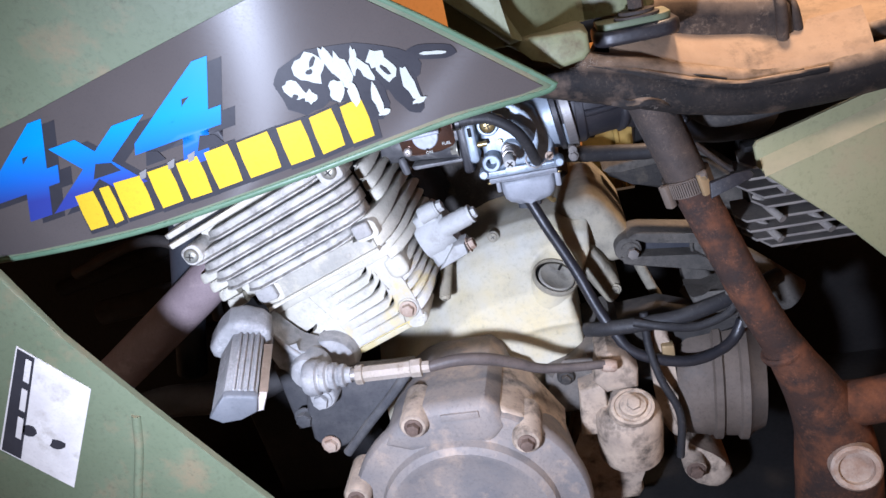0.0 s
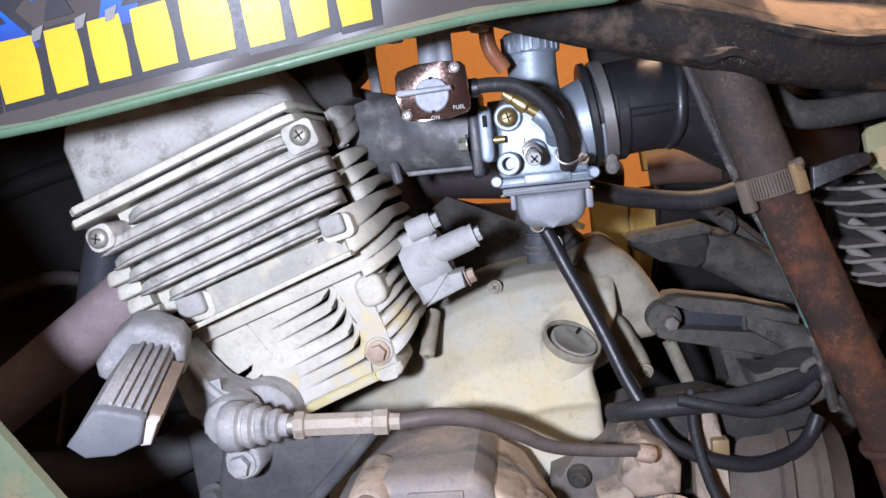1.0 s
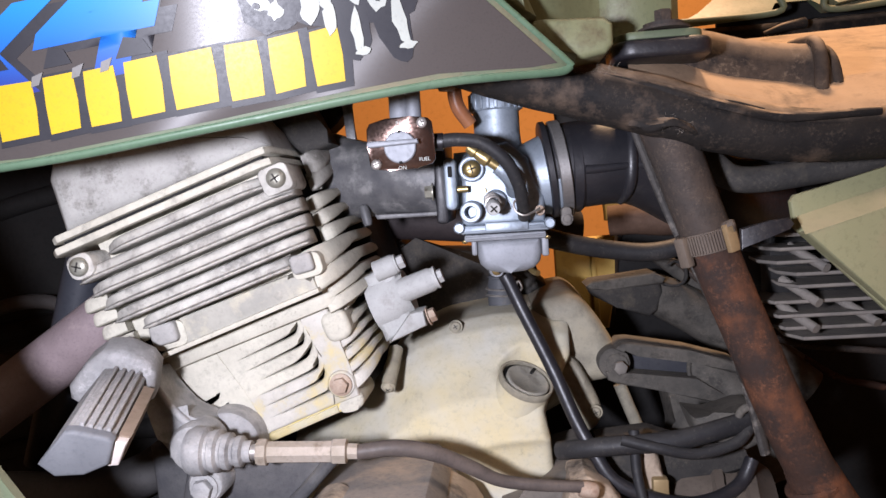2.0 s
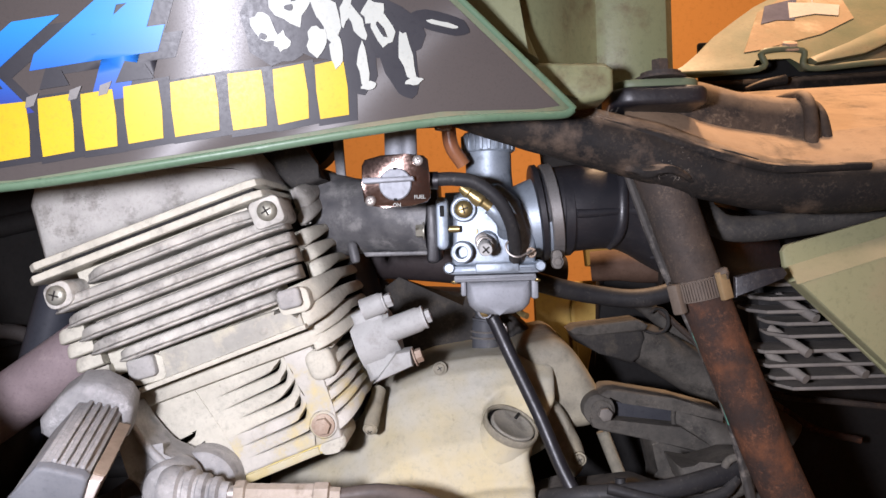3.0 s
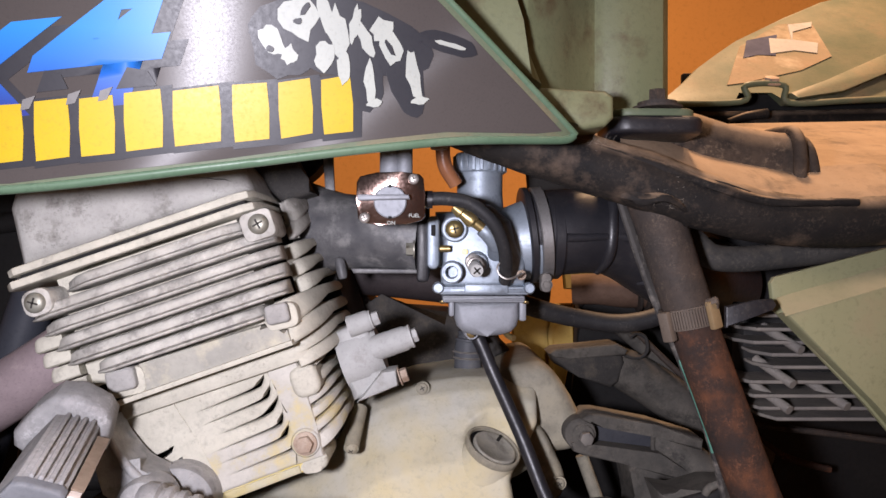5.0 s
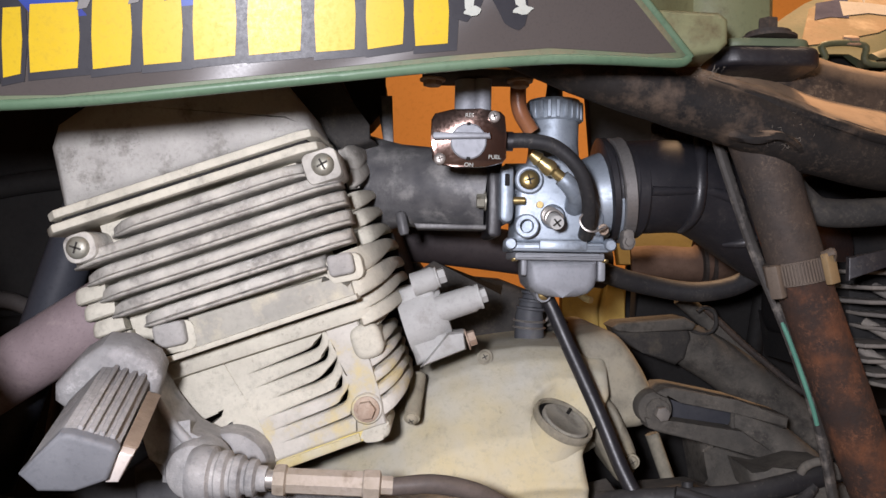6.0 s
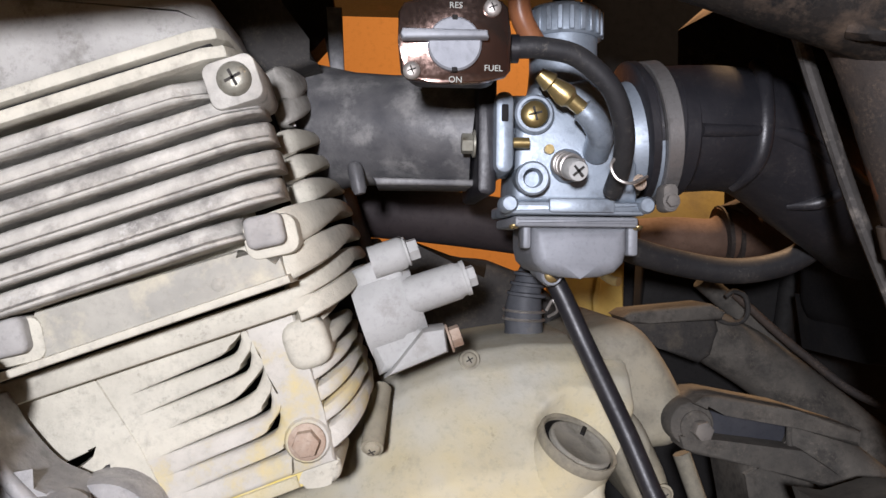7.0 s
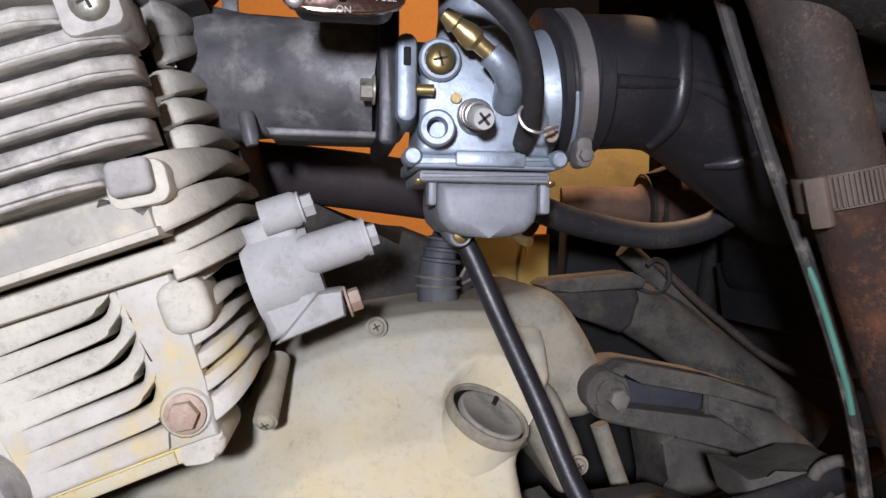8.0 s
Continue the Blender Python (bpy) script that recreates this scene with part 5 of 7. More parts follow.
# ---- rubber mount, bolt and bracket above the rail ----
mount = thing("rubber_mount", (0.086, 0.53, 0.715), "black rubber body mount with a bolt and washers", "rubber mount")
part("pad", prism(clip_rect(0.087, 0.545, 0.056, 0.050, 0.012), 0.7195, 0.7300, None, 0.003, 3, axis="z", both=True), RUBBER, mount)
part("metal_shim", prism(clip_rect(0.086, 0.545, 0.048, 0.044, 0.010), 0.7300, 0.7345, None, 0.001, 2, axis="z", both=True), GREEN, mount)
part("washer", lathe([(0.0145, 0), (0.0145, 0.0014), (0.010, 0.0022), (0, 0.0022)], (0.0885, 0.531, 0.7350), (0, 0, 1), 28), TUBEDARK, mount)
part("washer", lathe([(0.0115, 0), (0.0115, 0.002), (0, 0.002)], (0.0885, 0.531, 0.7370), (0, 0, 1), 24), TUBEDARK, mount)
hex_bolt(mount, (0.0885, 0.531, 0.7388), 0.0052, 0.0080, TUBEDARK, (0, 0, 1), washer=False)
part("saddle", prism([(0.050, 0.702), (0.062, 0.719), (0.108, 0.719), (0.110, 0.700)], 0.556, 0.575, None, 0.003), FRAMEBLACK, mount)

bracket = thing("panel_bracket", (0.06, 0.53, 0.735), "olive green moulded plastic bracket behind the side panel", "bracket")
part("foot", prism([(0.002, 0.7380), (0.014, 0.7400), (0.050, 0.7385), (0.0545, 0.7350), (0.0545, 0.7235), (0.050, 0.7190), (0.034, 0.7165), (0.020, 0.728)], 0.496, 0.545, None, 0.003, 3), GREENDIRT, bracket)
part("column", prism([(-0.030, 0.496), (0.008, 0.500), (0.034, 0.526), (0.050, 0.549), (0.056, 0.553), (0.062, 0.549), (0.084, 0.547), (0.098, 0.551), (0.1045, 0.562), (0.105, 0.60), (-0.03, 0.60)], 0.7365, 0.86, None, 0.002, 2, axis="z"), GREENDIRT, bracket)
part("flange", prism([(-0.060, 0.800), (-0.034, 0.778), (0.006, 0.7385), (0.014, 0.7395), (0.000, 0.772), (-0.02, 0.86), (-0.06, 0.86)], 0.486, 0.512, None, 0.004, 3), GREENDIRT, bracket)

# ---- side panel ----
SLOPE = 0.193
PAN = Matrix(((1, 0, 0, 0), (SLOPE, 1, 0, 0.4715), (0, 0, 1, 0), (0, 0, 0, 1)))
panel = thing("side_panel", (-0.15, 0.445, 0.68), "olive green side panel with glossy taupe decal in yellow and blue", "side panel")
bottom = [(-0.46, 0.675), (-0.333, 0.6735), (-0.238, 0.6775), (-0.143, 0.6900), (-0.084, 0.6990), (-0.037, 0.7055), (-0.010, 0.7075), (0.012, 0.7085), (0.026, 0.7095), (0.0305, 0.7120)]
right = [(0.029, 0.7145), (0.001, 0.7415), (-0.036, 0.7770), (-0.078, 0.815), (-0.12, 0.858)]
top = [(-0.46, 0.858)]
part("shell", prism(bottom + right + top, 0.0002, 0.0045, PAN, 0.0012, 2), GREEN, panel)
# unseen roof sheet, added to keep the ceiling lamp off the engine
part("top_sheet", box(-0.50, 0.095, 0.44, 1.10, 0.8605, 0.866, 0.002), GREEN, panel)
part("bottom_rim", tube([PAN @ Vector((x, 0.0015, z)) for x, z in bottom], 0.0023, 12, 6), GREENRIM, panel, "rolled green lower rim")
part("side_rim", tube([PAN @ Vector((x, 0.0010, z)) for x, z in [(0.0302, 0.7125)] + right], 0.0019, 12, 6), GREENRIM, panel)
part("decal", prism([(-0.45, 0.7385), (-0.45, 0.6800), (-0.333, 0.6765), (-0.238, 0.6800), (-0.143, 0.6930), (-0.084, 0.7030), (-0.037, 0.7100), (0.010, 0.7115), (0.0235, 0.7135), (-0.003, 0.7390), (-0.040, 0.7745), (-0.078, 0.809), (-0.10, 0.823), (-0.164, 0.8060), (-0.289, 0.7730)],
                    -0.0004, 0.0006, PAN), DECAL, panel, "glossy taupe decal sheet")


def on_panel(u, z, turn=0.0, up=0.0):
    """A pose on the panel's face: x along it, y up it."""
    return PAN @ Matrix.Translation((u, -up, z)) @ pose(0, 0, 0, 90, 0, 0) @ pose(0, 0, 0, 0, 0, turn)


def flat(outline, u, z, turn, up, material, name, parent=None, thick=0.0003, scale=1.0):
    bm = prism([(x * scale, y * scale) for x, y in outline], 0, thick, on_panel(u, z, turn, up), axis="z")
    return part(name, bm, material, parent or panel)


# the model name is shown as plain slanted blocks with a dark drop shadow
H = 0.0280
u = -0.2790
for i, (w, top_w) in enumerate(((0.0150, 0.0), (0.0085, 0.0), (0.0205, 0.0), (0.0165, 0.0), (0.0165, 0.0), (0.0180, 0.0), (0.0225, 0.0), (0.0175, 0.0), (0.0165, 0.0), (0.0155, 0.0))):
    w *= 1.15
    f = i / 9
    z = 0.6842 + 0.120 * (u + 0.2790)
    turn = 7.0 + 2.0 * f
    lean = 0.0030
    rr = random.Random(i)
    wob = [rr.uniform(-0.0006, 0.0006) for _ in range(6)]
    out = [(0, wob[0]), (w - 0.0018, wob[1]), (w - 0.0010 + lean * 0.5, H * 0.5 + wob[2]), (w - 0.0018 + lean, H + wob[3]), (lean, H + wob[4]), (lean * 0.5 - 0.0006, H * 0.5 + wob[5])]
    flat([(x * 1.16 - 0.0016, y * 1.12 - 0.0016) for x, y in out], u + 0.0012, z - 0.0014, turn, 0.0006, INK, "block_shadow")
    flat([(x * 0.86 + 0.0006, y * 0.96) for x, y in out], u, z, turn, 0.0009, YELLOW, "yellow_block")
    u += w + 0.0009

# drive marking
CHIP = surf("grey_flaked_print", (0.16, 0.155, 0.15), (0.12, 0.115, 0.11), 0.5)
for word, mat_, du, up in (("4x4", INK, 0.0080, 0.0005), ("4x4", BLUE, 0.0, 0.0008)):
    lettering("drive_marking", word, 0.087, on_panel(-0.2620 + du, 0.7090 - du * 0.35, 8.0, up) @ Matrix.Diagonal((1.34, 1.0, 1, 1)), mat_, panel, 0.00015, 0.35, bold=0.0022)
for u, z, w in ((-0.262, 0.7205, 0.020), (-0.225, 0.7220, 0.014), (-0.190, 0.7245, 0.018)):
    flat([(0, 0), (w, 0.001), (w * 0.8, 0.008), (w * 0.3, 0.010)], u, z, 4, 0.0010, INK, "ink_splash")
for u, z in ((-0.232, 0.7135), (-0.198, 0.7185), (-0.212, 0.7165)):
    flat([(0, 0), (0.004, 0.001), (0.0065, 0.007), (0.001, 0.005)], u, z, 0, 0.0012, CHIP, "flaked_chip")


# emblem: plain light and dark patches
def blob(cx, cz, rx, rz, seed, n=18, rough=0.18, turn=0):
    rr = random.Random(seed)
    t = radians(turn)
    pts = []
    for k in range(n):
        a = 2 * math.pi * k / n
        q = 1 + rough * (rr.random() - 0.5) * 2
        x, y = rx * q * math.cos(a), rz * q * math.sin(a)
        pts.append((cx + x * math.cos(t) - y * math.sin(t), cz + x * math.sin(t) + y * math.cos(t)))
    return pts


for i, (x, z, rx, rz, turn) in enumerate(((-0.088, 0.7545, 0.042, 0.019, -8), (-0.116, 0.7500, 0.015, 0.018, 20), (-0.058, 0.7380, 0.0085, 0.022, 12), (-0.076, 0.7330, 0.008, 0.015, 0), (-0.036, 0.7545, 0.015, 0.0055, -10))):
    flat(blob(x, z, rx, rz, i, rough=0.10, turn=turn), 0, 0, 0, 0.0006 + 0.00004 * i, INK, "emblem_shadow")
EMBLEM = ((-0.108, 0.7620, 0.0085, 0.0100, 10), (-0.1200, 0.7500, 0.0050, 0.0085, 30), (-0.1125, 0.7440, 0.0035, 0.0045, 0), (-0.0960, 0.7640, 0.0030, 0.0110, 15), (-0.0900, 0.7560, 0.0045, 0.0120, 10), (-0.0820, 0.7600, 0.0022, 0.0095, -10),
          (-0.0770, 0.7540, 0.0030, 0.0085, 20), (-0.0690, 0.7590, 0.0050, 0.0060, -20), (-0.0640, 0.7500, 0.0060, 0.0085, 25), (-0.0535, 0.7370, 0.0032, 0.0130, 10), (-0.0500, 0.7250, 0.0045, 0.0018, 10), (-0.0745, 0.7330, 0.0028, 0.0110, 4),
          (-0.0720, 0.7225, 0.0042, 0.0018, 10), (-0.0960, 0.7440, 0.0045, 0.0070, -10), (-0.0870, 0.7380, 0.0030, 0.0080, 0), (-0.0350, 0.7535, 0.0075, 0.0012, -12))
for i, (x, z, rx, rz, turn) in enumerate(EMBLEM):
    flat(blob(x, z, rx, rz, 20 + i, 14, 0.24, turn), 0, 0, 0, 0.0011 + 0.00004 * i, WHITE, "emblem_patch")
for i, (x, z, rx, rz, turn) in enumerate(((-0.1085, 0.7600, 0.0020, 0.0016, 20), (-0.1210, 0.7460, 0.0018, 0.0016, 0), (-0.0650, 0.7500, 0.0012, 0.0050, 30), (-0.1050, 0.7660, 0.0014, 0.0040, -30))):
    flat(blob(x, z, rx, rz, 40 + i, 10, 0.2, turn), 0, 0, 0, 0.0020 + 0.00004 * i, INK, "emblem_patch")


def bend(ob):
    """The panel bulges slightly along its length, leans out towards the top and tapers with it."""
    for o in ob.children_recursive:
        bm = bmesh.new()
        bm.from_mesh(o.data)
        for axis in (0, 2):
            cs = [v.co[axis] for v in bm.verts]
            c = math.floor(min(cs) / 0.012) * 0.012
            way_ = Vector((axis == 0, 0, axis == 2))
            while c < max(cs) and o.name[:9] != "top_sheet":
                bmesh.ops.bisect_plane(bm, geom=bm.verts[:] + bm.edges[:] + bm.faces[:], plane_co=way_ * c, plane_no=way_)
                c += 0.012
        for v in bm.verts:
            if o.name[:9] != "top_sheet":
                q = v.co.x + BASE[o].x + 0.08
                up = v.co.z + BASE[o].z - 0.69
                v.co.y += 0.45 * q * q - 0.25 * up
                k = 1 - 0.70 * up
                v.co.x = (v.co.x + BASE[o].x + 0.044) * k - 0.044 - BASE[o].x
                v.co.z = (v.co.z + BASE[o].z - 0.638) * k + 0.638 - BASE[o].z
        bm.to_mesh(o.data)
        bm.free()


bend(panel)

# ---- rear body ----
pan_ob = thing("rear_carrier", (0.25, 0.65, 0.68), "dust-covered pressed steel carrier plate behind the frame rail", "carrier plate")
bm = bmesh.new()
rows = []
for x, top_z, lean in ((0.078, 0.724, 0.0), (0.094, 0.738, 0.0), (0.108, 0.743, 0.0), (0.125, 0.740, 0.001), (0.145, 0.734, 0.002), (0.165, 0.730, 0.002), (0.178, 0.7275, -0.002), (0.183, 0.7270, -0.004), (0.190, 0.7235, -0.003), (0.195, 0.714, 0.002), (0.198, 0.700, 0.006), (0.201, 0.688, 0.010)):
    f = 0.553 + lean
    rows.append([bm.verts.new(v) for v in ((x, f - 0.006, 0.684), (x, f, min(0.690, top_z)), (x, f + 0.003, 0.69 + 0.55 * max(top_z - 0.69, 0)), (x, f + 0.007, 0.69 + 0.86 * max(top_z - 0.69, 0)), (x, f + 0.014, top_z), (x, f + 0.03, top_z + 0.003), (x, f + 0.16, top_z + 0.015), (x, f + 0.16, 0.684))])
for r0, r1 in zip(rows, rows[1:]):
    for k in range(7):
        bm.faces.new((r0[k], r0[k + 1], r1[k + 1], r1[k]))
HUMP = surf("grimy_dusty_hump", (0.038, 0.028, 0.022), (0.068, 0.048, 0.034), 0.85, 0.0, 30, 300, 0.5, (0.018, 0.015, 0.014), (0.50, 0.66), 34, (0.34, 0.24, 0.16), 0.85, spec=0.2, speck=((0.26, 0.19, 0.13), 260, 0.54, 0.66))
part("hump", bm, HUMP, pan_ob, "grimy rounded hump", smooth=60)
bm = bmesh.new()
add(bm, [(0.194, 0.558, 0.690), (0.60, 0.558, 0.700), (0.60, 0.80, 0.785), (0.194, 0.76, 0.768), (0.194, 0.558, 0.684), (0.60, 0.558, 0.694), (0.60, 0.80, 0.779), (0.194, 0.76, 0.762)],
    [(0, 1, 2, 3), (7, 6, 5, 4), (0, 4, 5, 1), (1, 5, 6, 2), (2, 6, 7, 3), (3, 7, 4, 0)])
part("slope_plate", bm, DUSTPAN, pan_ob)
part("fold_ridge", tube([(0.1825, 0.5500, 0.690), (0.1830, 0.5500, 0.706), (0.1835, 0.5530, 0.720), (0.1840, 0.5640, 0.7285), (0.185, 0.60, 0.733)], [0.0040, 0.0042, 0.0040, 0.0036, 0.003], 14), HUMP, pan_ob, "pressed fold")
part("fold_ridge", tube([(0.1945, 0.5540, 0.690), (0.1940, 0.5550, 0.704), (0.1925, 0.5590, 0.717), (0.1900, 0.5680, 0.7245), (0.190, 0.60, 0.730)], [0.0030, 0.0034, 0.0034, 0.003, 0.003], 14), HUMP, pan_ob)
SLOPE_LOW = [(0.066, 0.5215, 0.7050), (0.095, 0.5195, 0.6975), (0.120, 0.5185, 0.6880), (0.140, 0.5180, 0.6830), (0.165, 0.5185, 0.6795), (0.190, 0.5200, 0.6805), (0.230, 0.5210, 0.6830)]
bm = bmesh.new()
low = spline(SLOPE_LOW, 5)
rows_ = []
for i, p in enumerate(low):
    f = i / (len(low) - 1)
    wob = 0.0012 * noise.noise(p * 90)
    rows_.append([bm.verts.new(v) for v in ((p.x, p.y + 0.004, p.z - 0.006), (p.x, p.y, p.z - 0.0010), (p.x, p.y + 0.0014, p.z + 0.0012), (p.x + 0.002, p.y + 0.012, p.z + 0.0085 + wob), (p.x + 0.004, p.y + 0.024, p.z + 0.0160 - wob), (p.x + 0.006, p.y + 0.040, p.z + 0.0250))])
for r0, r1 in zip(rows_, rows_[1:]):
    for k in range(5):
        bm.faces.new((r0[k], r0[k + 1], r1[k + 1], r1[k]))
part("dusty_shelf", bm, DUSTPAN, pan_ob, "dusty sloping gusset along the rail", smooth=60)
for pts in ([(0.1145, 0.5200, 0.6930), (0.125, 0.5192, 0.6895), (0.1385, 0.5185, 0.6855)], [(0.1430, 0.5178, 0.6825), (0.158, 0.5178, 0.6800), (0.176, 0.5185, 0.6806), (0.186, 0.5192, 0.6820)]):
    part("shelf_slot", tube(pts, [0.0006, 0.0014, 0.0006], 8), BLACKSHADE, pan_ob)
part("front_ledge", tube([(0.150, 0.548, 0.688), (0.20, 0.548, 0.690), (0.30, 0.548, 0.694), (0.45, 0.55, 0.70)], 0.0065, 14, wobble=0.1), FRAMEBLACK, pan_ob)

fender = thing("rear_fender", (0.30, 0.82, 0.80), "olive green rear fender with a torn blue and white sticker", "fender")
LEANB = Matrix(((1, 0, 0, 0), (0, 1, 1.1, -0.875), (0, 0, 1, 0), (0, 0, 0, 1)))
skin = [(0.150, 0.790), (0.2480, 0.7960), (0.2520, 0.8110), (0.2890, 0.8115), (0.2940, 0.7955), (0.50, 0.806), (0.56, 1.00), (0.42, 0.955), (0.36, 0.925), (0.320, 0.903), (0.285, 0.884), (0.255, 0.863), (0.228, 0.843), (0.205, 0.822), (0.185, 0.803)]
part("fender_skin", prism(skin, 0.80, 0.812, LEANB, 0.003, 3), GREEN, fender)
part("fender_fold", prism([(0.296, 0.806), (0.34, 0.822), (0.42, 0.858), (0.50, 0.890), (0.50, 0.872), (0.42, 0.838), (0.35, 0.808), (0.30, 0.7985)], 0.785, 0.802, LEANB, 0.004), GREEN, fender)
part("fender_lip", tube([(0.150, 0.795, 0.794), (0.2475, 0.795, 0.7960), (0.2525, 0.795, 0.8115), (0.2890, 0.795, 0.8120), (0.2945, 0.795, 0.7955), (0.36, 0.795, 0.7985), (0.50, 0.795, 0.806)], 0.0030, 10, 6), GREEN, fender)
part("sticker_ground", prism([(0.247, 0.819), (0.285, 0.875), (0.345, 0.912), (0.385, 0.916), (0.376, 0.861), (0.332, 0.840), (0.265, 0.822)], 0.7985, 0.801, LEANB), surf("faded_tan_backing", (0.30, 0.21, 0.13), (0.22, 0.18, 0.11), 0.8, 0.0, 20, 300, 0.3, (0.42, 0.33, 0.23), (0.5, 0.7), 30), fender, "faded tan sticker backing")
part("sticker", prism([(0.280, 0.857), (0.296, 0.884), (0.318, 0.890), (0.334, 0.894), (0.316, 0.861), (0.298, 0.862)], 0.7975, 0.799, LEANB), NAVY, fender, "torn faded blue sticker")
part("sticker", prism([(0.322, 0.888), (0.346, 0.886), (0.355, 0.911), (0.385, 0.916), (0.380, 0.908), (0.354, 0.899), (0.347, 0.886), (0.372, 0.881), (0.362, 0.865), (0.340, 0.869), (0.312, 0.864)], 0.7970, 0.799, LEANB), PLATEWHITE, fender, "torn white sticker")
hex_bolt(fender, (0.279, 0.800, 0.8150), 0.0075, 0.006, RUSTBOLT, (0, -0.5, 1), name="fender_bolt")
# added dark backing that stands in for the blackness under the lip
part("inner_wall", box(0.215, 0.60, 0.862, 0.870, 0.735, 0.840, 0.002), BLACKSHADE, fender)
part("far_rail", tube([(0.10, 0.83, 0.785), (0.25, 0.83, 0.783), (0.52, 0.83, 0.79)], 0.011, 16), FRAMEBLACK, fender)
part("clip_lever", tube([(0.238, 0.80, 0.778), (0.255, 0.798, 0.783), (0.275, 0.80, 0.786)], [0.003, 0.004, 0.005], 10), FRAMEBLACK, fender)

flap = thing("rear_flap", (0.20, 0.56, 0.60), "olive green plastic splash flap beside the down tube", "splash flap")
FL = Matrix(((1, 0, 0, 0.1545), (0.12, 1, 0, 0.528), (0, 0, 1, 0), (0, 0, 0, 1)))
part("flap_skin", prism([(0.0, 0.6330), (0.0025, 0.6365), (0.030, 0.6430), (0.10, 0.660), (0.22, 0.69), (0.22, 0.42), (0.16, 0.450), (0.060, 0.561), (0.002, 0.6175)], 0.0, 0.004, FL, 0.0012), GREENLIT, flap)
part("flap_face", prism([(0.0040, 0.6150), (0.05, 0.6270), (0.22, 0.674), (0.22, 0.42), (0.16, 0.452), (0.061, 0.5620)], -0.0110, 0.0005, FL, 0.0015, 2), GREENLIT, flap)
bm = bmesh.new()
add(bm, [(0.0030, 0.0002, 0.6245), (0.05, 0.0002, 0.6370), (0.22, 0.0002, 0.6850), (0.22, -0.0112, 0.6735), (0.05, -0.0112, 0.6265), (0.0035, -0.0112, 0.6145)], [(0, 1, 4, 5), (1, 2, 3, 4)], FL)
part("flap_shoulder", bm, GREENLIT, flap, "sloped shoulder, dust and warm light in its pale colour")

reg = thing("rectifier", (0.18, 0.55, 0.58), "finned alloy rectifier with dusty horizontal fins", "rectifier")
# body made black so its colour gives the shade between the fins
part("rectifier_body", box(0.160, 0.24, 0.580, 0.60, 0.545, 0.618, 0.002), BLACKSHADE, reg)
for x0, z in ((0.151, 0.6125), (0.148, 0.6040), (0.146, 0.5960), (0.157, 0.5885), (0.158, 0.5810), (0.144, 0.5720), (0.146, 0.5635), (0.150, 0.5560), (0.160, 0.5495)):
    part("fin", prism([(x0, 0.562), (x0 + 0.006, 0.545), (0.24, 0.545), (0.24, 0.590), (x0 + 0.004, 0.590)], z - 0.0010, z + 0.0012, None, 0.0006, 1, axis="z"), RECT, reg)
for x, z in ((0.179, 0.592), (0.174, 0.5715), (0.172, 0.5560), (0.207, 0.5580)):
    part("post", tube([(x, 0.541, z), (x - 0.012, 0.566, z + 0.012)], 0.0030, 12), RECT, reg)

# ---- engine mount arms ----
ARM = surf("dust_caked_bracket", (0.066, 0.062, 0.055), (0.115, 0.104, 0.088), 0.85, 0.0, 28, 350, 0.5, (0.022, 0.021, 0.020), (0.50, 0.74), 45, (0.10, 0.085, 0.068), 0.35, spec=0.2, speck=((0.20, 0.17, 0.135), 500, 0.54, 0.70))
arms = thing("mount_bracket", (0.10, 0.70, 0.51), "dusty grey forked steel engine mount bracket with a bolt", "bracket")
part("fork_back", prism([(0.066, 0.512), (0.076, 0.5235), (0.130, 0.5150), (0.134, 0.4960), (0.082, 0.5010)], 0.682, 0.692, None, 0.001), surf("blue_black_fork_web", (0.032, 0.034, 0.042), (0.045, 0.046, 0.052), 0.7, 0.0, 30, 300, 0.3, (0.075, 0.068, 0.058), (0.56, 0.74), 40), arms)
part("upper_rim", prism([(0.0700, 0.5230), (0.0760, 0.5272), (0.0840, 0.5275), (0.1290, 0.5190), (0.1650, 0.5080), (0.1640, 0.4990), (0.1290, 0.5095), (0.0880, 0.5190), (0.0780, 0.5195)], 0.664, 0.700, None, 0.0022, 2), ARM, arms)
part("lower_plate", prism([(0.0625, 0.5060), (0.0650, 0.4985), (0.0720, 0.4955), (0.1060, 0.4885), (0.1500, 0.4755), (0.1560, 0.4820), (0.1320, 0.4975), (0.0880, 0.5030), (0.0780, 0.5040)], 0.664, 0.700, None, 0.0022, 2), ARM, arms)
part("eye", lathe([(0.0125, 0.030), (0.0125, 0.0), (0.0118, -0.0016), (0.0100, -0.0020), (0, -0.0020)], (0.0705, 0.668, 0.5115), (0, 1, 0), 28), ARM, arms)
part("bolt_washer", lathe([(0.0088, 0.002), (0.0088, -0.0010), (0.0078, -0.0018), (0, -0.0018)], (0.0725, 0.666, 0.5105), (0, 1, 0), 24), ARM, arms)
hex_bolt(arms, (0.0740, 0.6645, 0.5095), 0.0054, 0.007, RECT, name="mount_bolt", washer=False)
part("upper_arm", tube([(0.124, 0.800, 0.550), (0.140, 0.792, 0.541), (0.168, 0.788, 0.524), (0.210, 0.78, 0.492), (0.255, 0.77, 0.455)], [0.0185, 0.0200, 0.0205, 0.0205, 0.020], 24, 8), ARM, arms)
part("upper_fork", prism([(0.0630, 0.5600), (0.0680, 0.5500), (0.0900, 0.5380), (0.1190, 0.5275), (0.1270, 0.5330), (0.1330, 0.5500), (0.1290, 0.5640), (0.0800, 0.5600)], 0.774, 0.800, None, 0.004, 3), BRACKET, arms, "dark folded upper fork")
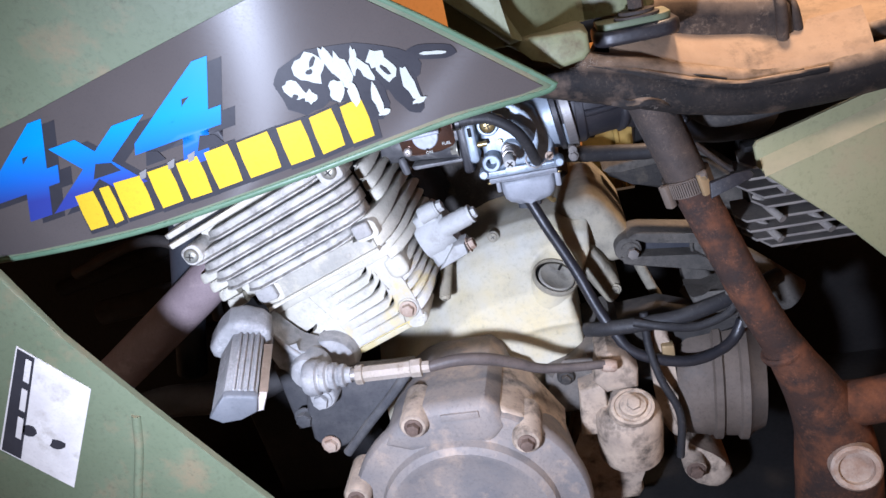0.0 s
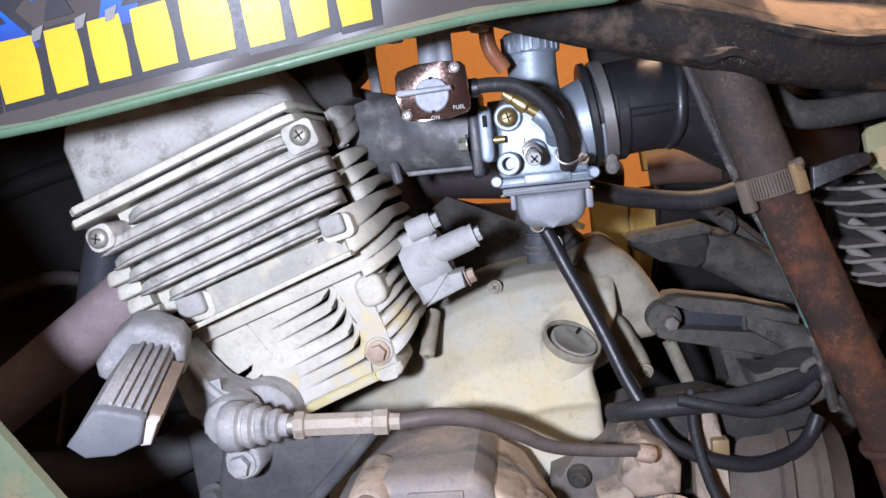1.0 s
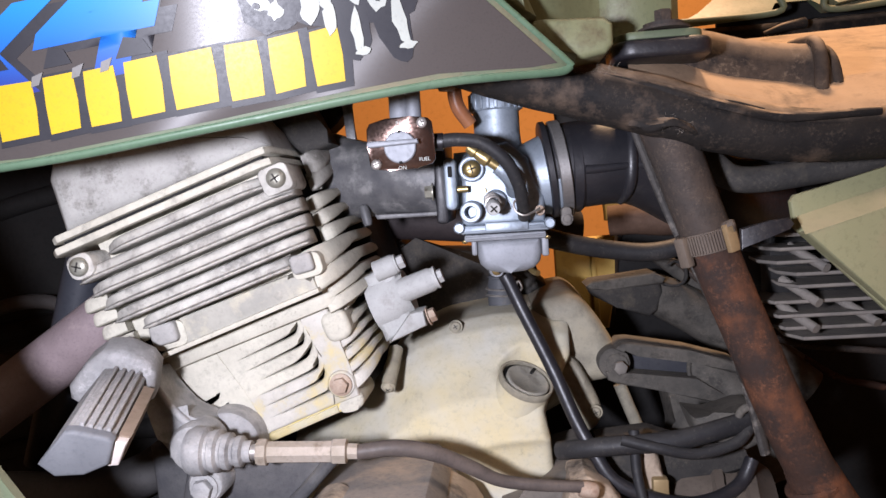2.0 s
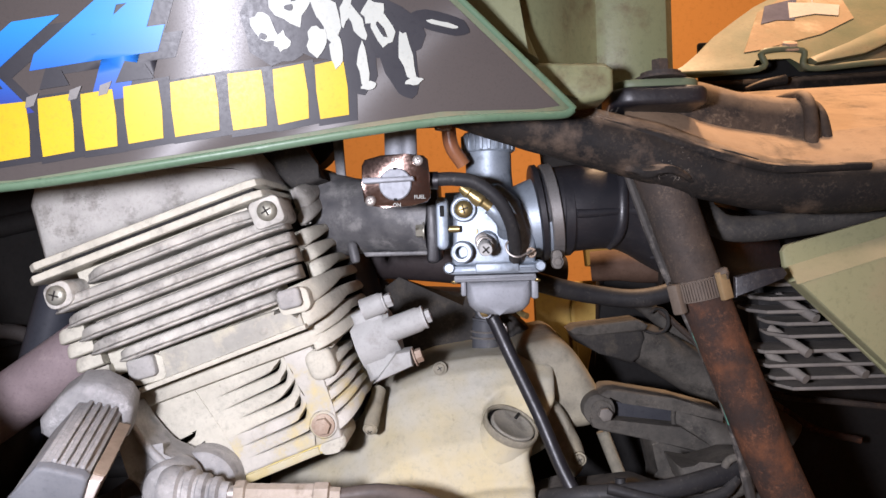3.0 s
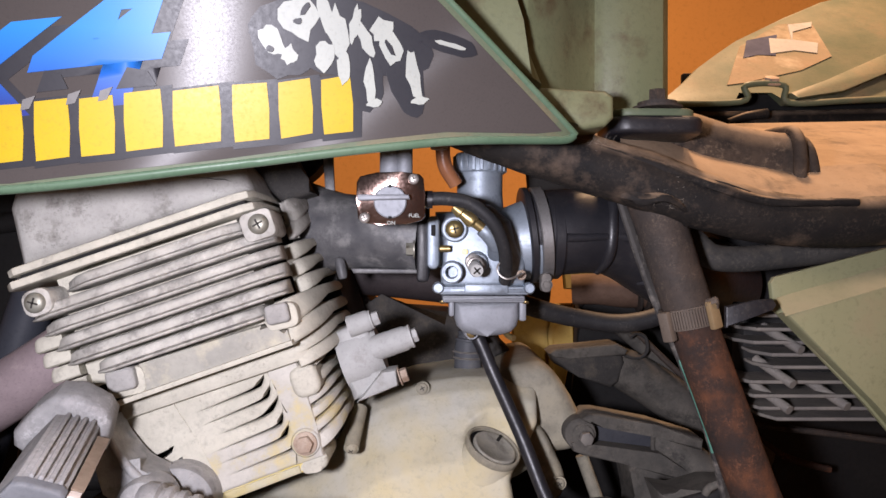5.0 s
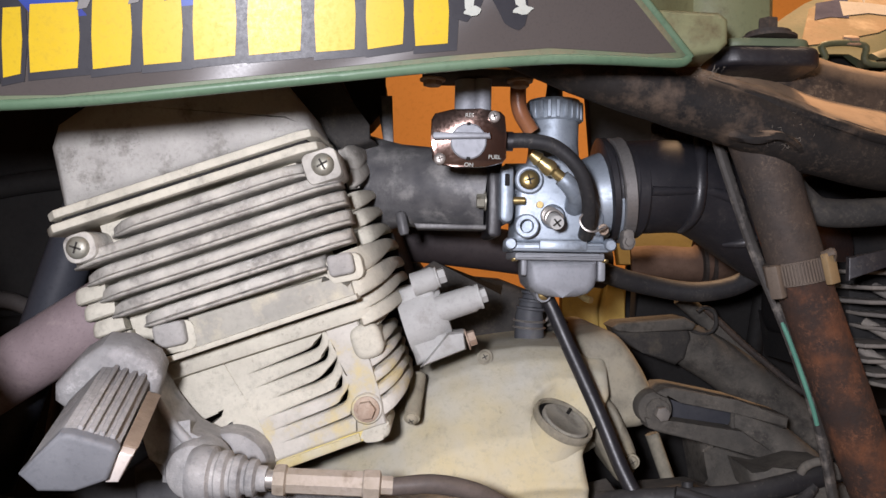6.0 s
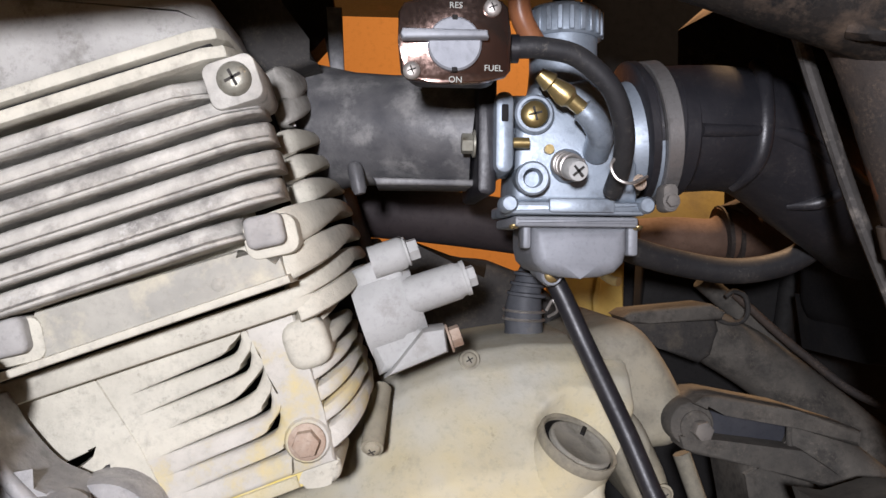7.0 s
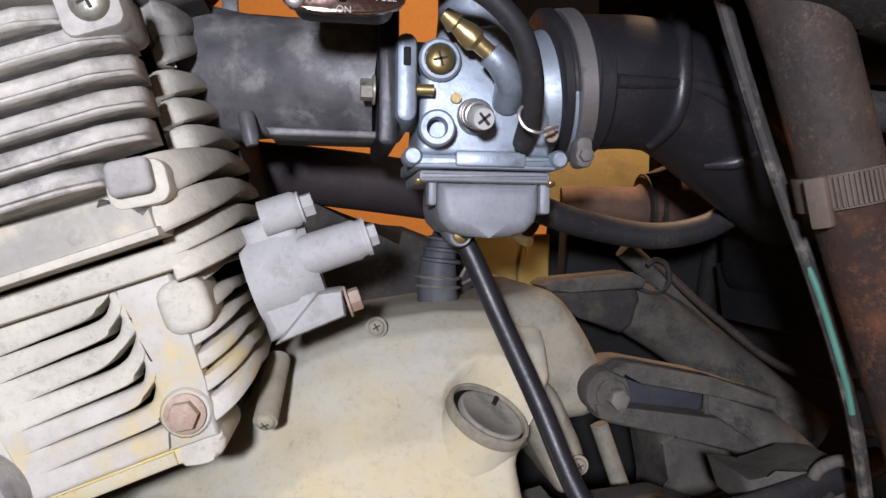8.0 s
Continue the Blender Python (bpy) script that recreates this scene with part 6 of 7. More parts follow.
part("fork_top", prism([(0.0620, 0.5600), (0.0680, 0.5640), (0.1240, 0.5695), (0.1340, 0.5640), (0.1310, 0.5585), (0.0800, 0.5560), (0.0680, 0.5560)], 0.766, 0.802, None, 0.0025, 3), ARM, arms)
part("lower_arm", tube([(0.1315, 0.684, 0.5030), (0.1400, 0.682, 0.4990), (0.1560, 0.680, 0.4880), (0.1800, 0.677, 0.4680), (0.215, 0.675, 0.437)], [0.0090, 0.0135, 0.0160, 0.0168, 0.0168], 20), ARM, arms)
part("arm_slot", tube([(0.1520, 0.6640, 0.4760), (0.1640, 0.6630, 0.4650), (0.1740, 0.663, 0.4540)], [0.0012, 0.0030, 0.0028], 10), BLACKSHADE, arms)
part("rear_casting", prism(smooth_loop([(0.120, 0.478), (0.132, 0.484), (0.152, 0.476), (0.180, 0.458), (0.215, 0.430), (0.215, 0.395), (0.132, 0.395), (0.126, 0.440)], 4), 0.708, 0.76, None, 0.010, 4), ARM, arms, "mottled grey casting behind the fork")
part("clevis", prism([(0.112, 0.4865), (0.128, 0.4840), (0.150, 0.4905), (0.166, 0.4895), (0.172, 0.470), (0.150, 0.460), (0.118, 0.470)], 0.606, 0.640, None, 0.004, 3), ARM, arms)
part("clevis_loop", tube([(0.1425, 0.602, 0.4830), (0.1450, 0.600, 0.4905), (0.1530, 0.598, 0.4945), (0.1620, 0.599, 0.4915), (0.1660, 0.602, 0.4840)], 0.0028, 10), ARM, arms)
part("arm_weld", tube([(0.1290, 0.674, 0.5090), (0.1280, 0.672, 0.5020), (0.1290, 0.673, 0.4955)], 0.0016, 8, wobble=0.5), ARM, arms)
part("stay", tube([(0.130, 0.80, 0.585), (0.165, 0.80, 0.555), (0.215, 0.80, 0.510), (0.26, 0.80, 0.475)], 0.0075, 14), ARM, arms)
part("hook", tube([(0.1235, 0.778, 0.5667), (0.1317, 0.778, 0.5590), (0.1407, 0.778, 0.5551), (0.1496, 0.778, 0.5563), (0.1544, 0.778, 0.5630), (0.1525, 0.778, 0.5738), (0.1443, 0.778, 0.5776), (0.1383, 0.778, 0.5737)], 0.0018, 10), BRACKET, arms, "curled wire hook")
hose("brake_cable", [(0.150, 0.802, 0.556), (0.172, 0.80, 0.5362), (0.2118, 0.80, 0.5031), (0.2568, 0.80, 0.4817), (0.2937, 0.80, 0.4579), (0.3357, 0.80, 0.4463)], 0.0034, "rusty brown cable running behind the mount bracket", RUST, 10, "cable")
hose("brake_cable", [(0.15, 0.79, 0.575), (0.19, 0.77, 0.535), (0.23, 0.75, 0.505), (0.30, 0.74, 0.495), (0.42, 0.74, 0.48)], 0.0030, "thin brown cable behind the mount bracket", TUBEDARK, 10, "cable")
pipe = thing("cross_pipe", (0.16, 0.85, 0.62), "rusty pipe joint with a clamp behind the air boot", "pipe")
JOINT = surf("pinkish_rusted_joint", (0.085, 0.050, 0.034), (0.13, 0.080, 0.056), 0.8, 0.0, 30, 300, 0.4, (0.10, 0.055, 0.035), (0.52, 0.70), 40)
part("pipe_run", tube([(0.096, 0.84, 0.615), (0.120, 0.835, 0.616), (0.150, 0.832, 0.614), (0.165, 0.83, 0.618)], [0.015, 0.0155, 0.0165, 0.019], 22), JOINT, pipe)
part("pipe_joint", tube([(0.158, 0.83, 0.618), (0.172, 0.83, 0.621), (0.192, 0.83, 0.623), (0.24, 0.83, 0.630)], [0.021, 0.0235, 0.0215, 0.024], 24), JOINT, pipe, "wide rusty pipe joint")
for x in (0.156, 0.164):
    part("pipe_clamp", lathe([(0.0205, 0), (0.0235, 0.001), (0.0235, 0.004), (0.0205, 0.005)], (x, 0.831, 0.617), (1, -0.05, 0.1), 24), TUBEDARK, pipe)
part("clamp_ear", prism([(0.156, 0.640), (0.170, 0.646), (0.178, 0.640), (0.168, 0.632)], 0.806, 0.83, None, 0.002), TUBEDARK, pipe)

# ---- exhaust ----
header = thing("exhaust_header", (-0.30, 0.62, 0.56), "purplish-brown heat-tinted exhaust header pipe", "exhaust pipe")
part("pipe_wall", tube([(-0.255, 0.640, 0.612), (-0.290, 0.628, 0.587), (-0.333, 0.620, 0.557), (-0.435, 0.620, 0.492), (-0.55, 0.62, 0.42)], 0.0215, 28), EXHAUST, header)
tail = thing("exhaust_crossover", (-0.06, 0.78, 0.63), "dark heat-stained exhaust pipe passing behind the cylinder", "exhaust pipe")
part("pipe_wall", tube([(-0.20, 0.775, 0.634), (-0.110, 0.775, 0.631), (-0.020, 0.775, 0.622), (0.06, 0.79, 0.610)], 0.0185, 24), surf("sooty_purple_pipe", (0.022, 0.017, 0.018), (0.038, 0.029, 0.029), 0.7, 0.0, 20, 300, 0.3), tail)

# ---- gear pedal, lever and cable ----
pedal = thing("foot_pedal", (-0.235, 0.57, 0.555), "grey weathered rubber foot peg with a ribbed top", "pedal")
zz = Vector((-0.16, 0.94, 0.29)).normalized()
p1 = Vector((-0.2405, 0.4560, 0.5270))
xx = Vector((1, 0, 0))
xx = (xx - zz * xx.dot(zz)).normalized()
yy = xx.cross(zz)
PED = Matrix((xx, yy, zz)).transposed().to_4x4()
PED.translation = p1
length = 0.068
peg = [(-0.002, 0.0145), (0.003, 0.0138), (0.0185, 0.0072), (0.0205, 0.0040), (0.0150, -0.0095), (0.0010, -0.0140), (-0.0140, -0.0125), (-0.0205, -0.0035)]
part("core", prism([(x * 0.96, y * 0.96) for x, y in peg], 0.002, length, PED, 0.001, 2, axis="z", both=True), PEDALRUB, pedal)
part("end_cap", prism(peg, -0.003, 0.003, PED, 0.0022, 3, axis="z"), PEDALDARK, pedal, "slate grey end face")
slope = math.atan2(-0.0066, 0.0155)
for k in range(4):
    PR = PED @ Matrix.Translation((0.0045 + 0.0042 * k, 0.0128 - 0.0018 * k, 0)) @ Matrix.Rotation(slope, 4, "Z")
    part("rib", box(-0.0013, 0.0013, -0.003, 0.0022, 0.003, length - 0.004, 0.0009, PR, seg=2), PEDALRUB, pedal)
part("flat_rib", box(-0.0060, -0.0010, -0.003, 0.0008, 0.003, length - 0.004, 0.0008, PED @ Matrix.Translation((0.002, 0.0136, 0)) @ Matrix.Rotation(0.35, 4, "Z")), PEDALRUB, pedal)
part("collar", prism([(-0.002, 0.0240), (0.010, 0.0225), (0.0225, 0.0130), (0.0255, 0.0050), (0.0200, -0.0130), (0.002, -0.018), (-0.018, -0.016), (-0.0280, -0.0050), (-0.0270, 0.0035), (-0.0140, 0.0165)], length - 0.004, length + 0.022, PED, 0.0055, 4, axis="z", both=True), PEDALRUB, pedal)
part("sole_plate", prism([(0.0205, 0.0030), (0.0265, 0.0005), (0.0185, -0.0135), (0.0120, -0.0130)], 0.006, 0.056, PED, 0.0012, axis="z"), surf("dark_muddy_sole", (0.14, 0.105, 0.075), (0.20, 0.15, 0.11), 0.9, 0.0, 60, 300, 0.6), pedal, "dark muddy sole plate")
part("bare_chip", prism([(0.0200, 0.0020), (0.0255, 0.0000), (0.0180, -0.0130), (0.0125, -0.0125)], 0.001, 0.006, PED, 0.0008, axis="z"), surf("bare_bright_metal", (0.62, 0.57, 0.53), (0.55, 0.48, 0.43), 0.45, 0.2), pedal, "bare bright metal edge")

lever = thing("clutch_lever", (-0.20, 0.56, 0.50), "oxidised alloy lever with a ribbed rubber boot and cable", "lever")
part("arm", prism(smooth_loop([(-0.2440, 0.5470), (-0.2375, 0.5355), (-0.2240, 0.5200), (-0.2080, 0.5110), (-0.2020, 0.4920), (-0.2200, 0.4800), (-0.2390, 0.4960), (-0.2490, 0.5260), (-0.2500, 0.5420)], 4), 0.5480, 0.578, None, 0.006, 4), LEVER, lever)
part("arm_ridge", tube([(-0.2420, 0.5490, 0.5420), (-0.2330, 0.5475, 0.5270), (-0.2230, 0.5475, 0.5150), (-0.2130, 0.5500, 0.5075)], [0.0018, 0.0028, 0.0030, 0.0020], 10), LEVER, lever)
part("hub", lathe([(0.0235, 0.030), (0.0235, 0.004), (0.0225, 0.0), (0.0195, -0.002), (0.0150, -0.003), (0.0120, -0.003), (0, -0.003)], (-0.2040, 0.5690, 0.4905), (0, 1, 0.05), 40), LEVER, lever)
part("knuckle", lathe([(0.0165, 0.02), (0.0165, 0.004), (0.0145, 0.0), (0.010, -0.002), (0, -0.002)], (-0.2150, 0.538, 0.4985), (0, 1, 0), 32), LEVER, lever)
part("pivot_ear", lathe([(0.0125, 0.03), (0.0120, 0.002), (0.0105, 0), (0, 0)], (-0.2075, 0.536, 0.4755), (0, 1, 0), 28), LEVER, lever)
hex_bolt(lever, (-0.2085, 0.536, 0.4740), 0.0068, 0.007, LEVER, name="pivot_bolt")
bm = bmesh.new()
prof = [(0.0135, 0), (0.0155, 0.004)]
for k in range(4):
    t = 0.008 + 0.0075 * k
    r = 0.0150 - 0.0018 * k
    prof += [(r, t), (r, t + 0.0035), (r - 0.0028, t + 0.0048), (r - 0.0028, t + 0.0065)]
prof += [(0.0065, 0.040), (0, 0.040)]
part("rubber_boot", lathe(prof, (-0.212, 0.528, 0.501), (1, -0.02, -0.04), 28, bm), LEVER, lever, "ribbed grey rubber boot")
part("rod_neck", lathe([(0.0048, 0), (0.0048, 0.012), (0, 0.012)], (-0.174, 0.5265, 0.4995), (1, 0, -0.02), 16), STEEL, lever)
part("adjuster", lathe([(0.0078, 0), (0.0085, 0.002), (0.0085, 0.006), (0.0068, 0.007), (0.0068, 0.046), (0.0078, 0.047), (0.0078, 0.055), (0.0050, 0.056), (0.0050, 0.062), (0, 0.062)], (-0.1685, 0.5265, 0.4990), (1, 0.05, -0.045), 8), surf("tan_zinc_adjuster", (0.36, 0.31, 0.26), (0.28, 0.24, 0.19), 0.65, 0.1, 60, 400, 0.3, (0.18, 0.14, 0.10), (0.54, 0.7), 70), lever, "tan plated hexagonal adjuster")
part("cable_sleeve", tube([(-0.108, 0.530, 0.4955), (-0.085, 0.534, 0.4960), (-0.062, 0.540, 0.4900), (-0.040, 0.550, 0.4765), (-0.022, 0.556, 0.4650), (0.000, 0.560, 0.4595), (0.032, 0.566, 0.4545)], [0.0046, 0.0052, 0.0052, 0.0048, 0.0042, 0.0040, 0.0038], 16), surf("brown_grey_cable", (0.060, 0.050, 0.046), (0.10, 0.082, 0.072), 0.5, 0.0, 40, 350, 0.25), lever)
part("cable_end", lathe([(0.0050, 0), (0.0056, 0.004), (0.0056, 0.010), (0.0042, 0.012), (0, 0.012)], (0.030, 0.5665, 0.4535), (0.95, 0.1, -0.25), 16), RUSTBOLT, lever)

SLATE = surf("slate_grey_bracket", (0.048, 0.048, 0.052), (0.085, 0.083, 0.082), 0.7, 0.05, 35, 350, 0.5, (0.05, 0.05, 0.052), (0.52, 0.7), 40, (0.22, 0.20, 0.18), 0.5)
stay = thing("lever_bracket", (-0.19, 0.57, 0.42), "grey alloy cable bracket bolted below the lever", "bracket")
part("plate", prism([(-0.228, 0.482), (-0.200, 0.486), (-0.150, 0.484), (-0.128, 0.484), (-0.170, 0.440), (-0.200, 0.412), (-0.226, 0.404), (-0.238, 0.420), (-0.236, 0.450)], 0.556, 0.572, None, 0.004, 3), SLATE, stay)
part("edge_rib", tube([(-0.128, 0.556, 0.484), (-0.150, 0.552, 0.462), (-0.180, 0.549, 0.434), (-0.206, 0.548, 0.408)], 0.0045, 12), SLATE, stay)
hex_bolt(stay, (-0.221, 0.553, 0.416), 0.0065, 0.006, RUSTBOLT)
hex_bolt(stay, (-0.240, 0.560, 0.443), 0.0075, 0.008, SLATE)
part("rear_lug", prism([(-0.262, 0.490), (-0.225, 0.495), (-0.215, 0.43), (-0.258, 0.42)], 0.572, 0.60, None, 0.006, 3), SLATE, stay)

# ---- drum at the rear of the engine ----
drum = thing("final_drive", (0.145, 0.66, 0.33), "dirty grey ribbed drum casting behind the frame tube", "drive housing")
part("drum_body", lathe([(0.052, 0.0), (0.058, 0.010), (0.060, 0.030), (0.0635, 0.032), (0.0635, 0.038), (0.060, 0.040), (0.060, 0.052), (0.0635, 0.054), (0.0635, 0.060), (0.058, 0.064), (0.052, 0.075), (0, 0.075)], (0.098, 0.650, 0.385), (1, -0.12, -0.06), 40), surf("grimy_grey_drum", (0.088, 0.070, 0.055), (0.135, 0.108, 0.086), 0.7, 0.1, 25, 320, 0.3, (0.09, 0.08, 0.07), (0.55, 0.7), 30), drum)
part("drum_neck", tube([(0.05, 0.655, 0.40), (0.11, 0.65, 0.39)], 0.036, 28), BRACKET, drum)
part("drum_bracket", prism([(0.050, 0.462), (0.090, 0.466), (0.120, 0.455), (0.150, 0.468), (0.160, 0.44), (0.10, 0.43), (0.06, 0.43)], 0.622, 0.66, None, 0.004), BRACKET, drum)
part("brass_tab", box(0.083, 0.094, 0.598, 0.608, 0.428, 0.445, 0.0015), surf("dull_brass_tab", (0.36, 0.26, 0.13), (0.28, 0.2, 0.1), 0.5, 0.3), drum)
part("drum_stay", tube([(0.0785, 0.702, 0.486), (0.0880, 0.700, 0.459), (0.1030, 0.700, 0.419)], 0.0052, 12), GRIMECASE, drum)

skid = thing("skid_plate", (0.0, 0.62, 0.0), "grimy black skid plate under the engine", "skid plate")
part("plate", box(-0.55, 0.60, 0.47, 0.90, 0.235, 0.245, 0.003), BLACKSHADE, skid)
for x in (-0.45, 0.5):
    part("prop", box(x - 0.02, x + 0.02, 0.60, 0.80, 0.0, 0.235, 0.003), BLACKSHADE, skid)
loom = hose("tube_wire", [(0.072, 0.568, 0.700), (0.0815, 0.566, 0.668), (0.0965, 0.565, 0.625), (0.1185, 0.567, 0.575), (0.1370, 0.569, 0.525), (0.151, 0.574, 0.47)], 0.0030, "frayed grey wire loom taped along the rusted tube", surf("dusty_loom_tape", (0.060, 0.055, 0.050), (0.032, 0.029, 0.027), 0.75, 0.0, 60, 420, 0.6, (0.17, 0.15, 0.13), (0.52, 0.70), 90), 10, "wire", flat=1.5)
part("green_strand", tube([(0.1130, 0.5640, 0.583), (0.1170, 0.5632, 0.573), (0.1235, 0.5635, 0.556), (0.1310, 0.5645, 0.536), (0.1350, 0.566, 0.524)], 0.0013, 8), surf("green_wire", (0.10, 0.26, 0.19), (0.07, 0.20, 0.15), 0.6), loom, "bare green wire")

# ---- dark inner panels and front tubes ----
inner = thing("inner_fender", (-0.40, 0.85, 0.30), "grimy black inner fender, darkened to the shade behind the engine's front", "inner fender")
# sheet blacker than plain plastic: the shade back here is in its colour
part("skin", prism([(-0.75, 0.12), (-0.225, 0.12), (-0.215, 0.60), (-0.195, 0.80), (-0.75, 0.86)], 0.80, 0.83, None, 0.004), BLACKSHADE, inner)
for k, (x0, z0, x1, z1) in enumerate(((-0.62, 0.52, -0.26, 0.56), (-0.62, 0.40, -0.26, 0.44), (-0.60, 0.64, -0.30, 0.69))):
    part("pressed_rib", tube([(x0, 0.800, z0), (0.5 * (x0 + x1), 0.797, 0.5 * (z0 + z1) + 0.012), (x1, 0.800, z1)], 0.010, 12), BLACKSHADE, inner)
part("brake_pipe", tube([(-0.56, 0.76, 0.55), (-0.47, 0.755, 0.575), (-0.42, 0.755, 0.565), (-0.40, 0.76, 0.52), (-0.41, 0.77, 0.46)], 0.007, 12), surf("dusty_brake_pipe", (0.05, 0.045, 0.042), (0.08, 0.07, 0.065), 0.6), inner, "dusty bent pipe")
tray = thing("belly_tray", (0.05, 0.85, 0.25), "grimy black inner tray, darkened to the shade behind the crankcase", "inner tray")
# dark sheet holding the shade behind the crankcase, cut out round the footwell
part("skin", prism([(-0.225, 0.12), (0.75, 0.12), (0.75, 0.76), (0.33, 0.76), (0.26, 0.70), (0.182, 0.690), (0.182, 0.630), (0.165, 0.616), (0.118, 0.612), (0.107, 0.598), (0.103, 0.500), (0.046, 0.500), (0.020, 0.580), (-0.225, 0.595)], 0.86, 0.88, None, 0.004), BLACKSHADE, tray)
part("upper_skin", prism([(0.046, 0.690), (0.036, 0.80), (0.120, 0.80), (0.140, 0.742), (0.19, 0.738), (0.20, 0.69), (0.12, 0.688)], 0.775, 0.79, None, 0.003), BLACKSHADE, tray)
part("tray_lip", tube([(0.107, 0.858, 0.598), (0.118, 0.858, 0.612), (0.165, 0.858, 0.616), (0.182, 0.858, 0.630), (0.182, 0.858, 0.690)], 0.004, 10), BLACKSHADE, tray)
part("tray_rib", tube([(0.20, 0.858, 0.30), (0.21, 0.856, 0.45), (0.23, 0.858, 0.60)], 0.008, 12), BLACKSHADE, tray)
tubes = thing("front_frame", (-0.33, 0.66, 0.35), "dark scuffed front frame tubes beside the exhaust", "vehicle frame")
part("front_down_tube", tube([(-0.300, 0.665, 0.78), (-0.318, 0.665, 0.70), (-0.352, 0.665, 0.60), (-0.40, 0.665, 0.45)], 0.016, 22), surf("blue_black_tube", (0.030, 0.033, 0.042), (0.045, 0.048, 0.058), 0.5, 0.0, 20, 300, 0.15), tubes)
part("cover_rail", tube([(-0.272, 0.64, 0.74), (-0.262, 0.64, 0.69), (-0.252, 0.64, 0.64)], 0.005, 12), FRAMEBLACK, tubes)
part("lower_tube", tube([(-0.50, 0.62, 0.425), (-0.414, 0.62, 0.442), (-0.345, 0.62, 0.440), (-0.290, 0.62, 0.454), (-0.25, 0.625, 0.480)], 0.0165, 22), surf("dark_grey_tube", (0.045, 0.044, 0.046), (0.070, 0.067, 0.066), 0.6, 0.1, 20, 350, 0.3), tubes)
part("cross_member", tube([(-0.50, 0.70, 0.52), (-0.38, 0.70, 0.53), (-0.24, 0.72, 0.53)], 0.014, 18), surf("sooty_cross_tube", (0.03, 0.03, 0.032), (0.05, 0.048, 0.048), 0.6), tubes)
part("floor_web", prism([(-0.34, 0.44), (-0.25, 0.47), (-0.22, 0.40), (-0.20, 0.30), (-0.33, 0.30)], 0.63, 0.66, None, 0.01, 3), BLACKPLASTIC, tubes)

duct = thing("cooling_shroud", (-0.16, 0.66, 0.70), "dark grey shroud and lug behind the rocker cover", "shroud")
part("shroud_arm", prism([(-0.190, 0.760), (-0.155, 0.740), (-0.135, 0.700), (-0.128, 0.692), (-0.150, 0.685), (-0.172, 0.705), (-0.215, 0.755)], 0.620, 0.66, None, 0.004, 3), BRACKET, duct)
part("shroud_disc", lathe([(0.034, 0), (0.034, 0.02), (0.028, 0.024), (0, 0.024)], (-0.160, 0.70, 0.735), (0, -1, 0.1), 32), BLACKPLASTIC, duct)
part("edge_wire", tube([(-0.200, 0.60, 0.742), (-0.185, 0.60, 0.722), (-0.168, 0.60, 0.703)], 0.0010, 8), STEEL, duct)
strip = thing("hanging_strip", (-0.13, 0.68, 0.70), "thin dark metal strip hanging beside the intake", "bracket")
part("strip_upper", prism([(-0.1335, 0.770), (-0.1275, 0.770), (-0.1255, 0.722), (-0.1315, 0.722)], 0.680, 0.6815), BRACKET, strip)
part("strip_lower", prism([(-0.1315, 0.724), (-0.1245, 0.724), (-0.1210, 0.697), (-0.1265, 0.697)], 0.6785, 0.680), BRACKET, strip)

# far-side body seen through the gap under the carburettor
farside = thing("far_footwell", (0.10, 0.955, 0.0), "ochre-lit olive plastic footwell on the far side", "footwell")
# olive plastic turned mustard, with the warm light painted into its colour
LITOLIVE = surf("mustard_plastic", (0.50, 0.34, 0.085), (0.42, 0.28, 0.07), 0.6, 0.0, 12, 200, 0.2, (0.30, 0.20, 0.08), (0.55, 0.75), 14)
part("footwell_skin", prism([(0.050, 0.47), (0.048, 0.592), (0.120, 0.594), (0.118, 0.545), (0.104, 0.47)], 0.95, 0.965, None, 0.004), LITOLIVE, farside)
part("footwell_fold", prism([(0.092, 0.47), (0.088, 0.560), (0.094, 0.592), (0.098, 0.592), (0.094, 0.560), (0.098, 0.47)], 0.944, 0.952, None, 0.002), LITOLIVE, farside)
# made-up slope that turns the upper skin towards the ceiling lamp
SLOPED = Matrix(((1, 0, 0, 0), (0, 1, 0.9, -0.551), (0, 0, 1, 0), (0, 0, 0, 1)))
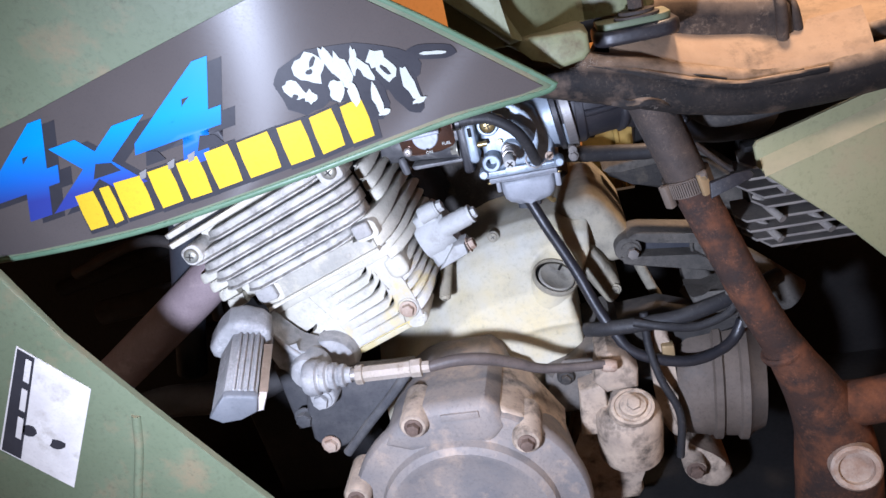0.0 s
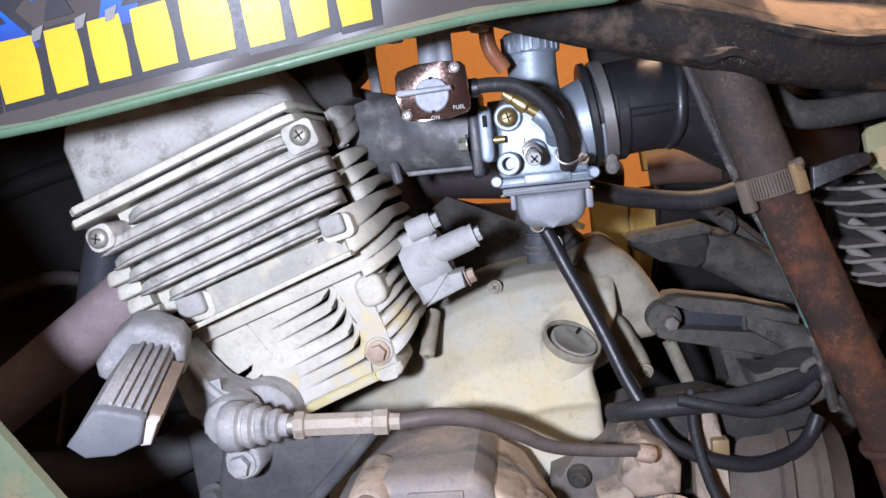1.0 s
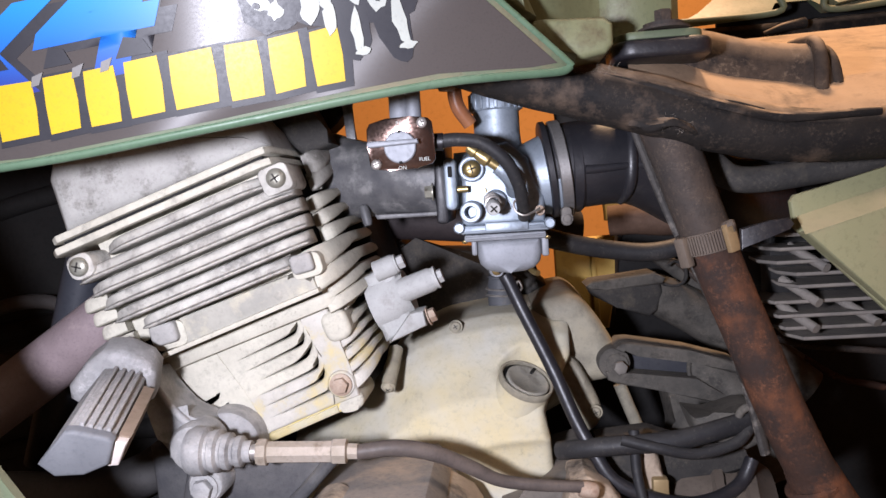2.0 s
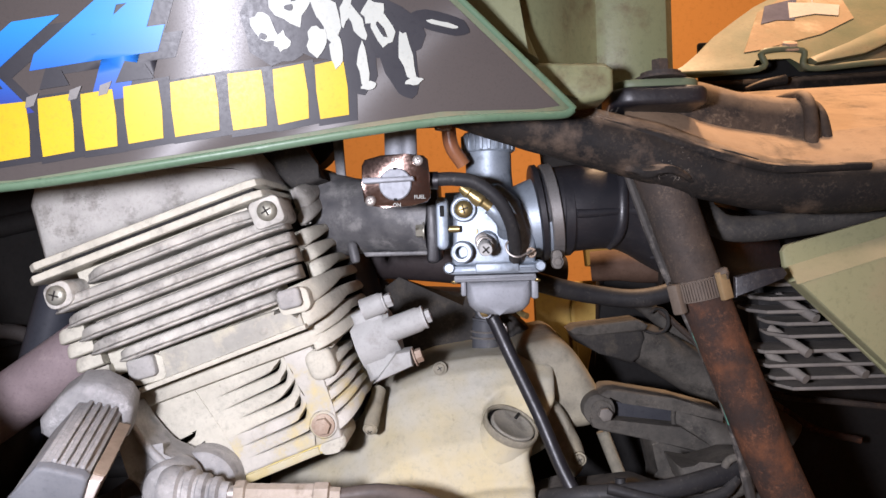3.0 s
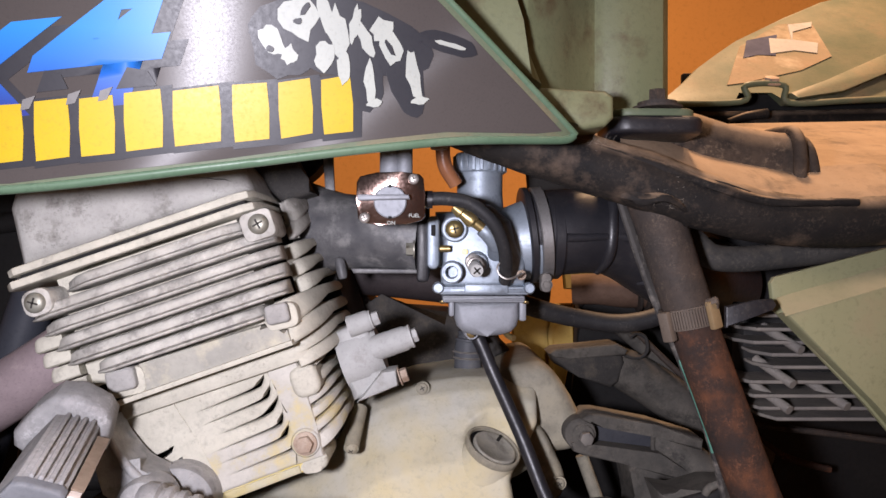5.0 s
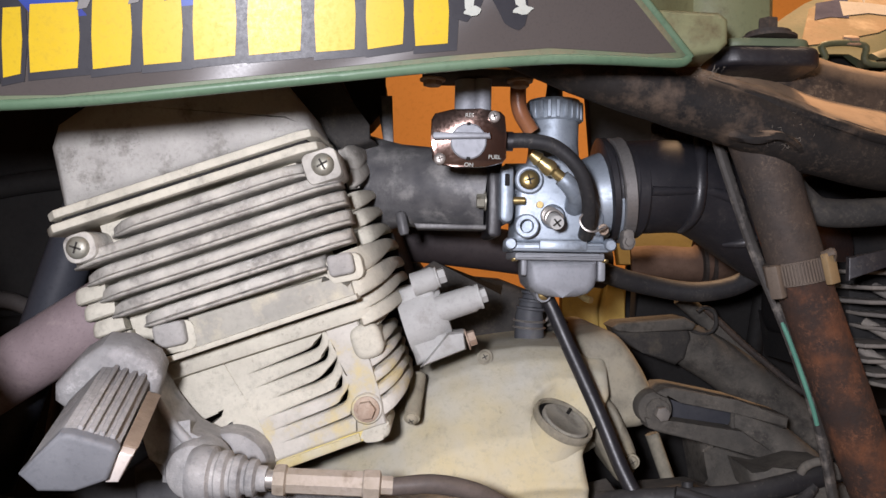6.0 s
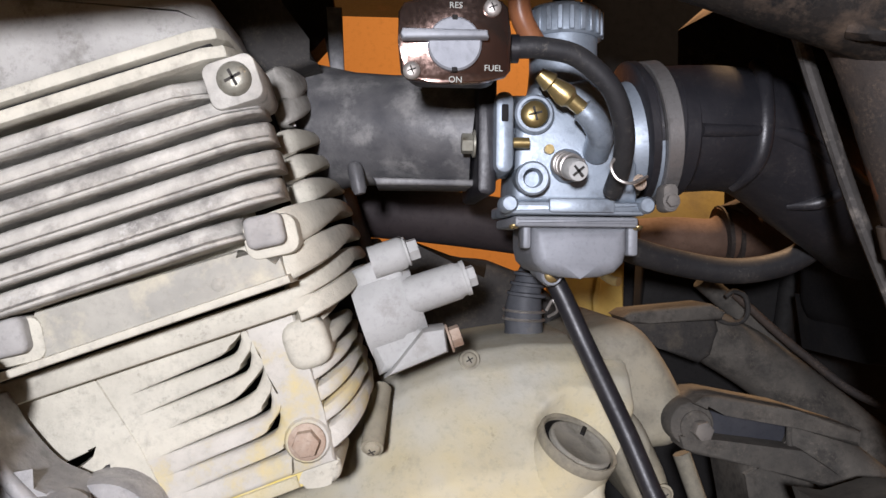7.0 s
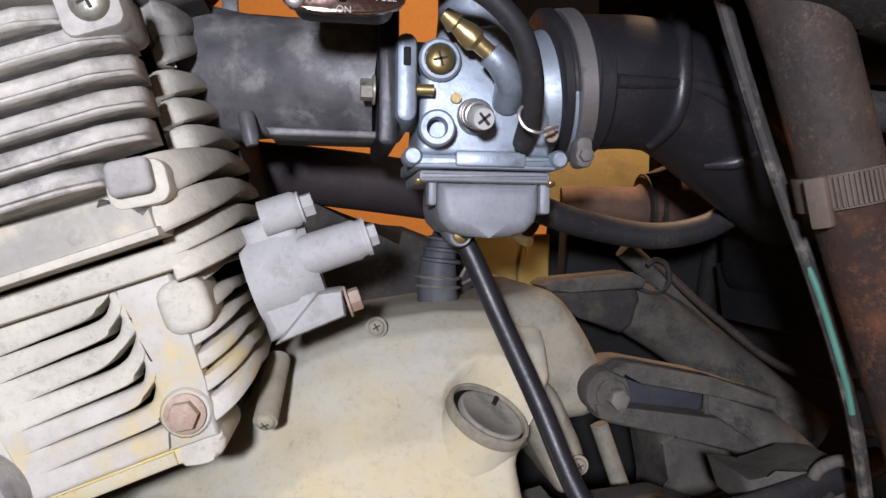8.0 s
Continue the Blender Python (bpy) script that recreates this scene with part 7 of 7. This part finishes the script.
part("upper_skin", prism([(0.105, 0.612), (0.110, 0.700), (0.25, 0.700), (0.25, 0.628), (0.18, 0.612)], 0.925, 0.94, SLOPED, 0.004), surf("dusty_olive_floor", (0.21, 0.165, 0.048), (0.16, 0.13, 0.042), 0.7, 0.0, 14, 200, 0.3, (0.11, 0.085, 0.04), (0.52, 0.72), 18), farside, "sloping olive footwell floor")
part("footwell_leg", prism([(0.06, 0.0), (0.06, 0.48), (0.11, 0.48), (0.125, 0.62), (0.20, 0.64), (0.20, 0.0)], 0.966, 0.975, None, 0.002), BLACKPLASTIC, farside)

# ---- leg guard with its warning label ----
guard = thing("leg_guard", (-0.33, 0.42, 0.50), "olive green plastic leg guard with a worn white label", "leg guard")
GU = Matrix(((1, 0, 0, 0), (0.0, 1, 0, 0.41), (0, 0, 1, 0), (0, 0, 0, 1)))
part("guard_skin", prism([(-0.337, 0.676), (-0.313, 0.625), (-0.274, 0.565), (-0.235, 0.508), (-0.205, 0.465), (-0.140, 0.36), (-0.55, 0.36), (-0.55, 0.668)], 0.0, 0.005, GU, 0.002), GREEN, guard)
part("guard_crease", tube([GU @ Vector((-0.284, 0.0005, 0.558)), GU @ Vector((-0.293, 0.0005, 0.530)), GU @ Vector((-0.310, 0.0005, 0.490)), GU @ Vector((-0.340, 0.0005, 0.41))], 0.0035, 12), GREEN, guard)
lab = part("warning_label", prism([(-0.347, 0.623), (-0.308, 0.583), (-0.356, 0.505), (-0.399, 0.545)], -0.0004, 0.001, GU), PLATEWHITE, guard, "worn white warning label")
part("label_band", prism([(-0.347, 0.6210), (-0.338, 0.6120), (-0.386, 0.5350), (-0.397, 0.5450)], -0.0008, 0.0002, GU), INK, lab)
for k in range(3):
    part("print_bar", prism([(-0.3440 - 0.0135 * k, 0.6130 - 0.0215 * k), (-0.3410 - 0.0135 * k, 0.6100 - 0.0215 * k), (-0.351 - 0.0135 * k, 0.5940 - 0.0215 * k), (-0.354 - 0.0135 * k, 0.5970 - 0.0215 * k)], -0.0011, -0.0006, GU), PLATEWHITE, lab)
for u, z in ((-0.352, 0.543), (-0.369, 0.557)):
    part("print_mark", prism(blob(u, z, 0.0055, 0.0045, int(-u * 1000), 10), -0.0008, 0.0002, GU), INK, lab)
